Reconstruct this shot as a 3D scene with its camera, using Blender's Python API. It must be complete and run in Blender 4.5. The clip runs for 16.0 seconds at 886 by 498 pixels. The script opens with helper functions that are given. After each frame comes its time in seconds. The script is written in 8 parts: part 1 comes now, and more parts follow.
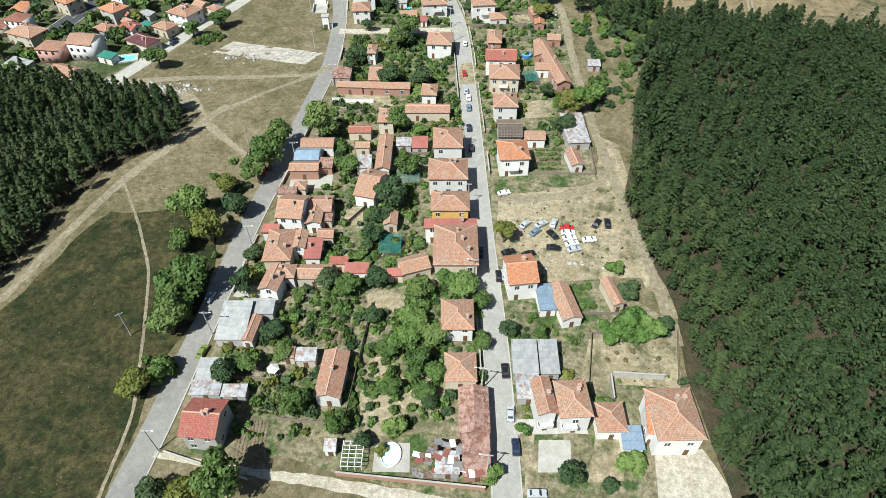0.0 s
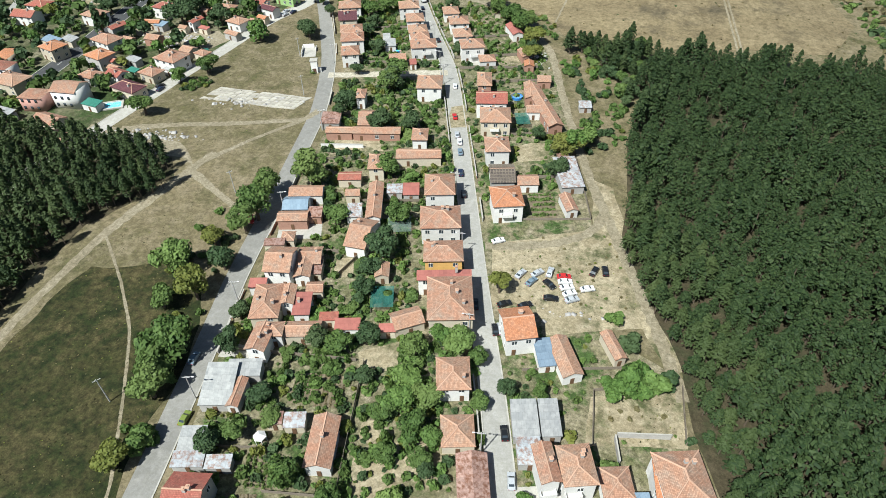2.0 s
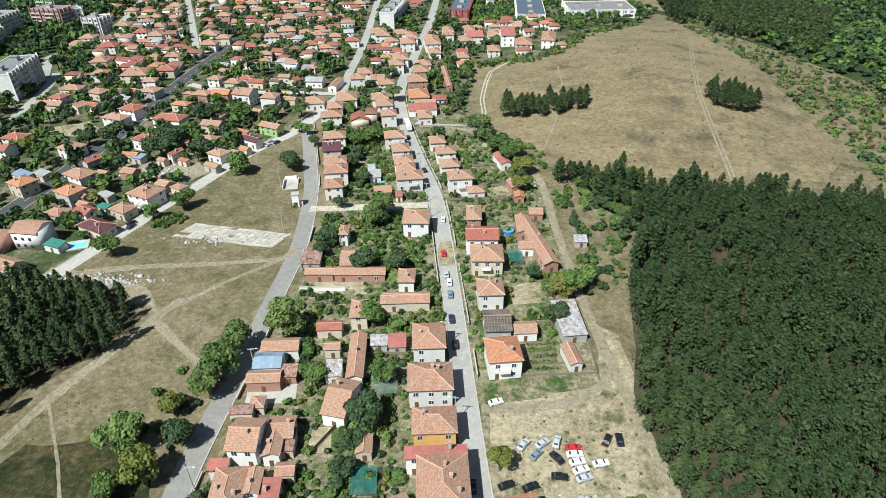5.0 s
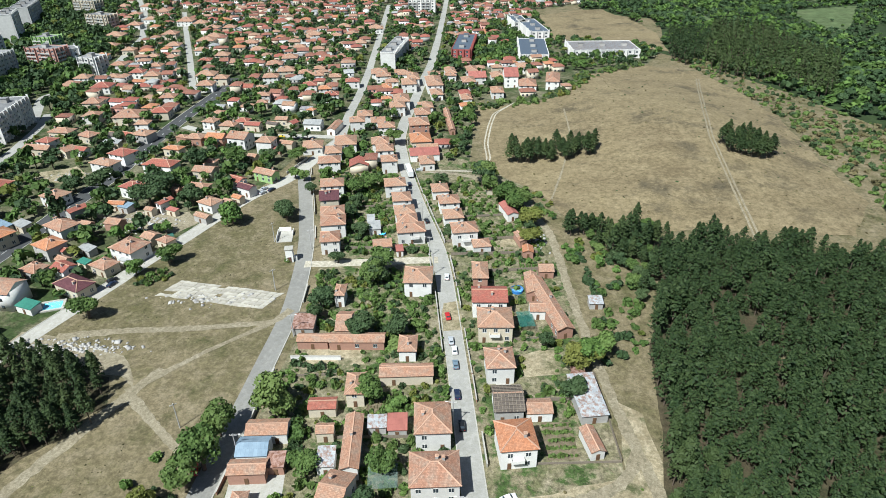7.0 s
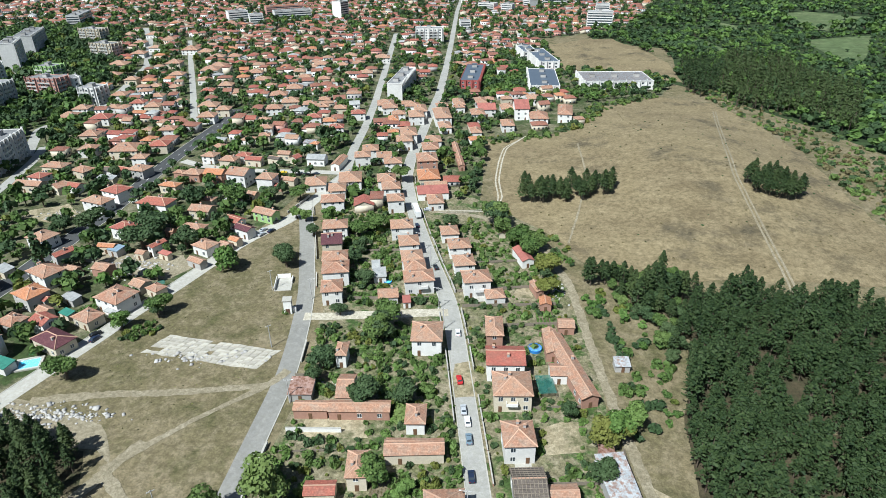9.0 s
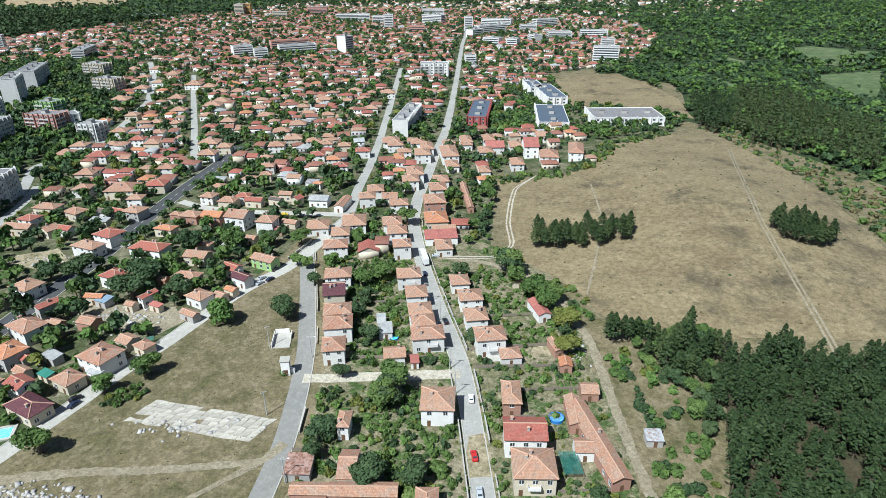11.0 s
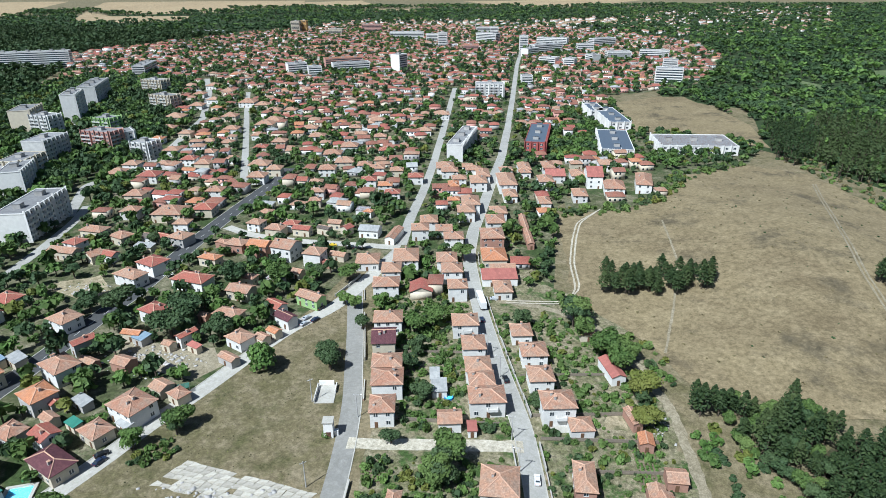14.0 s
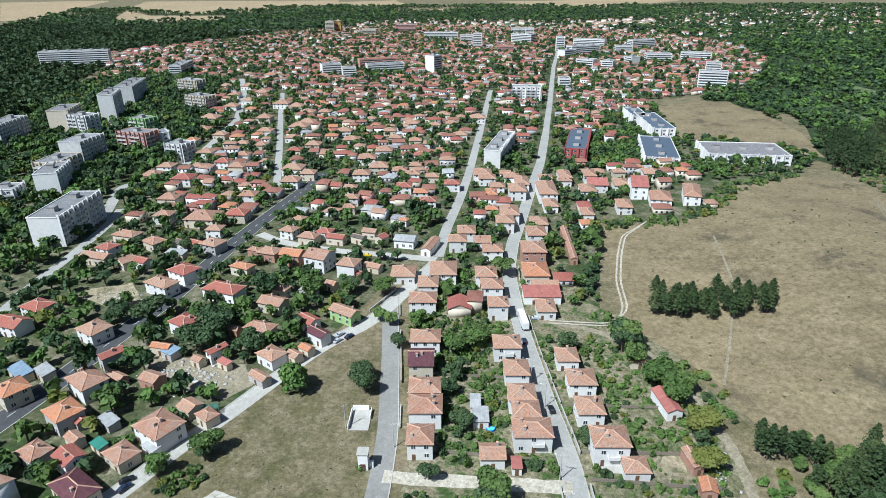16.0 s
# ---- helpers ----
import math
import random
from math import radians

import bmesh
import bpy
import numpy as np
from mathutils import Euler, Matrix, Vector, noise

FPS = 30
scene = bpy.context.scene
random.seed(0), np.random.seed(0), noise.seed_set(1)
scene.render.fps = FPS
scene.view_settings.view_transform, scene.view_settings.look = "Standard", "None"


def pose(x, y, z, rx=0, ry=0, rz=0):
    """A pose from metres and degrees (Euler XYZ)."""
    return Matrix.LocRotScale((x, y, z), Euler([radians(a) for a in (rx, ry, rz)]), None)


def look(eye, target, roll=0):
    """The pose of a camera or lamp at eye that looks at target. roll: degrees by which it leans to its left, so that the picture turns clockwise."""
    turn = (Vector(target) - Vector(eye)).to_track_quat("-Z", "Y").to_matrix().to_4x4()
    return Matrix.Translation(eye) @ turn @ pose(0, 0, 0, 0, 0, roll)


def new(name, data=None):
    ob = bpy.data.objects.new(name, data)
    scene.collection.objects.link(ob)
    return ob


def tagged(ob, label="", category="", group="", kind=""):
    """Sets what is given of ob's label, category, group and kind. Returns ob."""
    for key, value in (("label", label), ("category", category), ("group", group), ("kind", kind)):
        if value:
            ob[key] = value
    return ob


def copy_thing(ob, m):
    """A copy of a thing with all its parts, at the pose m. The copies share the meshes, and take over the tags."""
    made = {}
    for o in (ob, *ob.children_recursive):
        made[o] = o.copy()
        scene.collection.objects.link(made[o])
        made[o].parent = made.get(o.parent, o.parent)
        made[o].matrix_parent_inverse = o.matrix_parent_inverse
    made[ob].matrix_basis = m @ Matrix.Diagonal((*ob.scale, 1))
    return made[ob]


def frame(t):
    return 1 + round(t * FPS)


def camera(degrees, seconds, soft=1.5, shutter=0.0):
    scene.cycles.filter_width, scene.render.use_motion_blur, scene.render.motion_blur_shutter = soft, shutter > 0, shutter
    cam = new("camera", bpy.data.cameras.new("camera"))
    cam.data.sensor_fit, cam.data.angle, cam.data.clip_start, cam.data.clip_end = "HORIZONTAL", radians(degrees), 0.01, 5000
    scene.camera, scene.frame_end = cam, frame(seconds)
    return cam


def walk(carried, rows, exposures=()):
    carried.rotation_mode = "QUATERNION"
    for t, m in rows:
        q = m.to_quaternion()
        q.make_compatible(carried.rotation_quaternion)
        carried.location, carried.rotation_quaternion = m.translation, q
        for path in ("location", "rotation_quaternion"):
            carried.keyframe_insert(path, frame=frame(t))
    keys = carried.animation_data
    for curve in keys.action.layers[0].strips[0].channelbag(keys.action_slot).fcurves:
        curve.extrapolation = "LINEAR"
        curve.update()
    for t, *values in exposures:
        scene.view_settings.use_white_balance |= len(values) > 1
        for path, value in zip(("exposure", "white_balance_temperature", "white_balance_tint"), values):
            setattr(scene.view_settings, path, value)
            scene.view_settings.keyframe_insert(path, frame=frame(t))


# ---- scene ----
import mathutils

cam = camera(71.4, 16.0, soft=0.75)
METRES, EYE, TILT, LEAN, TURN = 127.0, 120.0, 0.0, 0.0, 4.7
ROWS = [
    (0.0, 0.0, 0.0, 0.0, -0.46, -45.25, 0.45),
    (0.5, -0.0014, 0.0099, 0.0021, -0.72, -45.1, 0.5),
    (1.0, -0.0023, 0.0234, 0.0029, -1.09, -44.13, 0.55),
    (1.5, -0.0016, 0.0411, 0.0038, -1.36, -43.27, 0.59),
    (2.0, -0.0027, 0.062, 0.0044, -1.66, -42.5, 0.57),
    (2.5, -0.0024, 0.0855, 0.0048, -1.9, -41.8, 0.59),
    (3.0, -0.0024, 0.1127, 0.0054, -2.18, -41.04, 0.59),
    (3.5, -0.0025, 0.1423, 0.0059, -2.45, -39.82, 0.58),
    (4.0, -0.0013, 0.1729, 0.0059, -2.68, -38.36, 0.59),
    (4.5, -0.0018, 0.2058, 0.0067, -2.94, -36.15, 0.57),
    (5.0, -0.0011, 0.2404, 0.0073, -3.15, -33.06, 0.57),
    (5.2, -0.0014, 0.2549, 0.0073, -3.27, -32.08, 0.57),
    (7.3, -0.0047, 0.4125, 0.0074, -3.09, -30.07, 0.5),
    (7.5, -0.005, 0.428, 0.0075, -3.06, -29.95, 0.5),
    (8.0, -0.007, 0.4673, 0.0083, -2.93, -29.49, 0.48),
    (8.5, -0.0099, 0.5063, 0.0086, -2.81, -28.78, 0.47),
    (9.0, -0.0129, 0.545, 0.009, -2.62, -28.06, 0.46),
    (11.5, -0.0341, 0.7214, 0.0116, -2.18, -24.67, 0.5),
    (12.0, -0.0395, 0.7547, 0.0126, -1.63, -24.08, 0.5),
    (12.5, -0.0461, 0.7875, 0.013, -0.69, -23.94, 0.48),
    (13.0, -0.0538, 0.8195, 0.0139, 0.29, -23.94, 0.48),
    (13.5, -0.0625, 0.8505, 0.0149, 1.18, -23.94, 0.49),
    (14.0, -0.0723, 0.8799, 0.0161, 2.13, -23.94, 0.48),
    (14.5, -0.0823, 0.908, 0.017, 3.16, -23.94, 0.47),
    (15.0, -0.0935, 0.9346, 0.0181, 4.09, -23.94, 0.46),
    (15.5, -0.1045, 0.9602, 0.0194, 4.77, -23.94, 0.47),
    (16.0, -0.1158, 0.9841, 0.0209, 4.95, -23.94, 0.5),
]
walk(cam, [(t, pose(0, 0, EYE, TILT, LEAN, TURN) @ pose(METRES * x, METRES * y, METRES * z, 90 + pitch, roll, yaw)) for t, x, y, z, yaw, pitch, roll in ROWS], exposures=[(0, 0.7, 6050, 4), (8, 0.65, 5850, 4), (12, 0.63, 5600, 5), (16, 0.58, 5480, 6)])

# ---- world, sun, exposure ----
SUN_AZ, SUN_EL = 217.0, 54.0   # where the sun stands: degrees clockwise from +y, and above the ground
world = bpy.data.worlds.new("world")
scene.world = world
world.use_nodes = True
wn = world.node_tree
sky = wn.nodes.new("ShaderNodeTexSky")
sky.sky_type, sky.sun_disc = "NISHITA", False
sky.sun_elevation, sky.sun_rotation = radians(SUN_EL), radians(SUN_AZ)
wn.nodes["Background"].inputs["Strength"].default_value = 0.047
wn.links.new(sky.outputs["Color"], wn.nodes["Background"].inputs["Color"])
sun = new("sun", bpy.data.lights.new("sun", "SUN"))
sun.data.energy, sun.data.angle, sun.data.color = 5.0, radians(0.55), (1.0, 0.965, 0.9)
az, el = radians(SUN_AZ), radians(SUN_EL)
sun.matrix_world = look((0, 0, 400), (-math.sin(az) * math.cos(el), -math.cos(az) * math.cos(el), 400 - math.sin(el)))

# ---- materials ----
MATS = {}


def nodes_of(name, rough=0.85, metal=0.0):
    m = bpy.data.materials.new(name)
    m.use_nodes = True
    MATS[name] = m
    b = m.node_tree.nodes["Principled BSDF"]
    b.inputs["Roughness"].default_value, b.inputs["Metallic"].default_value = rough, metal
    b.inputs["Specular IOR Level"].default_value = 0.25
    return m, m.node_tree, b


def add(nt, kind, **values):
    n = nt.nodes.new(kind)
    for k, v in values.items():
        n.inputs[k.replace("_", " ")].default_value = v
    return n


def blend(nt, fac, a, b, mode="MIX"):
    n = nt.nodes.new("ShaderNodeMix")
    n.data_type, n.blend_type = "RGBA", mode
    for socket, v in ((n.inputs["Factor"], fac), (n.inputs["A"], a), (n.inputs["B"], b)):
        if hasattr(v, "is_linked"):
            nt.links.new(v, socket)
        else:
            socket.default_value = v
    return n.outputs["Result"]


def ramp(nt, value, lo, hi):
    n = add(nt, "ShaderNodeMapRange", From_Min=lo, From_Max=hi)
    nt.links.new(value, n.inputs["Value"])
    return n.outputs["Result"]


def noise_of(nt, scale, detail=4.0, coord="Object", rough=0.6, stretch=None):
    tc = nt.nodes.new("ShaderNodeNewGeometry") if coord == "World" else nt.nodes.new("ShaderNodeTexCoord")
    out = tc.outputs["Position"] if coord == "World" else tc.outputs[coord]
    if coord == "World" and not stretch:      # turned out of the level plane, so that no lattice shows
        mp = add(nt, "ShaderNodeMapping", Location=(13.7, 5.1, 3.37), Rotation=(0.42, 0.71, 0.33))
        nt.links.new(out, mp.inputs["Vector"])
        out = mp.outputs["Vector"]
    if stretch:
        mp = add(nt, "ShaderNodeMapping", Scale=stretch[:3], Rotation=(0, 0, radians(stretch[3]) if len(stretch) > 3 else 0))
        nt.links.new(out, mp.inputs["Vector"])
        out = mp.outputs["Vector"]
    n = add(nt, "ShaderNodeTexNoise", Scale=scale, Detail=detail, Roughness=rough)
    nt.links.new(out, n.inputs["Vector"])
    return n.outputs["Fac"]


def chance(nt):
    """A number of its own for each object and each loose piece."""
    a, b = nt.nodes.new("ShaderNodeObjectInfo"), nt.nodes.new("ShaderNodeNewGeometry")
    s = nt.nodes.new("ShaderNodeMath")
    s.operation = "ADD"
    nt.links.new(a.outputs["Random"], s.inputs[0])
    nt.links.new(b.outputs["Random Per Island"], s.inputs[1])
    f = nt.nodes.new("ShaderNodeMath")
    f.operation = "FRACT"
    nt.links.new(s.outputs[0], f.inputs[0])
    return f.outputs[0]


def rgba(c, k=1.0):
    return (c[0] * k, c[1] * k, c[2] * k, 1)


def bump(nt, b, height, strength=0.4, distance=0.1):
    n = add(nt, "ShaderNodeBump", Strength=strength, Distance=distance)
    nt.links.new(height, n.inputs["Height"])
    nt.links.new(n.outputs["Normal"], b.inputs["Normal"])


def plain(name, c, c2=None, scale=0.8, fine=6.0, rough=0.85, metal=0.0, vary=0.0, strength=0.2, coord="Object"):
    """Paint, plaster, concrete: blotches at two scales, and a lighter or darker tone for each piece."""
    m, nt, b = nodes_of(name, rough, metal)
    c2 = c2 or tuple(v * 0.72 for v in c)
    col = blend(nt, ramp(nt, noise_of(nt, scale, 5, coord), 0.35, 0.7), rgba(c), rgba(c2))
    f = noise_of(nt, fine, 3, coord)
    col = blend(nt, ramp(nt, f, 0.3, 0.75), col, blend(nt, 1.0, col, (0.8, 0.8, 0.8, 1), "MULTIPLY"))
    if vary:
        col = blend(nt, chance(nt), col, blend(nt, 1.0, col, (1 - vary, 1 - vary, 1 - vary, 1), "MULTIPLY"))
    nt.links.new(col, b.inputs["Base Color"])
    bump(nt, b, f, strength, 0.03)
    return m


def tiles(name, c, c2, c3, vary=0.35, rough=0.8):
    """Clay roof tiles: courses and rolls in the relief, each roof in a tone of its own, with lichen and soot."""
    m, nt, b = nodes_of(name, rough)
    uv = nt.nodes.new("ShaderNodeUVMap")
    bt = add(nt, "ShaderNodeTexBrick", Scale=1.0, Mortar_Size=0.03, Mortar_Smooth=0.4, Brick_Width=0.28, Row_Height=0.36, Bias=0.0)
    bt.offset = 0.0
    bt.inputs["Color1"].default_value, bt.inputs["Color2"].default_value, bt.inputs["Mortar"].default_value = (1, 1, 1, 1), (0.62, 0.6, 0.6, 1), (0.4, 0.36, 0.34, 1)
    nt.links.new(uv.outputs["UV"], bt.inputs["Vector"])
    r = chance(nt)
    col = blend(nt, r, rgba(c), rgba(c2))
    col = blend(nt, ramp(nt, noise_of(nt, 0.45, 5, "World"), 0.42, 0.72), col, rgba(c3))
    col = blend(nt, ramp(nt, noise_of(nt, 1.6, 4, "World"), 0.35, 0.75), col, blend(nt, 1.0, col, (0.66, 0.68, 0.7, 1), "MULTIPLY"))
    col = blend(nt, 0.75, col, bt.outputs["Color"], "MULTIPLY")
    nt.links.new(col, b.inputs["Base Color"])
    bump(nt, b, bt.outputs["Fac"], 0.5, -0.05)
    return m


def sheets(name, c, c2, rough=0.55, metal=0.0, rust=None, pitch=0.25):
    """Corrugated or ribbed roof sheets, stained and, where given, rusty."""
    m, nt, b = nodes_of(name, rough, metal)
    uv = nt.nodes.new("ShaderNodeUVMap")
    w = add(nt, "ShaderNodeTexWave", Scale=1.0 / pitch / 3.14, Distortion=0.0)
    nt.links.new(uv.outputs["UV"], w.inputs["Vector"])
    bt = add(nt, "ShaderNodeTexBrick", Scale=1.0, Mortar_Size=0.015, Brick_Width=1.0, Row_Height=1.9)
    bt.inputs["Color1"].default_value, bt.inputs["Color2"].default_value, bt.inputs["Mortar"].default_value = (1, 1, 1, 1), (0.72, 0.74, 0.76, 1), (0.45, 0.45, 0.45, 1)
    nt.links.new(uv.outputs["UV"], bt.inputs["Vector"])
    col = blend(nt, ramp(nt, noise_of(nt, 0.7, 5, "World"), 0.35, 0.7), rgba(c), rgba(c2))
    if rust:
        col = blend(nt, ramp(nt, noise_of(nt, 0.9, 6, "World", 0.7), 0.45, 0.6), col, rgba(rust))
    col = blend(nt, 0.8, col, bt.outputs["Color"], "MULTIPLY")
    col = blend(nt, chance(nt), col, blend(nt, 1.0, col, (0.75, 0.75, 0.77, 1), "MULTIPLY"))
    nt.links.new(col, b.inputs["Base Color"])
    bump(nt, b, w.outputs["Fac"], 0.5, 0.05)
    return m


def foliage(name, c, c2, c3):
    m, nt, b = nodes_of(name, 0.7)
    oi = nt.nodes.new("ShaderNodeObjectInfo")
    gi = nt.nodes.new("ShaderNodeNewGeometry")
    col = blend(nt, gi.outputs["Random Per Island"], rgba(c), rgba(c2))
    col = blend(nt, ramp(nt, oi.outputs["Random"], 0.35, 1.1), col, rgba(c3))
    col = blend(nt, ramp(nt, noise_of(nt, 0.06, 3, "World"), 0.35, 0.7), col, blend(nt, 1.0, col, (0.7, 0.78, 0.75, 1), "MULTIPLY"))
    nt.links.new(col, b.inputs["Base Color"])
    tr = nt.nodes.new("ShaderNodeBsdfTranslucent")
    nt.links.new(col, tr.inputs["Color"])
    mx = add(nt, "ShaderNodeMixShader", Fac=0.2)
    nt.links.new(b.outputs["BSDF"], mx.inputs[1])
    nt.links.new(tr.outputs["BSDF"], mx.inputs[2])
    nt.links.new(mx.outputs["Shader"], nt.nodes["Material Output"].inputs["Surface"])
    return m


def earth(name, c, c2, c3, big=0.03, mid=0.25, fine=2.5, rough=0.95, green=None, amount=(0.5, 0.65), strength=0.5, rugged=0.62, grain=0.58):
    """Grass, soil and tracks: three scales of tone, with green patches where given."""
    m, nt, b = nodes_of(name, rough)
    col = blend(nt, ramp(nt, noise_of(nt, big, 6, "World"), 0.36, 0.66), rgba(c), rgba(c2))
    n2 = noise_of(nt, mid, 6, "World", 0.7)
    col = blend(nt, ramp(nt, n2, 0.45, 0.75), col, rgba(c3))
    if green:
        col = blend(nt, ramp(nt, noise_of(nt, mid * 0.45, 7, "World", 0.68), *amount), col, rgba(green))
    n4 = noise_of(nt, fine * 0.3, 5, "World", 0.72)
    col = blend(nt, ramp(nt, n4, 0.36, 0.64), blend(nt, 1.0, col, rgba((rugged, rugged, rugged * 0.95)), "MULTIPLY"), blend(nt, 1.0, col, (1.12, 1.12, 1.12, 1), "MULTIPLY"))
    n3 = noise_of(nt, fine, 4, "World", 0.75)
    col = blend(nt, ramp(nt, n3, 0.3, 0.75), blend(nt, 1.0, col, rgba((grain, grain, grain * 0.97)), "MULTIPLY"), blend(nt, 1.0, col, (1.08, 1.08, 1.08, 1), "MULTIPLY"))
    nt.links.new(col, b.inputs["Base Color"])
    bump(nt, b, n3, strength, 0.25)
    return m


earth("dry_grass", (0.235, 0.192, 0.115), (0.14, 0.125, 0.06), (0.3, 0.25, 0.165), mid=0.2, fine=2.2, green=(0.1, 0.098, 0.04), amount=(0.52, 0.68), rugged=0.6)
earth("hill_grass", (0.28, 0.224, 0.128), (0.19, 0.148, 0.085), (0.32, 0.258, 0.155), big=0.022, mid=0.09, fine=1.6, green=(0.115, 0.095, 0.06), amount=(0.53, 0.68), rugged=0.62)
earth("meadow_grass", (0.056, 0.055, 0.018), (0.12, 0.1, 0.043), (0.042, 0.05, 0.013), big=0.045, mid=0.34, fine=2.4, green=(0.028, 0.04, 0.01), amount=(0.44, 0.6), rugged=0.42, grain=0.45)
earth("town_gardens", (0.13, 0.13, 0.066), (0.085, 0.1, 0.042), (0.34, 0.3, 0.215), big=0.08, mid=0.12, fine=2.4, green=(0.055, 0.085, 0.026), amount=(0.5, 0.58), rugged=0.5)
earth("garden_ground", (0.29, 0.25, 0.16), (0.16, 0.165, 0.075), (0.43, 0.37, 0.265), big=0.08, mid=0.33, fine=3.0, green=(0.075, 0.125, 0.034), amount=(0.5, 0.6), rugged=0.42)
earth("yard_ground", (0.42, 0.355, 0.235), (0.29, 0.24, 0.15), (0.52, 0.45, 0.32), big=0.07, mid=0.3, green=(0.105, 0.115, 0.05), amount=(0.5, 0.66))
# brown needle litter, darkened: the shade under the pines is in the colour
earth("shaded_forest_floor", (0.085, 0.068, 0.04), (0.065, 0.055, 0.03), (0.105, 0.085, 0.052), mid=0.3, green=(0.05, 0.055, 0.025), amount=(0.48, 0.62))
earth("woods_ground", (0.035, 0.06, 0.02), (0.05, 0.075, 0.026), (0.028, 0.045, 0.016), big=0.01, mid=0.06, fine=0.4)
earth("track_soil", (0.33, 0.285, 0.2), (0.27, 0.23, 0.155), (0.38, 0.335, 0.245), fine=3.0)
earth("pale_gravel", (0.56, 0.51, 0.41), (0.48, 0.43, 0.34), (0.62, 0.57, 0.48), fine=3.0)
earth("dug_soil", (0.2, 0.165, 0.11), (0.26, 0.215, 0.145), (0.155, 0.125, 0.08), fine=2.0)
earth("stubble_field", (0.42, 0.32, 0.19), (0.36, 0.27, 0.16), (0.47, 0.37, 0.23), big=0.004, mid=0.02, fine=0.3)
earth("green_field", (0.12, 0.16, 0.07), (0.1, 0.14, 0.055), (0.16, 0.19, 0.09), big=0.004, mid=0.02, fine=0.3)
earth("worn_asphalt", (0.31, 0.302, 0.285), (0.25, 0.243, 0.23), (0.36, 0.35, 0.33), big=0.05, mid=0.4, fine=3.0, strength=0.2, rugged=0.94, grain=0.86)
earth("grey_asphalt", (0.225, 0.218, 0.205), (0.18, 0.175, 0.165), (0.27, 0.26, 0.245), big=0.05, mid=0.4, fine=3.0, strength=0.2, rugged=0.94, grain=0.86)
earth("new_asphalt", (0.06, 0.062, 0.066), (0.05, 0.052, 0.056), (0.08, 0.08, 0.083), big=0.05, mid=0.4, fine=3.0, strength=0.15, rugged=0.94, grain=0.86)
earth("pale_concrete", (0.38, 0.365, 0.335), (0.32, 0.305, 0.28), (0.43, 0.412, 0.38), mid=0.3, fine=3.0, strength=0.2, rugged=0.94, grain=0.86)
tiles("clay_tiles", (0.51, 0.30, 0.195), (0.44, 0.23, 0.15), (0.43, 0.32, 0.24))
tiles("orange_tiles", (0.60, 0.265, 0.13), (0.54, 0.235, 0.12), (0.53, 0.28, 0.17))
tiles("red_tiles", (0.45, 0.15, 0.105), (0.38, 0.12, 0.095), (0.37, 0.17, 0.125))
tiles("old_tiles", (0.40, 0.175, 0.118), (0.3, 0.125, 0.088), (0.32, 0.18, 0.135))
tiles("maroon_tiles", (0.15, 0.055, 0.065), (0.12, 0.05, 0.06), (0.17, 0.07, 0.075))
tiles("burnt_tiles", (0.2, 0.165, 0.135), (0.16, 0.135, 0.115), (0.12, 0.1, 0.09))
sheets("fibre_cement", (0.42, 0.42, 0.40), (0.31, 0.31, 0.30), 0.9)
sheets("rusty_sheets", (0.42, 0.28, 0.23), (0.32, 0.19, 0.15), 0.7, 0.0, (0.2, 0.095, 0.06))
sheets("tin_sheets", (0.6, 0.62, 0.62), (0.46, 0.48, 0.49), 0.45, 0.25, (0.36, 0.24, 0.19))
sheets("blue_sheets", (0.25, 0.33, 0.4), (0.2, 0.27, 0.34), 0.7)
sheets("green_sheets", (0.06, 0.23, 0.17), (0.05, 0.19, 0.14), 0.5, 0.1)
sheets("red_sheets", (0.42, 0.16, 0.125), (0.36, 0.13, 0.105), 0.7)
sheets("school_sheets", (0.2, 0.25, 0.31), (0.17, 0.21, 0.27), 0.5, 0.1)
plain("slab_white", (0.52, 0.49, 0.42), (0.4, 0.365, 0.29), 0.5, 3.0, vary=0.3)
plain("ridge_mortar", (0.60, 0.38, 0.27), (0.52, 0.32, 0.22), vary=0.3)
plain("white_plaster", (0.84, 0.82, 0.78), (0.74, 0.72, 0.68), 0.5, vary=0.22)
plain("cream_plaster", (0.68, 0.6, 0.46), (0.58, 0.51, 0.4), 0.5, vary=0.2)
plain("grey_plaster", (0.50, 0.48, 0.45), (0.40, 0.38, 0.36), 0.5, vary=0.25)
plain("ochre_plaster", (0.70, 0.42, 0.14), (0.62, 0.37, 0.12), 0.5)
plain("pink_plaster", (0.62, 0.36, 0.3), (0.55, 0.3, 0.25), 0.5, vary=0.2)
plain("green_plaster", (0.34, 0.50, 0.2), (0.30, 0.44, 0.18), 0.5)
plain("bare_brick", (0.40, 0.23, 0.17), (0.33, 0.19, 0.14), 1.0, 9.0, strength=0.4)
plain("red_facade", (0.36, 0.1, 0.09), (0.32, 0.09, 0.08), 0.6)
plain("block_concrete", (0.64, 0.63, 0.60), (0.50, 0.49, 0.47), 0.3, 3.0, vary=0.15)
plain("roofing_felt", (0.3, 0.3, 0.3), (0.2, 0.2, 0.205), 0.4, 4.0, vary=0.3)
plain("frame_paint", (0.72, 0.71, 0.68), (0.6, 0.6, 0.58))
plain("door_wood", (0.16, 0.09, 0.05), (0.12, 0.07, 0.04))
plain("weathered_wood", (0.26, 0.22, 0.17), (0.18, 0.15, 0.12), 2.0, 12.0)
plain("pole_concrete", (0.45, 0.44, 0.42), (0.36, 0.35, 0.34))
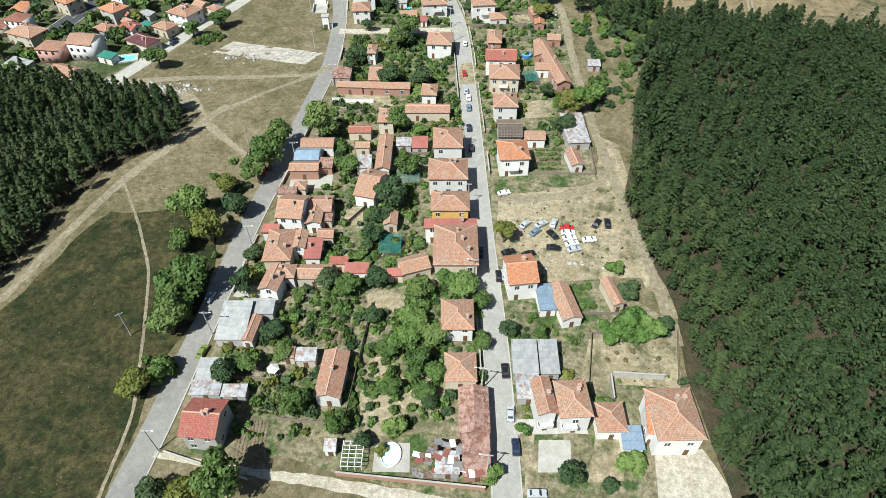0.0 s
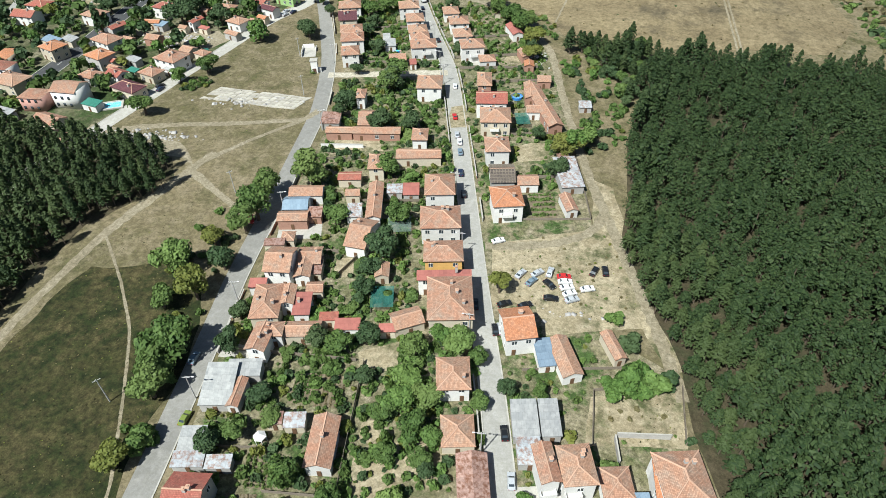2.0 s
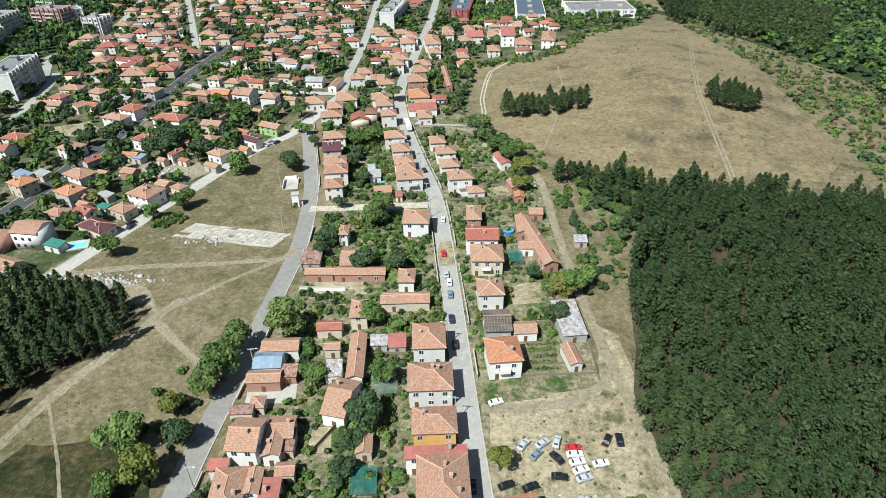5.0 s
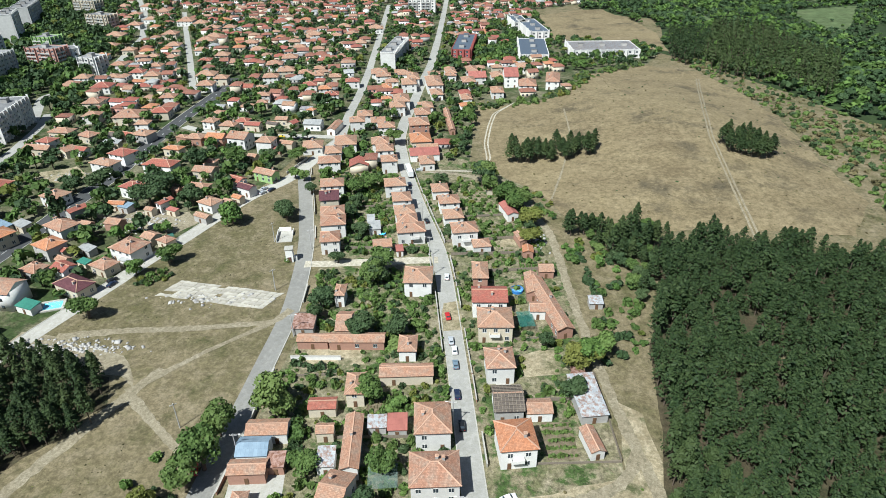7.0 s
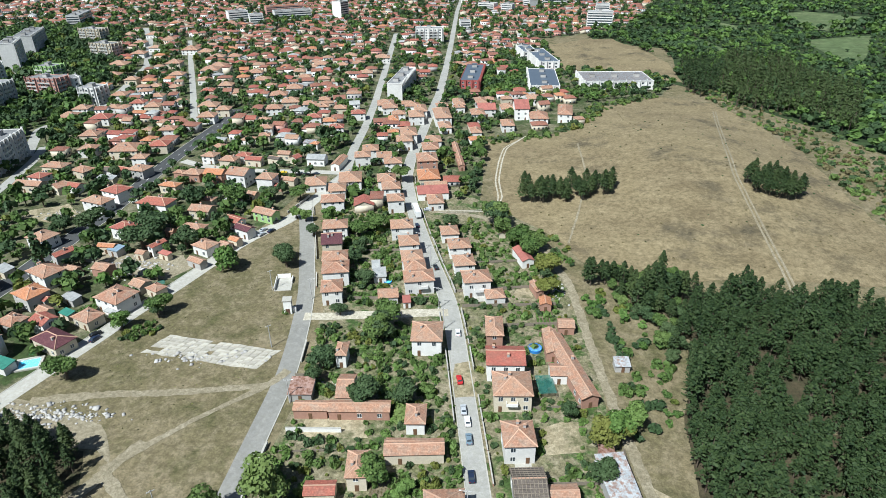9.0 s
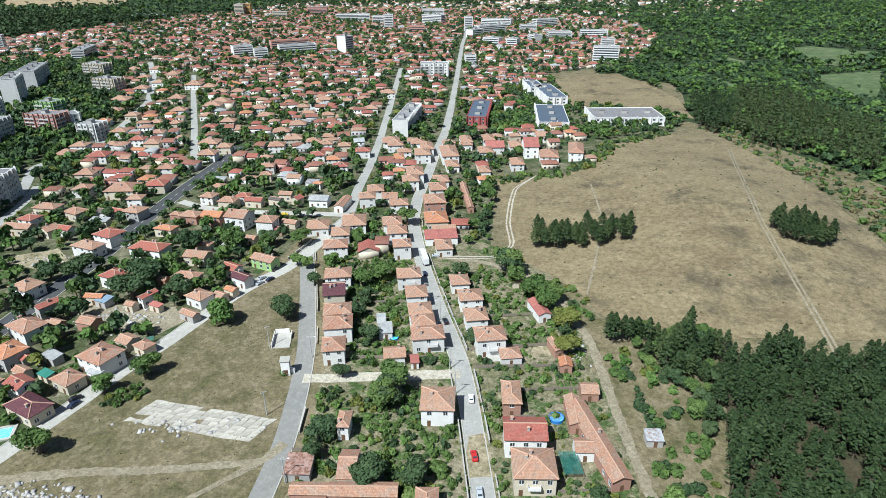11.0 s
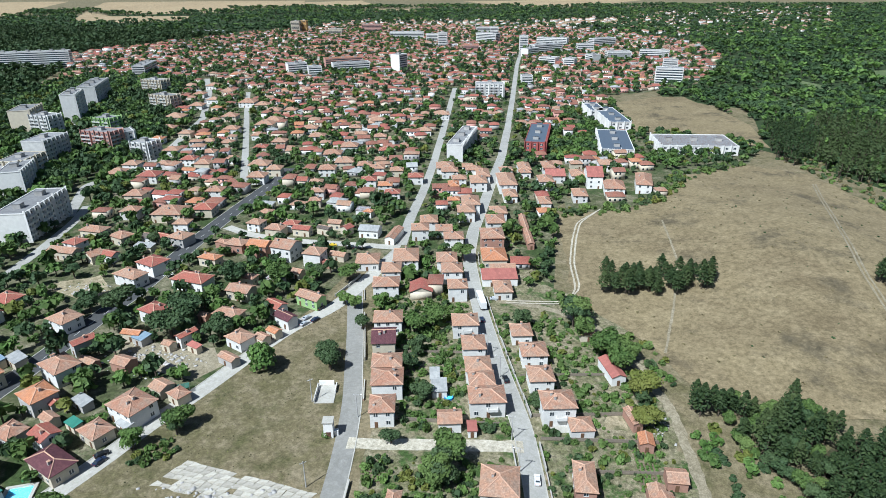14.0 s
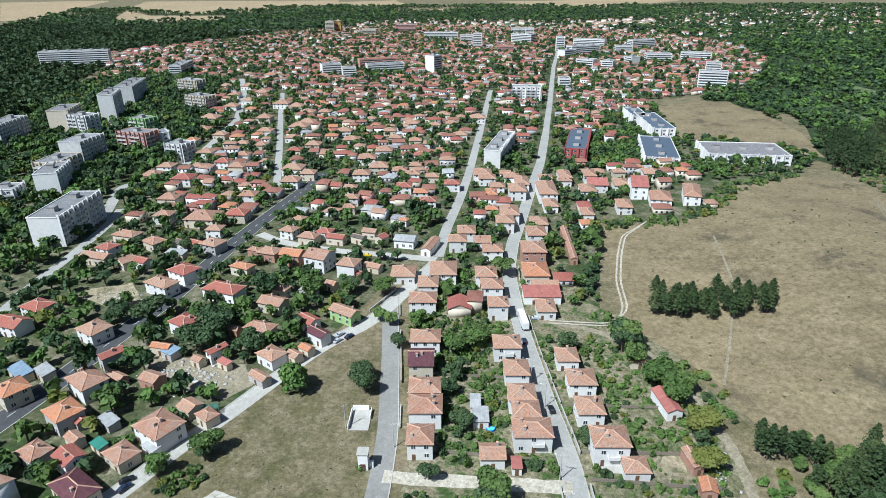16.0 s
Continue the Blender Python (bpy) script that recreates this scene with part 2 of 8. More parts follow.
plain("bark", (0.13, 0.1, 0.075), (0.09, 0.07, 0.05), 2.0, 8.0, strength=0.5)
plain("tyre_rubber", (0.025, 0.025, 0.026))
plain("rim_metal", (0.5, 0.5, 0.52), rough=0.35, metal=0.8)
plain("lamp_glass", (0.75, 0.75, 0.7), rough=0.2)
plain("tail_glass", (0.4, 0.02, 0.02), rough=0.2)
plain("road_paint", (0.72, 0.72, 0.7), (0.55, 0.55, 0.53), 3.0)
plain("pool_paint", (0.06, 0.5, 0.7), (0.05, 0.44, 0.65), 0.5, rough=0.15)
plain("pool_liner", (0.5, 0.72, 0.78), (0.42, 0.66, 0.73), 0.5, rough=0.15)
plain("blue_liner", (0.05, 0.2, 0.5), (0.04, 0.17, 0.44), 0.5, rough=0.2)
plain("shade_net", (0.04, 0.16, 0.13), (0.03, 0.12, 0.1), 0.8, 5.0)
plain("grey_net", (0.2, 0.27, 0.24), (0.14, 0.2, 0.17), 0.8, 5.0)
for name, holes in (("shade_net", 0.35), ("grey_net", 0.55)):
    nt = MATS[name].node_tree
    mx = add(nt, "ShaderNodeMixShader", Fac=holes)
    nt.links.new(nt.nodes["Principled BSDF"].outputs["BSDF"], mx.inputs[1])
    nt.links.new(nt.nodes.new("ShaderNodeBsdfTransparent").outputs["BSDF"], mx.inputs[2])
    nt.links.new(mx.outputs["Shader"], nt.nodes["Material Output"].inputs["Surface"])
for colour, c in dict(white=(0.75, 0.75, 0.74), silver=(0.42, 0.44, 0.46), black=(0.015, 0.016, 0.018), navy=(0.02, 0.03, 0.06), red=(0.45, 0.03, 0.03),
                      green=(0.17, 0.22, 0.05), yellow=(0.7, 0.5, 0.04), steel=(0.16, 0.22, 0.27)).items():
    m = plain(colour + "_car_paint", c, tuple(v * 0.95 for v in c), rough=0.3, strength=0.0)
    m.node_tree.nodes["Principled BSDF"].inputs["Coat Weight"].default_value = 0.4
m, nt, b = nodes_of("window_glass", 0.08)
b.inputs["Base Color"].default_value = (0.035, 0.045, 0.055, 1)
b.inputs["Specular IOR Level"].default_value = 0.5
m, nt, b = nodes_of("pool_water", 0.04)
b.inputs["Base Color"].default_value, b.inputs["Transmission Weight"].default_value, b.inputs["IOR"].default_value = (0.75, 0.95, 1, 1), 0.9, 1.33
foliage("broad_leaves", (0.06, 0.105, 0.026), (0.12, 0.178, 0.046), (0.155, 0.205, 0.06))
foliage("dark_leaves", (0.04, 0.072, 0.03), (0.068, 0.108, 0.042), (0.085, 0.12, 0.048))
foliage("yellow_leaves", (0.12, 0.145, 0.03), (0.17, 0.18, 0.04), (0.2, 0.2, 0.05))
foliage("fresh_leaves", (0.08, 0.145, 0.034), (0.145, 0.225, 0.055), (0.185, 0.245, 0.07))
foliage("pine_needles", (0.02, 0.04, 0.013), (0.056, 0.084, 0.027), (0.07, 0.095, 0.031))
foliage("dry_scrub", (0.17, 0.14, 0.07), (0.25, 0.2, 0.11), (0.16, 0.14, 0.06))

# ---- the lie of the land ----


def ground_z(x, y):
    """The dry hill rises east of the village; the rest is level."""
    return np.maximum(13.4 * np.exp(-((x - 112) / 58) ** 2 - ((y - 385) / 105) ** 2) - 0.4, 0.0)


def gz(x, y):
    return float(ground_z(x, y))


# ---- mesh tools ----


def mesh_of(name, verts, faces, mats, index=None, uv=None, smooth=False):
    me = bpy.data.meshes.new(name)
    me.from_pydata([tuple(map(float, v)) for v in verts], [], faces)
    for m in mats:
        me.materials.append(MATS[m])
    if index is not None:
        me.polygons.foreach_set("material_index", np.array(index, dtype=np.int32))
    if uv is not None:
        me.uv_layers.new(name="UVMap").data.foreach_set("uv", np.array(uv, dtype=np.float32).ravel())
    if smooth:
        me.polygons.foreach_set("use_smooth", np.ones(len(me.polygons), dtype=bool))
    me.update()
    return me


def big_mesh(name, verts, quads, mats, index=None, uv=None):
    """One mesh from arrays of corners and four-cornered faces, for what nobody could count."""
    me = bpy.data.meshes.new(name)
    n = len(quads)
    me.vertices.add(len(verts))
    me.vertices.foreach_set("co", np.asarray(verts, dtype=np.float32).ravel())
    me.loops.add(4 * n)
    me.loops.foreach_set("vertex_index", np.asarray(quads, dtype=np.int32).ravel())
    me.polygons.add(n)
    me.polygons.foreach_set("loop_start", np.arange(n, dtype=np.int32) * 4)
    for m in mats:
        me.materials.append(MATS[m])
    if index is not None:
        me.polygons.foreach_set("material_index", np.asarray(index, dtype=np.int32))
    if uv is not None:
        me.uv_layers.new(name="UVMap").data.foreach_set("uv", np.asarray(uv, dtype=np.float32).ravel())
    me.update(calc_edges=True)
    me.validate()
    return me


def child(name, me, parent, m=None, label=""):
    ob = new(name, me)
    ob.parent = parent
    if m is not None:
        ob.matrix_basis = m
    return tagged(ob, label)


def box_arrays(x0, y0, z0, x1, y1, z1):
    v = [(x, y, z) for z in (z0, z1) for y in (y0, y1) for x in (x0, x1)]
    f = [(0, 2, 3, 1), (4, 5, 7, 6), (0, 1, 5, 4), (1, 3, 7, 5), (3, 2, 6, 7), (2, 0, 4, 6)]
    return v, f


def boxes_mesh(name, boxes, mats, index=None, bevel=0.0):
    """Boxes given by two corners, joined in one mesh."""
    bm = bmesh.new()
    for k, bx in enumerate(boxes):
        v, f = box_arrays(*bx)
        vs = [bm.verts.new(p) for p in v]
        for q in f:
            face = bm.faces.new([vs[i] for i in q])
            face.material_index = index[k] if index else 0
    if bevel:
        bmesh.ops.bevel(bm, geom=list(bm.edges), offset=bevel, segments=1, affect="EDGES")
    me = bpy.data.meshes.new(name)
    bm.to_mesh(me)
    bm.free()
    for m in mats:
        me.materials.append(MATS[m])
    return me


def ribbon(points, width, z, step=4.0, wobble=0.0, seed=0):
    """A strip along a line of points, smoothed, with uneven edges, laid on the land."""
    pts = np.array(points, float)
    t = np.concatenate([[0], np.cumsum(np.hypot(*np.diff(pts, axis=0).T))])
    s = np.arange(0, t[-1] + step, step).clip(0, t[-1])
    p = np.stack([np.interp(s, t, pts[:, 0]), np.interp(s, t, pts[:, 1])], 1)
    for _ in range(int(12 / step) + 1):
        p[1:-1] = (p[:-2] + 2 * p[1:-1] + p[2:]) / 4
    d = np.gradient(p, axis=0)
    d /= np.hypot(d[:, 0], d[:, 1])[:, None] + 1e-9
    nrm = np.stack([d[:, 1], -d[:, 0]], 1)
    rng = np.random.default_rng(seed)
    w = np.asarray(width if np.isscalar(width) else np.interp(s, np.linspace(0, t[-1], len(width)), width)) * np.ones(len(s)) / 2
    a = p - nrm * (w * (1 + wobble * rng.uniform(-1, 1, len(s))))[:, None]
    b = p + nrm * (w * (1 + wobble * rng.uniform(-1, 1, len(s))))[:, None]
    v = [(q[0], q[1], gz(*q) + z) for pair in zip(a, b) for q in pair]
    f = [(2 * i, 2 * i + 1, 2 * i + 3, 2 * i + 2) for i in range(len(s) - 1)]
    return v, f, p, nrm, w


ROADS, FOOT = [], []


def strip(name, label, points, width, mat, z=0.04, wobble=0.0, step=4.0, category="road", keep=True, seed=0):
    v, f, p, nrm, w = ribbon(points, width, z, step, wobble, seed)
    ob = tagged(new(name, mesh_of(name, v, f, [mat])), label, category, kind="structure")
    if keep:
        ROADS.append((p, float(np.max(w))))
    return ob


def inside(poly, x, y):
    poly = np.asarray(poly, float)
    x, y = np.asarray(x, float), np.asarray(y, float)
    c = np.zeros(x.shape, bool)
    j = len(poly) - 1
    for i in range(len(poly)):
        (xi, yi), (xj, yj) = poly[i], poly[j]
        c ^= ((yi > y) != (yj > y)) & (x < (xj - xi) * (y - yi) / (yj - yi + 1e-12) + xi)
        j = i
    return c


def patch(name, label, poly, mat, z=0.02, wobble=1.5, step=6.0, seed=1, category="ground"):
    """A piece of ground with an uneven outline, lying on the land."""
    poly = [Vector((*p, 0)) for p in poly]
    rng = random.Random(seed)
    edge = []
    for a, b in zip(poly, poly[1:] + poly[:1]):
        n = max(1, int((b - a).length / (step * 0.6)))
        edge += [a.lerp(b, k / n).xy for k in range(n)]
    waver = np.array([(rng.uniform(-1, 1), rng.uniform(-1, 1)) for _ in edge]) * wobble * 1.5
    for _ in range(2):
        waver = (np.roll(waver, 1, 0) + 2 * waver + np.roll(waver, -1, 0)) / 4
    edge = [(p.x + dx, p.y + dy) for p, (dx, dy) in zip(edge, waver)]
    bm = bmesh.new()
    n = len(edge)
    co, _, tris, *_ = mathutils.geometry.delaunay_2d_cdt([Vector(p) for p in edge], [(k, (k + 1) % n) for k in range(n)], [], 1, 0.001)
    vs = [bm.verts.new((p.x, p.y, 0)) for p in co]
    for t in tris:
        bm.faces.new([vs[k] for k in t])
    flat = max(gz(x, y) for x, y in edge) < 0.05
    if not flat:
        for _ in range(7):
            long = [e for e in bm.edges if e.calc_length() > 9 and max(gz(*e.verts[0].co.xy), gz(*e.verts[1].co.xy), gz(*((e.verts[0].co + e.verts[1].co) / 2).xy)) > 0.01]
            if not long:
                break
            bmesh.ops.subdivide_edges(bm, edges=long, cuts=1)
            bmesh.ops.triangulate(bm, faces=bm.faces[:], quad_method="SHORT_EDGE", ngon_method="EAR_CLIP")
    for v in bm.verts:
        v.co.z = gz(v.co.x, v.co.y) + z
    bmesh.ops.recalc_face_normals(bm, faces=bm.faces[:])
    for fc in bm.faces:
        if fc.normal.z < 0:
            fc.normal_flip()
    me = bpy.data.meshes.new(name)
    bm.to_mesh(me)
    bm.free()
    me.materials.append(MATS[mat])
    return tagged(new(name, me), label, category, kind="structure")


def near_road(x, y, gap):
    return any(np.min(np.hypot(p[:, 0] - x, p[:, 1] - y)) < w + gap for p, w in ROADS)


def on_house(x, y, gap):
    for hx, hy, hw, hd, ca, sa in FOOT:
        dx, dy = x - hx, y - hy
        if abs(dx) + abs(dy) < hw + hd + 4 * gap and abs(dx * ca + dy * sa) < hw / 2 + gap and abs(dy * ca - dx * sa) < hd / 2 + gap:
            return True
    return False

# ---- houses ----
SLOPE = 0.42


def roof_arrays(w, d, h, form, slope=SLOPE, thick=0.16):
    """Corners, faces, texture places and ridge lines of a roof whose eaves are w by d at height h."""
    a, b = w / 2, d / 2
    if form == "hip":
        k = min(a, b)
        r = k * slope
        rx, ry = max(a - k, 0.02), max(b - k, 0.02)
        e = [(-a, -b, h), (a, -b, h), (a, b, h), (-a, b, h)]
        if a >= b:
            t = [(-rx, 0, h + r), (rx, 0, h + r)]
            faces = [(0, 1, 5, 4), (1, 2, 5), (2, 3, 4, 5), (3, 0, 4)]
            lines = [(0, 4), (3, 4), (1, 5), (2, 5), (4, 5)]
        else:
            t = [(0, -ry, h + r), (0, ry, h + r)]
            faces = [(0, 1, 4), (1, 2, 5, 4), (2, 3, 5), (3, 0, 4, 5)]
            lines = [(0, 4), (1, 4), (2, 5), (3, 5), (4, 5)]
        v = e + t
    elif form == "gable":      # ridge along x
        r = b * slope
        v = [(-a, -b, h), (a, -b, h), (a, b, h), (-a, b, h), (-a, 0, h + r), (a, 0, h + r)]
        faces, lines = [(0, 1, 5, 4), (2, 3, 4, 5)], [(4, 5)]
    elif form == "gable_y":    # ridge along y
        r = a * slope
        v = [(-a, -b, h), (a, -b, h), (a, b, h), (-a, b, h), (0, -b, h + r), (0, b, h + r)]
        faces, lines = [(1, 2, 5, 4), (3, 0, 4, 5)], [(4, 5)]
    else:                      # one slope, falling to the front
        r = d * (0.12 if form == "shed" else 0.01)
        v = [(-a, -b, h), (a, -b, h), (a, b, h + r), (-a, b, h + r)]
        faces, lines = [(0, 1, 2, 3)], []
    uv = []
    for f in faces:
        p0, p1 = np.array(v[f[0]]), np.array(v[f[1]])
        u = (p1 - p0) / np.linalg.norm(p1 - p0)
        for i in f:
            q = np.array(v[i]) - p0
            uv.append((q @ u, np.linalg.norm(q - (q @ u) * u)))
    return v, faces, uv, lines, thick


def roof_mesh(w, d, h, form, mat, slope=SLOPE):
    v, faces, uv, lines, thick = roof_arrays(w, d, h, form, slope)
    n = len(v)
    verts = list(v) + [(x, y, z - thick) for x, y, z in v]
    fs = list(faces) + [tuple(i + n for i in reversed(f)) for f in faces]
    uvs = list(uv) + [(0, 0)] * sum(len(f) for f in faces)
    count = {}
    for f in faces:
        for i, j in zip(f, f[1:] + f[:1]):
            count[(i, j)] = 1
    for i, j in list(count):
        if (j, i) not in count:
            fs.append((j, i, i + n, j + n))
            uvs += [(0, 0)] * 4
    return mesh_of("roof", verts, fs, [mat], None, uvs), v, lines


def caps_mesh(v, lines, size=0.17):
    """Half-round ridge tiles, laid in mortar along ridge and hips."""
    verts, fs = [], []
    for i, j in lines:
        p, q = Vector(v[i]), Vector(v[j])
        d = q - p
        if d.length < 0.3:
            continue
        d.normalize()
        side = d.cross(Vector((0, 0, 1))).normalized()
        up = side.cross(d)
        k = len(verts)
        for e in (p, q):
            verts += [e - side * size - up * 0.05, e - side * size * 0.6 + up * 0.12, e + side * size * 0.6 + up * 0.12, e + side * size - up * 0.05]
        fs += [(k + a, k + a + 1, k + a + 5, k + a + 4) for a in range(3)] + [(k, k + 3, k + 2, k + 1), (k + 4, k + 5, k + 6, k + 7)]
    return mesh_of("ridge_cap", verts, fs, ["ridge_mortar"]) if fs else None


def wall_mesh(w, d, h, form, mat, slope=SLOPE):
    """Outer walls up to the eaves, with the gables."""
    a, b = w / 2, d / 2
    v, f = box_arrays(-a, -b, -0.6, a, b, h)
    v, f = list(v), list(f)
    if form == "gable":
        v += [(-a, 0, h + b * slope), (a, 0, h + b * slope)]
        f = [q for q in f if q not in ((4, 5, 7, 6), (1, 3, 7, 5), (2, 0, 4, 6))] + [(1, 3, 7, 9, 5), (2, 0, 4, 8, 6), (4, 5, 9, 8), (6, 8, 9, 7)]
    elif form == "gable_y":
        v += [(0, -b, h + a * slope), (0, b, h + a * slope)]
        f = [q for q in f if q not in ((4, 5, 7, 6), (0, 1, 5, 4), (3, 2, 6, 7))] + [(0, 1, 5, 8, 4), (3, 2, 6, 9, 7), (4, 8, 9, 6), (5, 7, 9, 8)]
    return mesh_of("wall", v, f, [mat])




def window_mesh(w, h, bar=0.09, split=2):
    """A frame with sill and recessed panes, in one piece."""
    bm = bmesh.new()
    v, f = box_arrays(-w / 2, -0.06, 0, w / 2, 0.06, h)
    vs = [bm.verts.new(p) for p in v]
    faces = [bm.faces.new([vs[i] for i in q]) for q in f]
    front = faces[2]
    bmesh.ops.subdivide_edges(bm, edges=[e for e in front.edges if abs(e.verts[0].co.x - e.verts[1].co.x) > 0.1], cuts=split - 1)
    fronts = [q for q in bm.faces if q.calc_center_median().y < -0.055]
    if len(fronts) == 1 and split == 2:
        mid = [v for v in fronts[0].verts if abs(v.co.x) < 0.01]
        bmesh.ops.connect_verts(bm, verts=mid)
    fronts = [q for q in bm.faces if q.calc_center_median().y < -0.055]
    for q in bmesh.ops.inset_individual(bm, faces=fronts, thickness=bar, depth=-0.05)["faces"]:
        q.material_index = 0
    for q in fronts:
        q.material_index = 1
    me = bpy.data.meshes.new("window")
    bm.to_mesh(me)
    bm.free()
    me.materials.append(MATS["frame_paint"])
    me.materials.append(MATS["window_glass"])
    return me


WINDOW, WIDE = window_mesh(1.25, 1.4), window_mesh(1.9, 1.5)
DOOR = boxes_mesh("door", [(-0.48, -0.05, 0, 0.48, 0.05, 2.05), (-0.35, -0.07, 0.2, 0.35, -0.05, 0.9), (-0.35, -0.07, 1.1, 0.35, -0.05, 1.85)], ["door_wood"])
CHIMNEY = boxes_mesh("chimney", [(-0.33, -0.33, -0.9, 0.33, 0.33, 1.0), (-0.42, -0.42, 1.0, 0.42, 0.42, 1.1), (-0.2, -0.2, 1.1, 0.2, 0.2, 1.22)], ["grey_plaster", "ridge_mortar"], [0, 1, 1])
BALCONY = boxes_mesh("balcony", [(-1.6, -1.2, -0.12, 1.6, 0, 0), (-1.6, -1.2, 0, 1.6, -1.12, 0.95), (-1.6, -1.12, 0, -1.52, 0, 0.95), (1.52, -1.12, 0, 1.6, 0, 0.95)], ["white_plaster"])
SHARED = {}
ROOF_WORDS = dict(clay_tiles="weathered clay-tile", orange_tiles="bright orange tiled", red_tiles="red tiled", maroon_tiles="dark maroon", burnt_tiles="broken grey tiled", fibre_cement="grey corrugated",
                  rusty_sheets="rusty sheet-metal", tin_sheets="pale tin", blue_sheets="blue-grey metal", green_sheets="green metal", red_sheets="red sheet-metal", school_sheets="slate-blue metal", roofing_felt="flat felt")
FORM_WORDS = dict(hip="hipped", gable="gabled", gable_y="gabled", shed="sloping", flat="flat")


def house(x, y, w, d, yaw, h, form="hip", roof="clay_tiles", wall="white_plaster", chimneys=1, balcony=False, group="village houses"):
    """A house: walls, roof with ridge tiles, chimneys, windows storey by storey, a door. w by d are its eaves, h their height."""
    rng = random.Random(int(x * 31 + y * 17))
    dwelling = h > 3.6
    name = "house" if dwelling else ("garden_shed" if w * d < 40 else "outbuilding")
    over = 0.45 if dwelling else 0.25
    storeys = max(1, int(round(h / 3.0)))
    root = new(name)
    root.matrix_basis = pose(x, y, gz(x, y), 0, 0, yaw)
    words = "%s %s with a %s %s roof" % ({1: "low", 2: "two-storey", 3: "three-storey"}.get(storeys, "tall") + " " + wall.split("_")[0], name.split("_")[-1], FORM_WORDS[form], ROOF_WORDS[roof])
    tagged(root, words, "house" if dwelling else "outbuilding", group)
    ww, wd = max(w - 2 * over, 1.5), max(d - 2 * over, 1.5)
    slope = SLOPE * rng.uniform(0.92, 1.1)
    child("wall", wall_mesh(ww, wd, h - 0.1, form, wall, slope), root)
    me, v, lines = roof_mesh(w, d, h, form, roof, slope)
    child("roof", me, root, None, ROOF_WORDS[roof] + " roof")
    if "tiles" in roof and lines:
        caps = caps_mesh(v, lines)
        if caps:
            child("ridge_cap", caps, root)
    if dwelling:
        for k in range(chimneys):
            cx, cy = rng.uniform(-0.3, 0.3) * w, rng.uniform(-0.25, 0.25) * d
            k2 = min(w, d) / 2
            rise = slope * (min(w / 2 - abs(cx), d / 2 - abs(cy)) if form == "hip" else (d / 2 - abs(cy) if form == "gable" else w / 2 - abs(cx)))
            child("chimney", CHIMNEY, root, pose(cx, cy, h + max(rise, 0)))
    # windows on the three sides that face the streets
    door_at = rng.choice((0, 1))
    for side, length, half, turn in ((0, ww, wd / 2, 0), (1, wd, ww / 2, 90) if x < -12 else (2, wd, ww / 2, -90)):
        n = max(1, int(length / (3.3 if dwelling else 5.0)))
        if side and not dwelling:
            continue
        for s in range(storeys):
            z = s * 2.95 + 1.0
            if z + 1.4 > h - 0.1:
                z = h - 1.6
            for k in range(n):
                u = (k + 0.5) / n * length - length / 2 + rng.uniform(-0.15, 0.15)
                m = pose(0, 0, 0, 0, 0, turn) @ pose(u, -half - 0.02, z)
                if side == 0 and s == 0 and k == door_at % n:
                    child("door", DOOR, root, pose(0, 0, 0, 0, 0, turn) @ pose(u, -half - 0.04, 0.02))
                    continue
                if rng.random() < 0.22 or (side and rng.random() < 0.3):
                    continue
                child("window", WINDOW, root, m)
        if balcony and side == 0:
            child("balcony", BALCONY, root, pose(rng.uniform(-0.2, 0.2) * ww, -half, 3.0), "white balcony")
    FOOT.append((x, y, w, d, math.cos(radians(yaw)), math.sin(radians(yaw))))
    return root


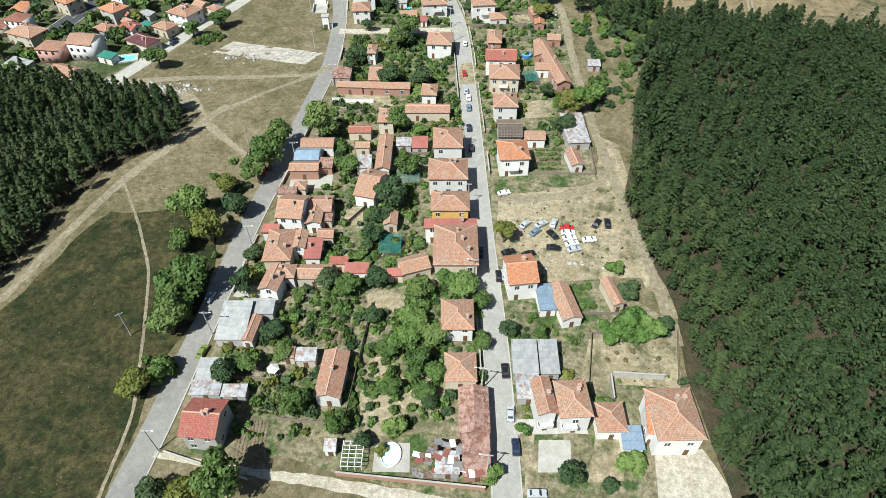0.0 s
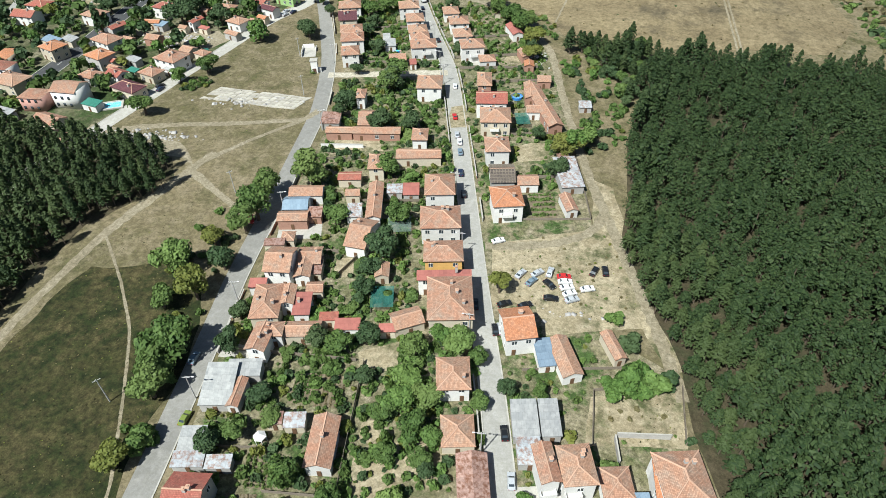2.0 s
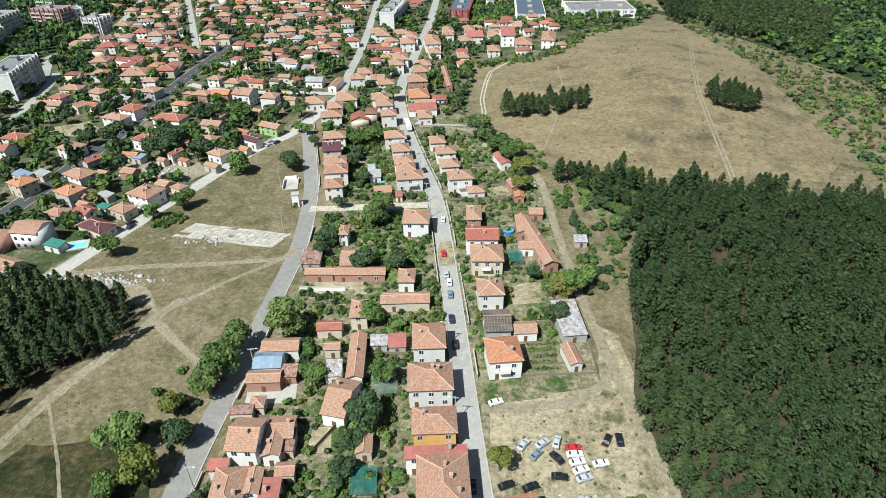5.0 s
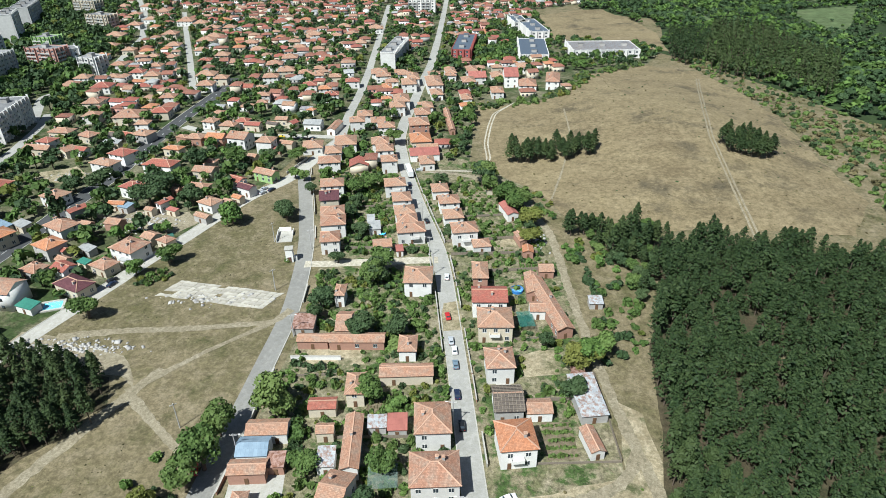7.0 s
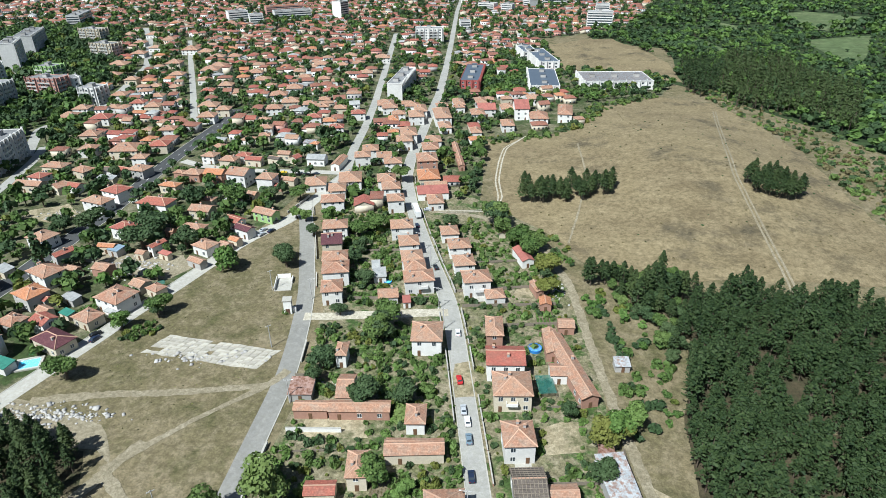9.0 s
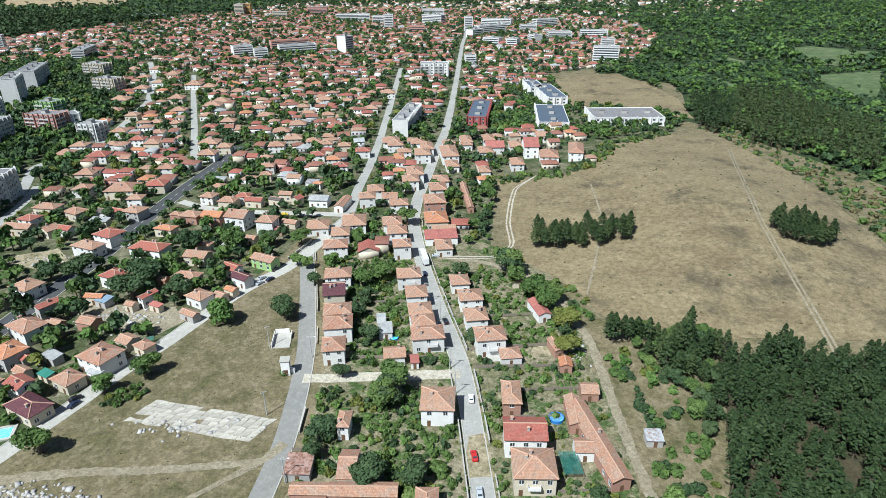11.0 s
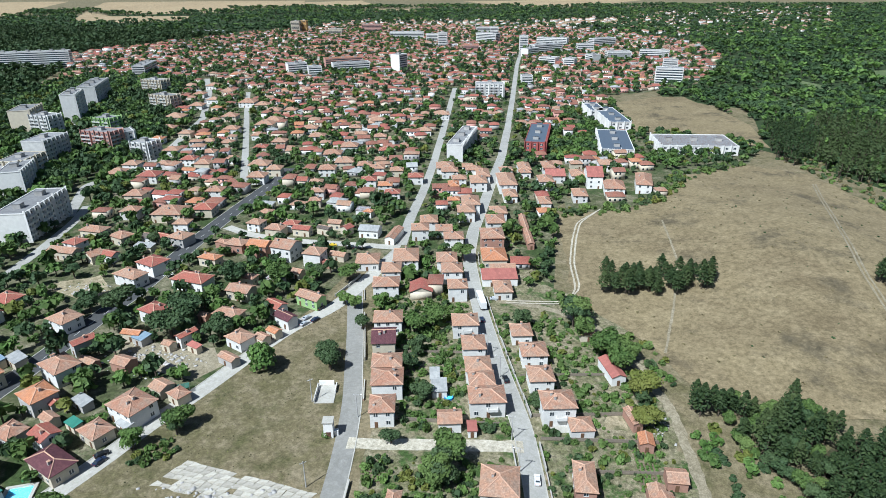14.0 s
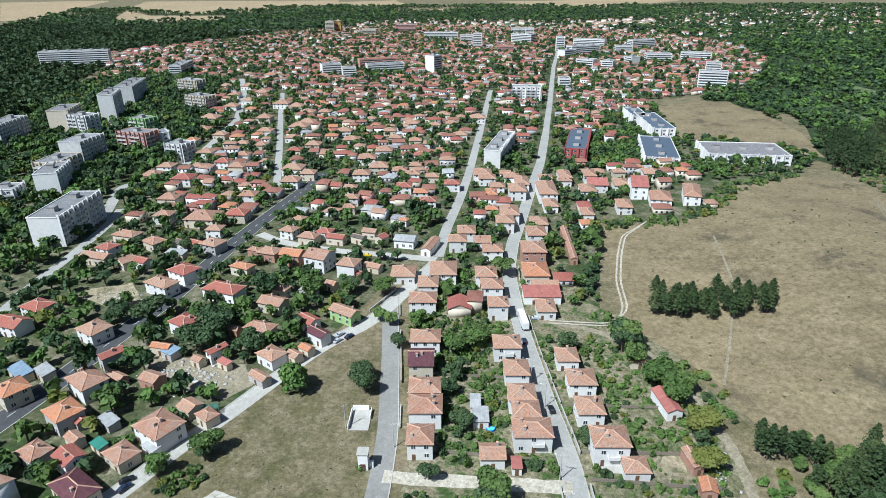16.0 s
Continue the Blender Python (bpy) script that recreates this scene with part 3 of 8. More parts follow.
def block(x, y, w, d, yaw, floors, wall="block_concrete", label="", balconies=True, roof="roofing_felt", wn=None):
    """A flat-roofed block: shell, cornice, stair heads, bands of balconies, windows one by one."""
    h = floors * 2.9 + 0.8
    root = new("apartment_block")
    root.matrix_basis = pose(x, y, gz(x, y), 0, 0, yaw)
    tagged(root, label or "%d-storey concrete apartment block with loggia balconies" % floors, "apartment block", "apartment blocks")
    a, b = w / 2, d / 2
    child("wall", boxes_mesh("wall", [(-a, -b, -0.5, a, b, h)], [wall]), root)
    child("roof", boxes_mesh("roof", [(-a - 0.15, -b - 0.15, h, a + 0.15, -b + 0.25, h + 0.5), (-a - 0.15, b - 0.25, h, a + 0.15, b + 0.15, h + 0.5),
                                      (-a - 0.15, -b + 0.25, h, -a + 0.25, b - 0.25, h + 0.5), (a - 0.25, -b + 0.25, h, a + 0.15, b - 0.25, h + 0.5),
                                      (-a + 0.25, -b + 0.25, h, a - 0.25, b - 0.25, h + 0.1)], [wall, roof], [0, 0, 0, 0, 1]), root)
    n = max(1, int(max(w, d) / 16))
    for k in range(n):
        q = (k + 0.5) / n - 0.5
        cx, cy = (q * w, 0) if w > d else (0, q * d)
        child("stair_head", boxes_mesh("stair_head", [(cx - 2, cy - 2, h, cx + 2, cy + 2, h + 2.5), (cx - 2.2, cy - 2.2, h + 2.5, cx + 2.2, cy + 2.2, h + 2.7)], ["grey_plaster", roof], [0, 1]), root)
    for side, length, half, turn in ((0, w, b, 0), (1, d, a, 90) if x < 0 else (2, d, a, -90)):
        n = wn or max(2, int(length / 4.4))
        if y > 850:       # far blocks: a ribbon of glass to each storey
            for s in range(floors):
                child("window_band", boxes_mesh("window_band", [(-length / 2 + 0.8, -half - 0.05, s * 2.9 + 1.2, length / 2 - 0.8, -half + 0.05, s * 2.9 + 2.5)], ["window_glass"]), root, pose(0, 0, 0, 0, 0, turn))
                child("parapet", boxes_mesh("parapet", [(-length / 2, -half - 0.3, s * 2.9 + 0.1, length / 2, -half, s * 2.9 + 1.2)], [wall]), root, pose(0, 0, 0, 0, 0, turn))
            continue
        if side == 0 and d > 1.6 * w and balconies:
            continue      # blind end wall
        for k in range(n + 1):
            u = min(max(k / n * length - length / 2, 0.2 - length / 2), length / 2 - 0.2)
            child("fin", boxes_mesh("fin", [(u - 0.16, -half - 1.15, -0.3, u + 0.16, -half, h + (0.9 if k % 3 else 1.6))], [wall]), root, pose(0, 0, 0, 0, 0, turn))
        for s in range(floors):
            for k in range(n):
                u = (k + 0.5) / n * length - length / 2
                mm = pose(0, 0, 0, 0, 0, turn) @ pose(u, -half - 0.02, s * 2.9 + 1.4)
                if balconies and length > 12 and k % 3 != 2 and s > 0:
                    key = ("loggia", round(length / n, 1))
                    if key not in SHARED:
                        q = length / n / 2 - 0.15
                        SHARED[key] = boxes_mesh("balcony", [(-q, -1.1, -1.3, q, 0, -1.15), (-q, -1.1, -1.15, q, -1.0, -0.2), (-q, -1.0, -1.15, -q + 0.1, 0, -0.2), (q - 0.1, -1.0, -1.15, q, 0, -0.2)], ["block_concrete"])
                    child("balcony", SHARED[key], root, mm)
                if length < 12 and k % 2 and side:
                    continue
                child("window", WIDE, root, mm)
    FOOT.append((x, y, w, d, math.cos(radians(yaw)), math.sin(radians(yaw))))
    return root



# ---- plants ----


def leaf_cards(points, normals, size, rng, slim=1.0):
    """Four-cornered tufts at the points, roughly facing outward."""
    n = len(points)
    nr = normals + rng.normal(0, 0.45, (n, 3))
    nr /= np.linalg.norm(nr, axis=1)[:, None] + 1e-9
    t = np.cross(nr, rng.normal(0, 1, (n, 3)))
    t /= np.linalg.norm(t, axis=1)[:, None] + 1e-9
    s = np.cross(nr, t)
    sz = size * rng.uniform(0.6, 1.3, n)[:, None]
    s = s * slim
    q = np.stack([points - t * sz - s * sz * 0.6, points + t * sz * 0.7 - s * sz, points + t * sz + s * sz * 0.7, points - t * sz * 0.8 + s * sz], 1)
    return q.reshape(-1, 3), np.arange(4 * n).reshape(n, 4)


def crown_arrays(kind, n, seed):
    """A crown one metre in radius, foot at z 0. broad: lobes with gaps; pine: whorled tufts; bush: low lobes; poplar: a column."""
    rng = np.random.default_rng(seed)
    if kind == "pine":
        z = rng.uniform(0, 1, n) ** 0.75
        ang = np.floor(rng.uniform(0, 7, n)) * 0.9 + np.floor(z * 8) * 0.55 + rng.normal(0, 0.22, n)
        prof = np.maximum(1 - z ** 1.5, 0) ** 0.8 * np.minimum(1, 0.72 + 1.2 * z) * (0.78 + 0.22 * np.sin(z * 30 + 3 * ang))
        r = prof * np.sqrt(rng.uniform(0.15, 1, n))
        p = np.stack([r * np.cos(ang), r * np.sin(ang), z * 2.6 + 0.2 * (1 - r)], 1)
        nr = np.stack([np.cos(ang) * 0.6, np.sin(ang) * 0.6, np.full(n, 0.8)], 1)
        return leaf_cards(p, nr, 0.165 * (250 / n) ** 0.3, rng, 0.5)
    lobes = {"broad": 11, "bush": 7, "poplar": 8, "willow": 9}[kind]
    c = rng.normal(0, 1, (lobes, 3))
    c /= np.linalg.norm(c, axis=1)[:, None]
    c *= rng.uniform(0.35, 0.66, lobes)[:, None]
    c[0] = 0
    rad = rng.uniform(0.34, 0.5, lobes)
    k = rng.integers(0, lobes, n)
    dr = rng.normal(0, 1, (n, 3))
    dr /= np.linalg.norm(dr, axis=1)[:, None]
    dr[:, 2] = np.where(dr[:, 2] < -0.3, -dr[:, 2], dr[:, 2])
    p = c[k] + dr * (rad[k] * rng.uniform(0.75, 1.06, n))[:, None]
    if kind == "broad":
        p = p * (1, 1, 0.82) + (0, 0, 1.25)
    elif kind == "bush":
        p = p * (1, 1, 0.7) + (0, 0, 0.5)
        p[:, 2] = np.abs(p[:, 2])
    elif kind == "willow":
        p = p * (1, 1, 0.95) + (0, 0, 1.0)
        p[:, 2] -= 0.35 * (p[:, 0] ** 2 + p[:, 1] ** 2)
    else:
        p = p * (0.8, 0.8, 2.2) + (0, 0, 2.3)
    return leaf_cards(p, dr, {"broad": 0.115, "bush": 0.15, "poplar": 0.15, "willow": 0.11}[kind] * (520 / max(n, 60)) ** 0.45, rng)


def trunk_arrays(h, r, sides=7, limbs=4, spread=0.6, seed=0):
    rng = np.random.default_rng(seed)
    v, f = [], []

    def tube(p0, p1, r0, r1):
        k = len(v)
        d = np.array(p1) - np.array(p0)
        d = d / np.linalg.norm(d)
        s = np.cross(d, (0.3, 0.9, 0.1))
        s /= np.linalg.norm(s)
        t = np.cross(d, s)
        for p, rr in ((p0, r0), (p1, r1)):
            for i in range(sides):
                a = 2 * math.pi * i / sides
                v.append(tuple(np.array(p) + rr * (math.cos(a) * s + math.sin(a) * t)))
        for i in range(sides):
            j = (i + 1) % sides
            f.append((k + i, k + j, k + sides + j, k + sides + i))
    tube((0, 0, -0.1), (0.03, 0.02, h * 0.55), r, r * 0.75)
    tube((0.03, 0.02, h * 0.55), (0, 0.05, h), r * 0.75, r * 0.35)
    for i in range(limbs):
        a = 2 * math.pi * i / limbs + rng.uniform(-0.4, 0.4)
        z = h * rng.uniform(0.5, 0.9)
        tube((0, 0, z), (spread * math.cos(a), spread * math.sin(a), z + spread * 0.8), r * 0.45, r * 0.15)
    return v, f


CROWN, TRUNK = {}, {}
for kind, count, leaves in (("broad", 2000, ("broad_leaves", "dark_leaves", "yellow_leaves", "fresh_leaves")), ("bush", 1000, ("broad_leaves", "dark_leaves", "fresh_leaves", "yellow_leaves", "dry_scrub")),
                            ("pine", 460, ("pine_needles",)), ("poplar", 420, ("dark_leaves",)), ("willow", 1100, ("fresh_leaves",))):
    for variant in range(4):
        v, q = crown_arrays(kind, count, 11 * variant + len(kind))
        for lf in leaves:
            CROWN[kind, lf, variant] = big_mesh("crown", v, q, [lf])
        v, f = trunk_arrays({"broad": 1.3, "bush": 0.5, "pine": 3.4, "poplar": 3.5, "willow": 1.1}[kind], {"broad": 0.09, "bush": 0.05, "pine": 0.055, "poplar": 0.1, "willow": 0.1}[kind],
                            limbs=0 if kind == "pine" else 4, spread=0.45, seed=variant)
        TRUNK[kind, variant] = mesh_of("trunk", v, f, ["bark"])
TREE_WORDS = dict(broad_leaves="leafy green garden tree", dark_leaves="dark green leafy tree", yellow_leaves="yellow-green leafy tree", fresh_leaves="bright green leafy tree", pine_needles="dark green pine with bare lower trunk",
                  dry_scrub="dry brown scrub bush")


def tree(x, y, r, kind="broad", leaf="broad_leaves", tall=1.0, group="garden trees", seed=None):
    """A tree or bush of crown radius r: trunk with limbs, and a crown of leaf tufts."""
    rng = random.Random(int(x * 97 + y * 61) if seed is None else seed)
    variant = rng.randrange(4)
    root = new({"pine": "pine_tree", "bush": "bush", "poplar": "poplar_tree", "willow": "willow_tree"}.get(kind, "tree"))
    root.matrix_basis = pose(x, y, gz(x, y) - 0.05, 0, 0, rng.uniform(0, 360)) @ Matrix.Diagonal((r, r * rng.uniform(0.88, 1.1), r * tall * rng.uniform(0.9, 1.1), 1))
    words = TREE_WORDS[leaf]
    if kind == "bush":
        words = words.replace("garden tree", "bush").replace("leafy tree", "leafy bush")
    elif kind == "willow":
        words = "bright green weeping willow with drooping crown"
    tagged(root, words + " growing from the ground", "bush" if kind == "bush" else "tree", group)
    lift = pose(0, 0, 1.1) if kind == "pine" else None
    child("trunk", TRUNK[kind, variant], root)
    child("crown", CROWN[kind, leaf, variant], root, lift)
    return root


def grove(name, label, spots, kind, count, mats, seed, base=1.1, category="woods"):
    """Many crowns and trunks in one mesh. spots: rows of x, y, radius, height factor, material number."""
    rng = np.random.default_rng(seed)
    forms = [crown_arrays(kind, count, 100 + seed + i) for i in range(6)]
    vs, qs, ix, k = [], [], [], 0
    trunk = np.array([(sx * 0.055, sy * 0.055, z) for z in (-0.05, 3.4 if kind == "pine" else 1.2) for sx, sy in ((-1, -1), (1, -1), (1, 1), (-1, 1))])
    tq = np.array([(0, 1, 5, 4), (1, 2, 6, 5), (2, 3, 7, 6), (3, 0, 4, 7)])
    for x, y, r, tall, mi in spots:
        v, q = forms[rng.integers(6)]
        a = rng.uniform(0, 6.28)
        c, s = math.cos(a), math.sin(a)
        lift = base if kind == "pine" else 0
        z = gz(x, y)
        vs.append(np.stack([x + r * (c * v[:, 0] - s * v[:, 1]), y + r * (s * v[:, 0] + c * v[:, 1]), z + r * tall * (v[:, 2] + lift)], 1))
        qs.append(q + k)
        ix.append(np.full(len(q), mi, dtype=np.int32))
        k += len(v)
        vs.append(np.stack([x + r * trunk[:, 0], y + r * trunk[:, 1], z + r * tall * trunk[:, 2]], 1))
        qs.append(tq + k)
        ix.append(np.full(4, len(mats), dtype=np.int32))
        k += 8
    me = big_mesh(name, np.concatenate(vs), np.concatenate(qs), list(mats) + ["bark"], np.concatenate(ix))
    return tagged(new(name, me), label, category, kind="stuff")


def scatter(poly, spacing, seed, jitter=0.42):
    """Spots on a shaken grid inside an outline."""
    rng = np.random.default_rng(seed)
    p = np.asarray(poly, float)
    (x0, y0), (x1, y1) = p.min(0), p.max(0)
    gx, gy = np.meshgrid(np.arange(x0, x1, spacing), np.arange(y0, y1, spacing))
    gx = gx + (np.arange(gx.shape[0]) % 2)[:, None] * spacing / 2
    gx = (gx + rng.uniform(-jitter, jitter, gx.shape) * spacing).ravel()
    gy = (gy + rng.uniform(-jitter, jitter, gy.shape) * spacing).ravel()
    ok = inside(p, gx, gy)
    return np.stack([gx[ok], gy[ok]], 1), rng

# ---- ground ----
xs = np.unique(np.concatenate([np.linspace(-4800, -60, 25), np.arange(-60, 300, 8), np.linspace(300, 4800, 25)]))
ys = np.unique(np.concatenate([np.linspace(-900, 100, 12), np.arange(100, 680, 10), np.linspace(680, 4950, 30)]))
gv = [(x, y, gz(x, y)) for y in ys for x in xs]
nx = len(xs)
gf = [(j * nx + i, j * nx + i + 1, (j + 1) * nx + i + 1, (j + 1) * nx + i) for j in range(len(ys) - 1) for i in range(nx - 1)]
tagged(new("ground", mesh_of("ground", gv, gf, ["dry_grass"], smooth=True)), "dry summer grassland that reaches the horizon", "ground", kind="structure")

TOWN = [(-85, 385), (-60, 330), (0, 345), (5, 438), (25, 441), (46, 447), (66, 462), (90, 508), (140, 548), (170, 600), (172, 640), (70, 650), (67, 808), (123, 835), (211, 928), (295, 1181), (308, 1446), (136, 1623), (-27, 1775), (-450, 1850), (-656, 1573), (-699, 1430),
        (-730, 1366), (-800, 1157), (-665, 956), (-560, 750), (-470, 560), (-330, 400), (-260, 300), (-215, 200), (-150, 185), (-140, 217), (-126, 246), (-112, 272), (-99, 319)]
STRIP = [(-62, 55), (-61, 120), (-56, 200), (-57, 250), (-66, 300), (-78, 360), (-20, 400), (-4, 350), (24, 330), (33, 260), (33, 190), (35, 160), (33, 145), (30, 112), (46, 100), (47, 60), (36, 52), (8, 46), (-40, 56)]
patch("ground_garden", "patchwork of green gardens and bare soil between houses", STRIP, "garden_ground", 0.03, 1.0)
patch("ground_town", "green gardens and yards of the town", TOWN, "town_gardens", 0.02, 4.0, 25)
patch("ground_meadow", "olive-brown rough meadow beside the west street", [(-72, 20), (-71, 62), (-70, 100), (-74, 118), (-84, 131), (-96, 128), (-108, 128), (-118, 112), (-123, 92), (-150, 20), (-160, -60), (-70, -60)], "meadow_grass", 0.034, 2.0)
patch("ground_verge", "trodden dry verge between meadow and pine wood", [(-126, 86), (-119, 90), (-113, 112), (-107, 136), (-93, 168), (-100, 174), (-113, 152), (-121, 120), (-127, 95)], "dry_grass", 0.045, 1.5, 4)
patch("ground_hill", "bare dry-grass hill", [(8, 342), (16, 327), (36, 300), (42, 280), (80, 268), (150, 265), (172, 294), (176, 354), (184, 412), (182, 470), (174, 525), (138, 545), (88, 508), (64, 461), (46, 446), (25, 440), (5, 437)], "hill_grass", 0.15, 2.0)
patch("ground_yard", "bare sandy yard with parked cars", [(5, 142), (36, 150), (37, 175), (44, 170), (47, 120), (52, 100), (46, 96), (43, 112), (29, 110), (18, 108), (17, 118), (5, 117)], "yard_ground", 0.038, 0.8, 4)
patch("ground_plot", "dry weedy plot behind the houses", [(25, 78), (46, 79), (49, 94), (28, 91)], "yard_ground", 0.04, 1.0)
patch("ground_overgrown", "weedy dry plot with scattered shrubs", [(-25, 62), (-6, 64), (-4, 82), (-10, 84), (-24, 82)], "yard_ground", 0.045, 1.2, 3)
patch("ground_sand", "pale sandy ground by the white house", [(37, 50), (53, 53), (48, 64), (38, 62)], "pale_gravel", 0.04, 1.0)
FOREST_E = [(53, 35), (49, 80), (50, 100), (45, 120), (41, 138), (48, 165), (52, 195), (60, 218), (66, 234), (66, 250), (76, 260), (96, 257), (125, 253), (150, 247), (188, 240), (192, 200), (165, 130), (135, 60), (112, -10), (70, -10)]
FOREST_W = [(-125, 92), (-123, 121), (-118, 146), (-99, 164), (-106, 182), (-128, 188), (-150, 194), (-180, 190), (-205, 165), (-205, 90), (-160, 60)]
patch("ground_forest_east", "needle-strewn floor of the pine forest", FOREST_E, "shaded_forest_floor", 0.046, 1.0)
patch("ground_forest_west", "needle-strewn floor of the pine wood", FOREST_W, "shaded_forest_floor", 0.042, 1.0)
WOODS = [(215, 200), (232, 300), (238, 400), (220, 470), (190, 560), (165, 600), (185, 640), (195, 750), (130, 800), (130, 830), (215, 925), (300, 1180), (312, 1450), (140, 1640), (700, 1900), (1500, 2000), (1400, 900), (900, 300), (500, 60)]
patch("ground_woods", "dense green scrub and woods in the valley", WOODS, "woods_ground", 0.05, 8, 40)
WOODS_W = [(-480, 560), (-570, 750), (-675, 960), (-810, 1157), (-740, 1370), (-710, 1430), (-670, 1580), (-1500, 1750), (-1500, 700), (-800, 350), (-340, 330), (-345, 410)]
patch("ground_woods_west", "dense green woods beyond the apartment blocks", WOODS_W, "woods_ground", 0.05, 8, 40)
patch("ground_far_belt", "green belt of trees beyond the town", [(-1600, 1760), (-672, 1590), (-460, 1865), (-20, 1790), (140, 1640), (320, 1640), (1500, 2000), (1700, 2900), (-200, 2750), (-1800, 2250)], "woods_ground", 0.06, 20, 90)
FIELDS = [[(-3207, 3489), (-2830, 3713), (-2650, 3700), (-2161, 2809), (-1825, 2262), (-1732, 2046), (-1783, 1962)],
          [(-2000, 2967), (-2339, 3594), (-1217, 3674), (-1048, 3166), (-1225, 2789), (-1205, 2485), (-1373, 2372), (-1609, 2485)],
          [(-1518, 2169), (-1752, 2568), (-1454, 2267), (-1163, 2271), (-1056, 2065), (-1144, 1983), (-1225, 1931), (-1353, 1951)],
          [(-1138, 3437), (-888, 3648), (-712, 3150), (-954, 2882)],
          [(-688, 2732), (-364, 2727), (-332, 2560), (-614, 2523)],
          [(-316, 3454), (193, 3638), (687, 3753), (294, 2996), (-10, 2810), (-160, 3125)],
          [(18, 1933), (146, 2050), (259, 2077), (242, 1901), (114, 1818), (16, 1813)],
          [(313, 1987), (342, 1988), (320, 1846), (295, 1845)]]
for k, quad in enumerate(FIELDS):
    patch("field_%d" % (k + 1), "harvested pale stubble field", quad, "stubble_field", 0.1 + 0.02 * k, 6, 60, category="field")
GREENS = [[(425, 1013), (482, 1042), (540, 977), (496, 894), (422, 864), (394, 918)],
           [(362, 795), (460, 832), (361, 665), (348, 703)],
           [(-228, 1923), (-92, 2018), (-98, 1808), (-195, 1766)],
           [(322, 941), (339, 885), (316, 832), (306, 870)],
           [(252, 830), (260, 781), (262, 707), (251, 683), (241, 744)]]
for k, quad in enumerate(GREENS):
    patch("field_green_%d" % (k + 1), "pale green field in the valley", quad, "green_field", 0.12 + 0.01 * k, 4, 30, category="field")
DRY_SLOPE = [(82, 773), (124, 808), (159, 813), (171, 756), (184, 676), (171, 595), (154, 609), (129, 618), (95, 635), (78, 646)]
patch("ground_school", "dry grass slope beside the school halls", DRY_SLOPE, "hill_grass", 0.085, 3.0, 12)
patch("foundation_slab", "bare concrete foundation slab", [(14, 56.5), (20.8, 57), (21, 64), (14.4, 63.6)], "pale_concrete", 0.25, 0.05)
patch("rubble_ground", "pale rubble-strewn ground", [(-150, 190), (-128, 189), (-104, 183), (-98, 178), (-106, 192), (-125, 198), (-145, 203)], "track_soil", 0.04, 1.5, 4)
SITES = [[(-167, 283), (-166, 291), (-148, 289), (-124, 288), (-116, 277), (-121, 269), (-131, 270), (-157, 281)], [(-218, 330), (-202, 339), (-184, 324), (-199, 317), (-212, 322)]]
patch("building_site", "bare ochre soil and rubble of a building site", SITES[0], "track_soil", 0.055, 1.2, 4)
patch("bare_plot", "bare sandy plot beside the boulevard", SITES[1], "yard_ground", 0.058, 1.5, 4)

CLEAR = [[(-39.3, 126.4), (-33.7, 126.8), (-34.5, 134), (-39.4, 133.2)], [(-27.4, 93.9), (-17.9, 96.7), (-18.1, 104.8), (-27.9, 101.2)], [(16.9, 108.1), (31.7, 111.1), (32.5, 118.3), (17.3, 117.3)],
         [(13.5, 184), (23.5, 185.6), (23.7, 196.2), (14.2, 194.5)], [(-10.3, 205.7), (-3.1, 205.8), (-5.7, 222.2), (-10.8, 220.2)], [(10.8, 257.9), (17.1, 258.8), (16.9, 265.9), (11.5, 265.1)],
         [(-51, 188.4), (-32.6, 188.7), (-35.8, 198.7), (-51, 197.8)], [(23.9, 55.7), (31.7, 56.3), (31.8, 65.8), (26.5, 65.5)], [(11.4, 51.5), (14, 51.6), (14.1, 64.9), (11.1, 64.7)]]
for k, quad in enumerate(CLEAR):
    patch("yard_%d" % (k + 1), "bare trodden beige soil of a garden yard", quad, "yard_ground", 0.05 + 0.004 * k, 0.7, 2.5, seed=k)
PAVED = [[(-58.8, 141.8), (-45.7, 141.9), (-46.5, 150.1), (-59.1, 149.9)], [(-5.9, 255.3), (0.8, 256.3), (0.5, 261.2), (-5.3, 260.3)], [(9, 64.5), (25, 66), (25, 69), (9, 68)], [(-62, 98), (-50, 97), (-50, 101), (-61.5, 102)], [(6, 178), (10, 178.5), (9, 196), (5, 196)]]
for k, quad in enumerate(PAVED):
    patch("paving_%d" % (k + 1), "pale concrete paving of a courtyard", quad, "pale_concrete", 0.055 + 0.004 * k, 0.25, 2.5, seed=k)
CLEAR += PAVED

# ---- streets and tracks ----
EAST = [(9, 20), (8, 51), (5, 89), (1, 124), (-5, 186), (-10, 234), (-13, 256), (-17, 271), (-22, 290), (-29, 320), (-34, 345), (-39, 376), (-39, 408), (-36, 449), (-33, 500), (-29, 553), (-27, 638), (-25, 790), (-23, 1052), (-18, 1228), (-12, 1500)]
WEST = [(-69, 0), (-68, 46), (-67, 61), (-66, 99), (-66, 124), (-64, 153), (-63, 176), (-61, 214), (-63, 240), (-66, 262), (-70, 279), (-76, 305), (-83, 332), (-86, 345)]
PALE = [(-168, 125), (-133.0, 220.0), (-127.2, 234.4), (-124.8, 243.9), (-116.8, 261.5), (-110.3, 279.9), (-101.2, 303.7), (-88.3, 321.8), (-82.8, 340.5), (-77.7, 361.7), (-72.8, 379.7)]
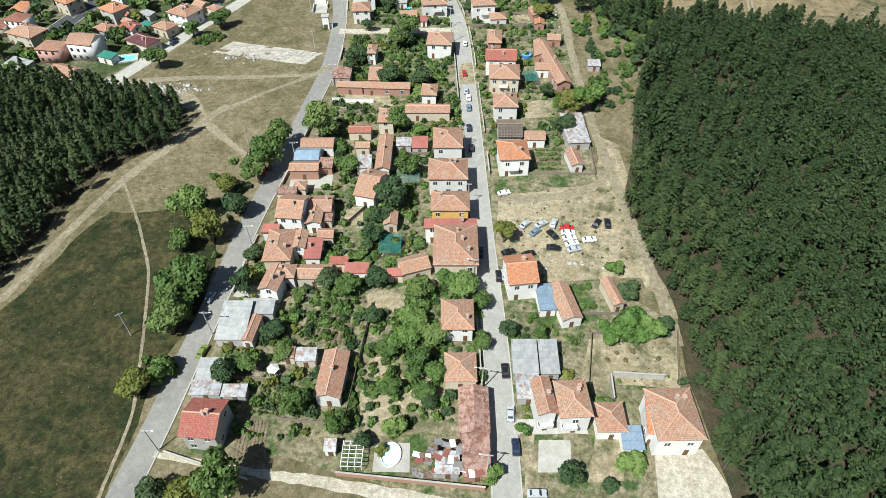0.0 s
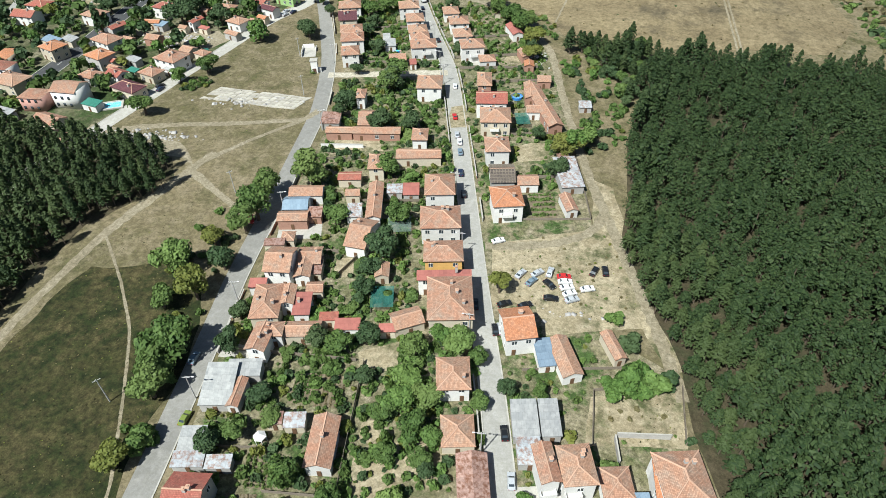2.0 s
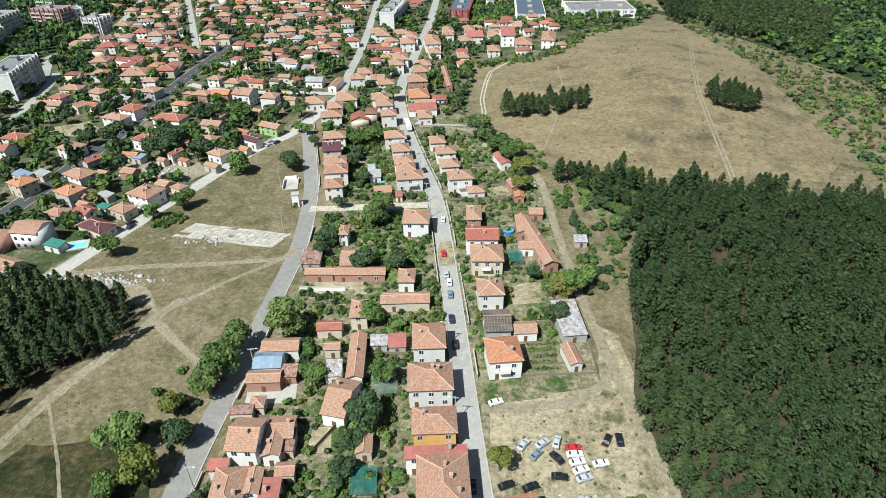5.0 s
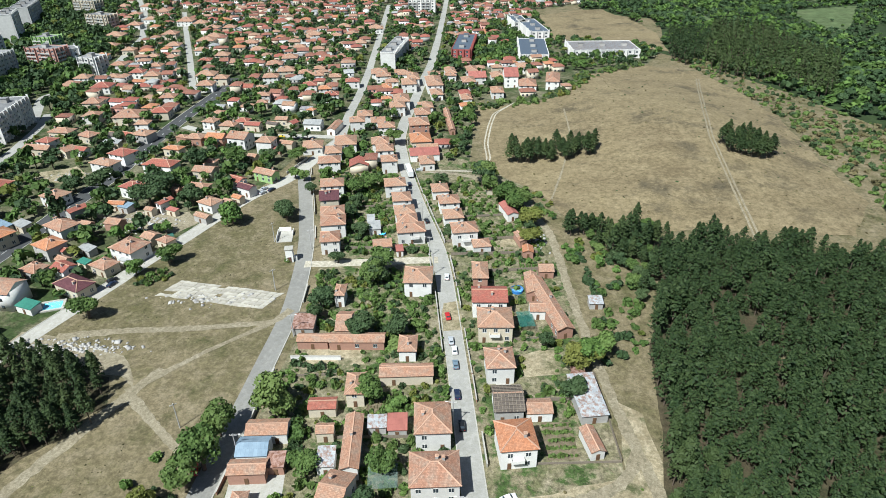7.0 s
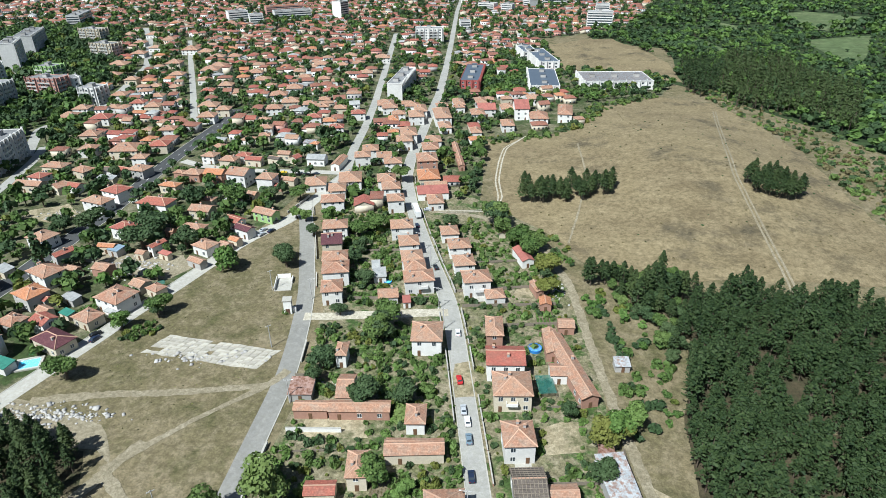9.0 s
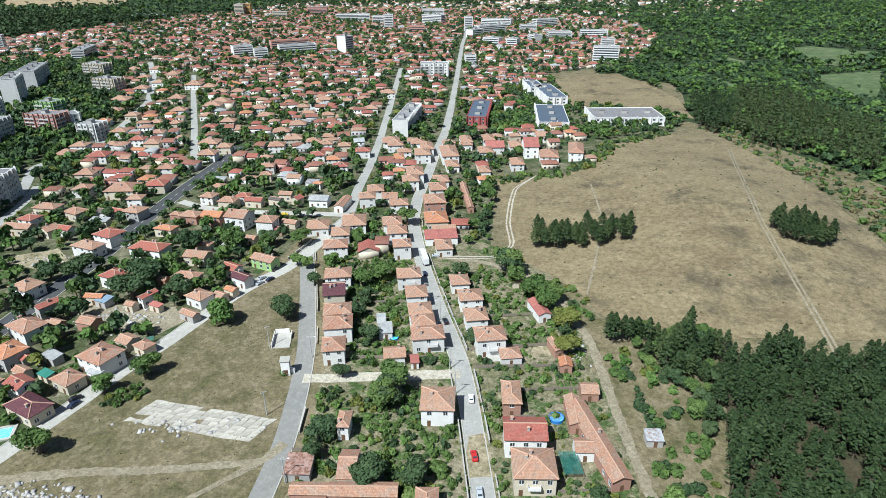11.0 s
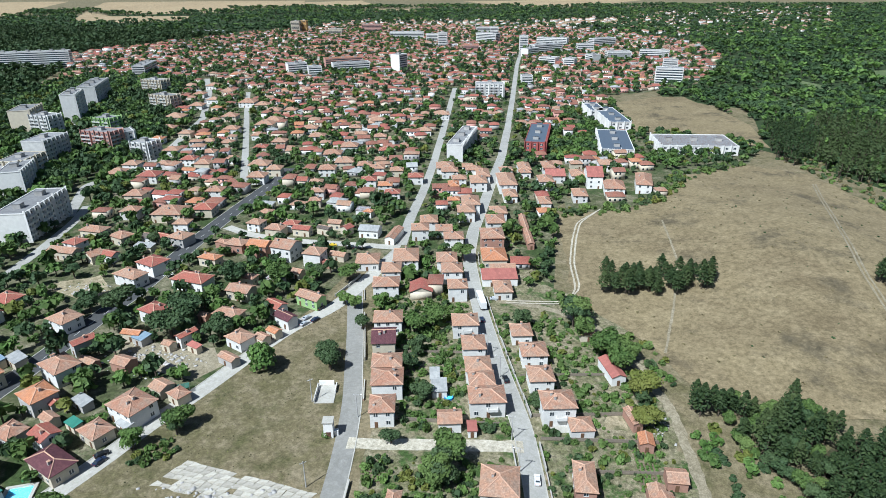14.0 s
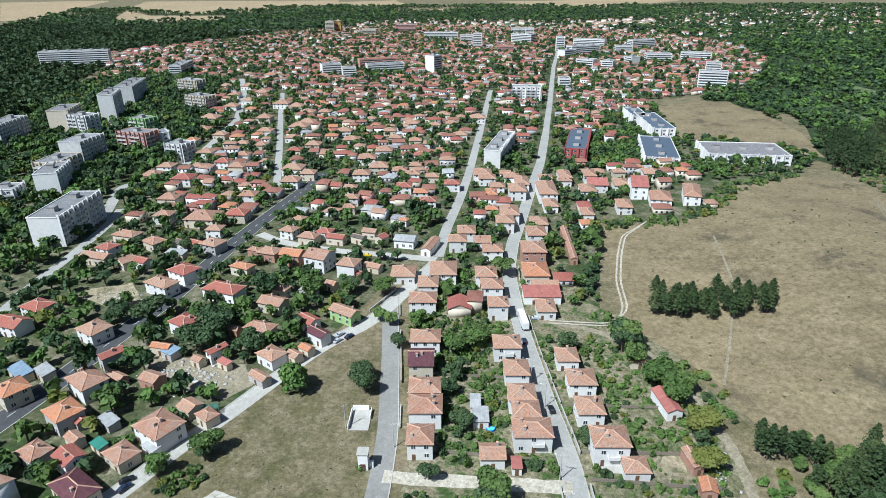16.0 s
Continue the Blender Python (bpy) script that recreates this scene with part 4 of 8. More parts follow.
BOULEVARD = [(-186.1, 228.1), (-183.3, 248.0), (-180.9, 268.4), (-179.5, 295.3), (-176.6, 327.6), (-177.6, 378.4), (-177.4, 409.3), (-174.8, 458.0), (-173.3, 480.4), (-173.7, 510.3)]
strip("road_east", "worn pale-grey asphalt village street", EAST, 5.6, "worn_asphalt")
strip("road_west", "grey asphalt street along the meadow", WEST, 6.0, "grey_asphalt")
strip("road_pale", "pale concrete street between meadow and houses", PALE, 6.2, "pale_concrete", 0.05)
strip("road_boulevard", "fresh dark asphalt boulevard", BOULEVARD, 9.0, "new_asphalt", 0.06)
strip("road_lane", "pale gravel cross lane between the two streets", [(-63, 245), (-46, 246), (-30, 247.5), (-13, 249)], 4.6, "pale_gravel", 0.05, 0.12)
strip("road_upper", "grey asphalt town street", [(-73.1, 386.0), (-74.9, 422.0), (-74.6, 472.5), (-76.5, 532.0), (-81.6, 630.8), (-86.8, 723.5), (-93.9, 852.4)], 5.5, "worn_asphalt", 0.055)
strip("road_cross", "pale asphalt side street", [(-73.3, 382.8), (-96.3, 384.5), (-125.0, 385.6), (-153.7, 391.2), (-170.2, 400.7)], 5.5, "pale_concrete", 0.065)
strip("road_far_west", "pale concrete street far in the town", [(-194.2, 477.4), (-233.3, 572.7), (-286.1, 698.3), (-330.0, 805.6)], 5.0, "worn_asphalt", 0.07)
strip("road_blocks", "concrete street by the apartment blocks", [(-266.4, 406.3), (-294.3, 463.1), (-277.3, 490.4), (-286.6, 551.6), (-314.5, 663.2), (-374.8, 800.3), (-427.5, 901.4)], 6.5, "worn_asphalt", 0.075)
strip("road_field", "pale concrete street at the edge of the west quarter", [(-237.3, 305.8), (-244.0, 331.4), (-249.5, 362.8), (-257.6, 399.1), (-267.1, 424.5)], 5.5, "worn_asphalt", 0.08)
strip("road_bottom", "white gravel lane", [(-65, 55), (-43, 52.5), (-27, 51.5), (-8, 49), (6, 48)], [1.2, 1.4, 2.6, 3, 2.6], "pale_gravel", 0.045, 0.2, 2.0)
strip("path_meadow", "bare earth path across the meadow", [(-140, 60), (-121, 92), (-117, 116), (-111, 142), (-97, 175), (-92, 186)], [2.4, 2.2, 2.5, 3, 4, 3], "track_soil", 0.07, 0.2, 2.0, "path")
strip("path_narrow", "narrow trodden footpath in dry grass", [(-111, 142), (-97, 122), (-87, 105), (-80, 85), (-73, 63), (-72, 40)], 0.75, "track_soil", 0.075, 0.25, 1.5, "path")
strip("path_fork", "pale earth path to the west street", [(-98, 176), (-88, 167), (-78, 158), (-68, 150)], [4, 2.4, 2.2, 3], "track_soil", 0.092, 0.2, 1.5, "path")
strip("path_bend", "bare earth path over the meadow", [(-98, 176), (-81, 195), (-65, 209), (-61, 216)], [3, 1.8, 1.8, 3], "track_soil", 0.086, 0.2, 1.5, "path")
strip("path_upper", "faint double track across the meadow", [(-132, 200), (-110, 204), (-92, 205), (-65, 209)], [4, 3, 2.5, 2.5], "track_soil", 0.075, 0.25, 1.5, "path")
strip("track_yard", "rutted dirt track across the yard", [(3, 141), (12, 141), (25, 143), (36, 149), (40, 158)], 3.0, "track_soil", 0.06, 0.25, 1.5, "path")
strip("track_forest", "dirt track along the forest edge", [(48, 90), (47, 105), (44, 127), (41, 150), (38, 168), (36, 189), (34, 215), (33, 244), (32, 270), (26, 290), (14, 318), (-4, 330), (-24, 334)], 3.0, "track_soil", 0.065, 0.25, 2.0, "path")
for k, side in enumerate((-0.9, 0.9)):
    strip("track_hill_%d" % (k + 1), "worn wheel rut over the dry hill", [(166.1 + side, 501.6), (133.8 + side, 397.1), (122.4 + side, 352.7), (118.1 + side, 321.0), (114.8 + side, 293.3), (111.7 + side, 267.6), (108.6 + side, 250.0)], 0.9, "track_soil", 0.3, 0.2, 3.0, "path")
    strip("track_loop_%d" % (k + 1), "worn wheel rut in dry grass", [(30, 445), (16 + side, 424), (12 + side, 400), (9 + side, 372), (10 + side, 347), (4, 334 + side), (-20, 333 + side)], 0.8, "pale_gravel", 0.28, 0.2, 2.0, "path")
strip("path_hill", "faint footpath up the hill", [(36, 300), (45, 330), (55, 370), (58, 420)], 0.9, "track_soil", 0.3, 0.3, 3.0, "path")


def kerb(name, points, width, offset, mat="pale_concrete"):
    """A raised kerb along one edge of a street."""
    v, f, p, nrm, w = ribbon(points, width, 0, 4.0)
    q = p + nrm * offset
    bm = bmesh.new()
    rows = []
    for (x, y), (a, b) in zip(q, nrm):
        rows.append([bm.verts.new((x - a * 0.15, y - b * 0.15, -0.05)), bm.verts.new((x - a * 0.15, y - b * 0.15, 0.16)), bm.verts.new((x + a * 0.15, y + b * 0.15, 0.16)), bm.verts.new((x + a * 0.15, y + b * 0.15, -0.05))])
    for r, s in zip(rows, rows[1:]):
        for i in range(3):
            bm.faces.new((r[i], r[i + 1], s[i + 1], s[i]))
    me = bpy.data.meshes.new(name)
    bm.to_mesh(me)
    bm.free()
    me.materials.append(MATS[mat])
    tagged(new(name, me), "pale concrete kerb along the street", "kerb", kind="structure")


kerb("kerb_east_1", EAST[:17], 5.6, -2.95)
kerb("kerb_east_2", EAST[:17], 5.6, 2.95)
kerb("kerb_west", WEST, 6.0, 3.15)
kerb("kerb_pale", PALE, 6.2, -3.25)
kerb("kerb_boulevard_1", BOULEVARD, 9.0, -4.7)
kerb("kerb_boulevard_2", BOULEVARD, 9.0, 4.7)
dash = boxes_mesh("lane_mark", [(-0.08, -1.5, 0, 0.08, 1.5, 0.012)], ["road_paint"])
v, f, p, nrm, w = ribbon(BOULEVARD, 9.0, 0, 8.0)
for (x, y), (a, b) in zip(p[1:-1], nrm[1:-1]):
    ob = new("lane_mark", dash)
    ob.matrix_basis = pose(x, y, 0.065, 0, 0, math.degrees(math.atan2(b, a)))
    tagged(ob, "white painted lane dash on dark asphalt", "road marking", "lane marks", "structure")
bar = boxes_mesh("crossing_bar", [(-0.25, -2, 0, 0.25, 2, 0.012)], ["road_paint"])
for k in range(9):
    ob = new("crossing_bar", bar)
    ob.matrix_basis = pose(-177.7 + 0.95 * k, 344.8 - 0.25 * k, 0.066, 0, 0, -12)
    tagged(ob, "white zebra crossing bar on dark asphalt", "road marking", "zebra crossing", "structure")

# ---- houses of the village ----
# south end, west street
house(-54.7, 60.7, 7.9, 9.0, -0.4, 6.0, "gable", "red_tiles", "grey_plaster", 2)
house(-31.0, 74.3, 6.0, 12.3, 0.0, 4.0, "gable_y", "clay_tiles", "white_plaster")
house(-53.0, 86.2, 3.0, 7.9, -2.3, 3.0, "gable_y", "clay_tiles", "white_plaster")
house(-57.6, 87.9, 7.2, 10.9, 3.9, 3.0, "shed", "fibre_cement", "grey_plaster")
house(-53.2, 92.8, 8.0, 4.6, 3.9, 3.0, "shed", "fibre_cement", "grey_plaster")
house(-59.1, 74.0, 5.5, 6.3, 4.0, 2.6, "shed", "fibre_cement", "grey_plaster")
house(-58.4, 69.7, 6.8, 3.6, 4.0, 2.6, "shed", "tin_sheets", "grey_plaster")
house(-51.9, 69.4, 5.5, 3.1, 4.0, 2.6, "shed", "tin_sheets", "grey_plaster")
house(-42.8, 80.0, 3.6, 3.1, 3.9, 2.8, "shed", "rusty_sheets", "cream_plaster")
house(-38.3, 79.7, 4.8, 3.7, 3.9, 2.8, "shed", "tin_sheets", "cream_plaster")
house(-28.4, 58.3, 2.6, 2.8, 4.0, 2.4, "shed", "tin_sheets", "white_plaster")
house(-57.6, 120.1, 4.7, 3.4, 3.8, 3.2, "shed", "red_sheets", "white_plaster")
# middle strip, south
house(-4.3, 92.1, 7.9, 9.2, 3.9, 5.0, "hip", "clay_tiles", "white_plaster")
house(-2.8, 78.6, 7.3, 7.8, 4.0, 3.2, "hip", "clay_tiles", "cream_plaster")
house(0.6, 68.0, 6.6, 11.1, 4.0, 3.2, "gable_y", "rusty_sheets", "bare_brick")
house(1.5, 57.9, 5.7, 8.7, 4.0, 2.8, "shed", "rusty_sheets", "bare_brick")
house(-4.2, 56.2, 4.9, 4.7, 4.0, 2.4, "shed", "tin_sheets", "grey_plaster")
# east side, south
house(10.7, 106.5, 7.8, 10.1, 10.7, 6.4, "gable", "orange_tiles", "white_plaster", 2)
house(17.1, 100.5, 4.2, 7.8, 8.7, 2.8, "shed", "blue_sheets", "white_plaster")
house(21.8, 99.5, 5.2, 11.9, 15.2, 3.2, "gable_y", "clay_tiles", "white_plaster")
house(33.8, 103.5, 3.2, 8.9, 16.6, 3.0, "gable_y", "clay_tiles", "cream_plaster")
house(11.6, 82.1, 5.8, 8.8, 3.9, 3.2, "shed", "fibre_cement", "grey_plaster")
house(17.0, 82.6, 4.4, 8.8, 3.9, 3.0, "shed", "fibre_cement", "grey_plaster")
house(12.2, 74.7, 5.2, 6.0, 4.0, 2.8, "shed", "tin_sheets", "grey_plaster")
house(15.0, 69.9, 4.3, 8.7, 10.8, 7.2, "gable_y", "clay_tiles", "white_plaster", balcony=True)
house(21.0, 69.9, 7.0, 8.9, 7.1, 7.0, "hip", "clay_tiles", "white_plaster", 2, balcony=True)
house(29.1, 68.2, 6.4, 7.1, 4.0, 3.5, "hip", "clay_tiles", "white_plaster")
house(33.1, 63.9, 4.4, 5.1, 4.0, 3.0, "shed", "blue_sheets", "white_plaster")
house(41.3, 67.8, 9.8, 11.9, 5.4, 7.0, "hip", "clay_tiles", "white_plaster", 2)
house(37.1, 68.0, 2.1, 8.2, -2.7, 5.0, "shed", "orange_tiles", "white_plaster")
# middle strip, along the east street
house(-11.3, 161.9, 9.5, 11.0, 3.6, 6.4, "hip", "clay_tiles", "white_plaster")
house(-10.2, 146.0, 11.9, 10.3, 3.7, 6.4, "hip", "clay_tiles", "white_plaster", 2)
house(-8.6, 131.5, 10.9, 8.5, 3.7, 6.4, "hip", "clay_tiles", "ochre_plaster", 2)
house(-7.9, 122.4, 14.5, 3.4, 3.8, 6.0, "shed", "red_sheets", "white_plaster")
house(-6.0, 114.0, 11.7, 15.0, 3.8, 6.6, "hip", "clay_tiles", "cream_plaster", 3, balcony=True)
house(-16.7, 109.7, 7.9, 6.1, 22.8, 3.2, "gable", "clay_tiles", "cream_plaster")
house(-21.2, 106.5, 4.4, 2.6, 3.8, 2.8, "shed", "red_sheets", "cream_plaster")
house(-25.1, 126.9, 4.1, 5.7, 3.8, 3.0, "gable_y", "clay_tiles", "cream_plaster")
# west street
house(-52.6, 126.7, 7.6, 10.1, -1.4, 6.0, "gable", "clay_tiles", "white_plaster")
house(-45.5, 130.7, 6.6, 7.1, 3.7, 4.0, "gable", "clay_tiles", "cream_plaster")
house(-46.4, 125.6, 4.7, 7.1, 3.8, 4.0, "gable_y", "clay_tiles", "white_plaster")
house(-43.3, 127.6, 3.3, 6.5, 3.8, 3.0, "shed", "rusty_sheets", "cream_plaster")
house(-57.3, 136.6, 6.0, 2.9, 3.7, 3.2, "shed", "rusty_sheets", "cream_plaster")
house(-54.1, 139.6, 4.0, 4.2, 3.7, 3.0, "hip", "clay_tiles", "cream_plaster")
house(-52.7, 112.4, 7.6, 12.0, 5.3, 5.0, "hip", "clay_tiles", "cream_plaster", 2)
house(-47.8, 114.8, 3.9, 6.9, 3.8, 5.0, "gable_y", "clay_tiles", "white_plaster")
house(-43.7, 112.4, 4.6, 7.2, 3.8, 4.0, "shed", "red_sheets", "white_plaster")
house(-51.2, 100.6, 5.2, 8.6, -6.4, 5.0, "gable_y", "clay_tiles", "white_plaster", 2)
house(-48.6, 103.5, 4.7, 4.7, 3.8, 4.6, "hip", "clay_tiles", "white_plaster")
house(-41.9, 104.9, 8.9, 5.1, 3.8, 3.4, "gable", "clay_tiles", "cream_plaster")
house(-36.4, 109.3, 4.9, 2.7, 3.8, 3.2, "shed", "red_tiles", "cream_plaster")
house(-31.3, 107.1, 6.4, 3.6, 3.8, 3.0, "shed", "red_sheets", "white_plaster")
house(-42.0, 119.4, 4.6, 4.0, 3.8, 3.2, "gable", "clay_tiles", "cream_plaster")
house(-55.0, 154.2, 7.9, 6.5, 3.6, 3.6, "gable", "blue_sheets", "white_plaster")
house(-53.2, 160.6, 10.7, 5.6, 3.6, 3.6, "gable", "clay_tiles", "white_plaster")
house(-54.6, 148.0, 9.2, 4.8, 3.7, 3.6, "gable", "clay_tiles", "bare_brick")
house(-48.6, 150.7, 4.5, 4.6, 3.7, 3.0, "shed", "rusty_sheets", "bare_brick")
house(-30.9, 155.8, 4.8, 17.7, 3.7, 4.4, "gable_y", "clay_tiles", "white_plaster")
house(-32.6, 140.2, 6.6, 12.9, -11.7, 4.4, "gable", "clay_tiles", "white_plaster")
house(-36.6, 151.4, 4.5, 6.0, 3.7, 3.4, "shed", "tin_sheets", "white_plaster")
house(-38.6, 160.6, 4.7, 3.7, 3.6, 3.4, "gable", "clay_tiles", "cream_plaster")
house(-41.0, 169.6, 7.6, 4.6, 3.6, 3.2, "gable", "red_tiles", "cream_plaster")
house(-32.9, 175.5, 5.6, 8.8, 3.6, 5.0, "hip", "clay_tiles", "cream_plaster")
house(-19.7, 182.9, 15.4, 5.7, 3.5, 3.4, "gable", "clay_tiles", "cream_plaster")
house(-25.8, 163.8, 5.1, 4.4, 3.6, 2.6, "shed", "tin_sheets", "grey_plaster")
house(-20.5, 163.5, 5.2, 5.6, 3.6, 2.8, "shed", "red_sheets", "grey_plaster")
# east side
house(9.2, 156.4, 9.6, 10.2, 7.0, 6.6, "hip", "orange_tiles", "white_plaster", 2, balcony=True)
burnt = house(8.2, 171.1, 8.2, 10.0, 3.6, 4.4, "gable", "burnt_tiles", "grey_plaster", 0)
BURNT = (8.2, 10.0, 4.4)
house(16.3, 169.6, 7.1, 5.7, 3.5, 3.2, "gable", "clay_tiles", "white_plaster")
house(6.7, 185.4, 8.5, 9.3, 3.5, 6.2, "hip", "clay_tiles", "white_plaster", 2)
house(29.7, 173.7, 7.5, 14.7, 8.2, 3.0, "shed", "tin_sheets", "grey_plaster")
house(28.4, 158.7, 3.9, 8.7, 11.9, 3.0, "gable_y", "clay_tiles", "white_plaster")
house(2.4, 234.1, 5.9, 11.2, 0.3, 5.0, "hip", "clay_tiles", "bare_brick")
house(5.0, 216.9, 11.8, 9.5, 0.5, 6.4, "gable", "red_tiles", "white_plaster", 2)
house(6.3, 204.6, 11.2, 10.7, 0.6, 6.2, "hip", "clay_tiles", "cream_plaster", 2, balcony=True)
house(24.5, 216.6, 5.8, 31.0, 13.7, 3.8, "gable_y", "clay_tiles", "bare_brick")
house(20.6, 214.4, 5.3, 5.9, 0.3, 3.4, "gable", "clay_tiles", "white_plaster")
house(20.2, 228.5, 4.7, 13.1, 0.1, 3.4, "gable_y", "clay_tiles", "bare_brick")
house(21.0, 252.4, 4.3, 5.3, -0.7, 3.0, "gable_y", "orange_tiles", "bare_brick")
house(26.3, 239.0, 5.6, 5.7, -0.4, 3.0, "gable", "clay_tiles", "bare_brick")
house(40.6, 219.7, 4.8, 4.5, -0.2, 2.4, "shed", "tin_sheets", "grey_plaster")
house(28.9, 182.4, 4.0, 5.7, 0.7, 2.6, "shed", "rusty_sheets", "bare_brick")
# middle strip, north of the yards
house(-19.1, 229.2, 10.1, 10.9, 0.5, 6.0, "hip", "clay_tiles", "white_plaster")
house(-44.9, 220.8, 3.9, 7.1, 0.6, 5.0, "hip", "clay_tiles", "white_plaster")
house(-41.0, 205.6, 5.0, 10.5, 0.7, 3.4, "gable", "clay_tiles", "cream_plaster")
house(-49.4, 197.4, 9.7, 4.3, 0.7, 3.2, "gable", "clay_tiles", "bare_brick")
house(-35.9, 197.6, 17.2, 4.9, 0.7, 3.2, "gable", "clay_tiles", "bare_brick")
house(-54.0, 205.6, 7.1, 7.0, 0.7, 2.8, "shed", "rusty_sheets", "grey_plaster")
house(-20.1, 193.9, 5.8, 7.9, 0.8, 4.2, "hip", "clay_tiles", "white_plaster")
house(-19.6, 184.1, 15.0, 4.1, 0.8, 3.2, "gable", "clay_tiles", "white_plaster")
# middle strip, beyond the cross lane
house(-63.5, 307.2, 11.0, 9.0, 8.9, 5.8, "hip", "clay_tiles", "white_plaster")
house(-62.2, 293.7, 8.7, 11.0, 8.9, 5.8, "gable", "maroon_tiles", "cream_plaster", 2)
house(-58.0, 278.3, 10.3, 8.4, 9.0, 6.2, "hip", "clay_tiles", "white_plaster")
house(-56.1, 269.3, 10.4, 9.3, 9.0, 6.2, "hip", "clay_tiles", "white_plaster", 2)
house(-55.0, 256.4, 7.9, 8.8, 9.1, 5.8, "hip", "clay_tiles", "white_plaster")
house(-34.7, 307.8, 10.0, 9.1, 8.8, 5.8, "hip", "clay_tiles", "white_plaster", balcony=True)
house(-30.5, 293.4, 8.5, 9.5, 8.9, 5.4, "hip", "clay_tiles", "white_plaster")
house(-28.1, 280.5, 8.8, 9.0, 8.9, 5.4, "hip", "clay_tiles", "white_plaster")
house(-26.4, 272.5, 8.5, 7.8, 9.0, 5.6, "hip", "clay_tiles", "white_plaster")
house(-24.3, 264.2, 11.4, 8.8, 9.0, 5.8, "hip", "clay_tiles", "white_plaster", 2, balcony=True)
house(-34.7, 255.1, 7.4, 6.8, 9.1, 3.8, "gable", "clay_tiles", "white_plaster")
house(-27.9, 252.9, 3.0, 4.4, 9.1, 2.6, "shed", "red_sheets", "white_plaster")
house(-39.7, 270.9, 5.0, 6.5, 9.0, 2.8, "shed", "fibre_cement", "white_plaster")
house(-42.0, 277.2, 3.4, 6.1, 9.0, 2.6, "shed", "fibre_cement", "white_plaster")
# east side, beyond the cross lane
house(-14.1, 305.4, 7.9, 8.9, 8.5, 4.2, "hip", "clay_tiles", "white_plaster")
house(-9.8, 291.8, 9.3, 9.1, 8.6, 5.0, "hip", "clay_tiles", "white_plaster", 2)
house(-7.8, 277.8, 8.5, 9.0, 8.7, 5.0, "hip", "clay_tiles", "white_plaster", 2)
house(-3.2, 262.7, 10.4, 9.1, 8.8, 6.8, "hip", "clay_tiles", "white_plaster", 2, balcony=True)
house(3.4, 256.9, 7.2, 6.6, 8.8, 3.0, "hip", "clay_tiles", "white_plaster")
house(10.0, 309.1, 6.2, 6.1, 7.1, 3.0, "hip", "clay_tiles", "cream_plaster")
house(15.9, 286.2, 5.2, 12.1, 16.1, 3.4, "gable_y", "red_sheets", "white_plaster")
house(19.0, 262.2, 3.4, 8.0, 15.1, 3.0, "gable_y", "clay_tiles", "bare_brick")
# the street climbing north
house(-47.8, 362.5, 9.6, 10.6, 8.6, 5.6, "hip", "clay_tiles", "white_plaster")
house(-44.1, 350.9, 9.4, 9.7, 8.6, 6.0, "hip", "clay_tiles", "white_plaster")
house(-40.2, 335.1, 8.4, 8.7, 8.7, 6.4, "hip", "clay_tiles", "white_plaster")
house(-66.7, 364.4, 11.9, 14.3, 8.6, 5.0, "hip", "clay_tiles", "white_plaster")
house(-65.1, 396.3, 9.2, 9.2, 8.5, 6.0, "hip", "clay_tiles", "white_plaster")
house(-62.7, 410.6, 9.6, 10.6, 8.4, 5.0, "hip", "clay_tiles", "white_plaster")
house(-47.4, 389.3, 10.0, 9.2, 8.4, 5.0, "hip", "clay_tiles", "white_plaster")
house(-44.4, 425.1, 9.9, 11.4, 8.3, 6.0, "hip", "clay_tiles", "white_plaster")
house(-43.1, 439.1, 10.5, 15.9, 8.2, 6.0, "hip", "clay_tiles", "white_plaster")
house(-41.3, 478.7, 10.6, 15.1, 8.1, 6.0, "hip", "clay_tiles", "white_plaster")
house(-39.5, 494.3, 8.9, 17.4, 8.0, 5.6, "hip", "clay_tiles", "white_plaster")
house(-65.9, 512.2, 12.4, 14.0, 8.0, 4.6, "hip", "clay_tiles", "white_plaster")
house(-27.9, 411.3, 9.9, 12.7, 8.0, 6.0, "hip", "clay_tiles", "white_plaster")
house(-27.0, 427.7, 9.5, 11.4, 7.9, 5.0, "hip", "clay_tiles", "white_plaster")
house(-23.9, 480.8, 11.4, 24.8, 7.8, 6.0, "hip", "clay_tiles", "white_plaster")
house(-21.3, 459.7, 8.5, 13.4, 7.7, 4.0, "hip", "clay_tiles", "white_plaster")
house(0.2, 483.7, 9.8, 14.1, 6.5, 6.0, "hip", "clay_tiles", "white_plaster")
house(2.8, 518.3, 8.5, 15.1, 7.0, 5.0, "hip", "clay_tiles", "white_plaster")
house(21.5, 502.1, 10.1, 14.2, 4.5, 4.6, "hip", "clay_tiles", "white_plaster")
house(41.0, 476.5, 12.4, 16.4, -2.6, 4.6, "hip", "clay_tiles", "white_plaster")
house(59.0, 481.6, 9.9, 23.8, -7.9, 6.0, "hip", "clay_tiles", "white_plaster")
house(19.4, 462.3, 8.8, 13.7, 2.6, 4.6, "hip", "clay_tiles", "white_plaster")
house(-1.3, 448.7, 7.2, 11.7, 6.1, 4.0, "hip", "clay_tiles", "white_plaster")
house(-21.8, 339.3, 7.8, 10.9, 8.3, 4.0, "hip", "clay_tiles", "white_plaster")
house(-13.1, 513.8, 8.5, 17.4, 7.6, 5.0, "hip", "clay_tiles", "white_plaster")
house(42.3, 526.9, 10.5, 12.1, 3.7, 5.0, "hip", "clay_tiles", "white_plaster")
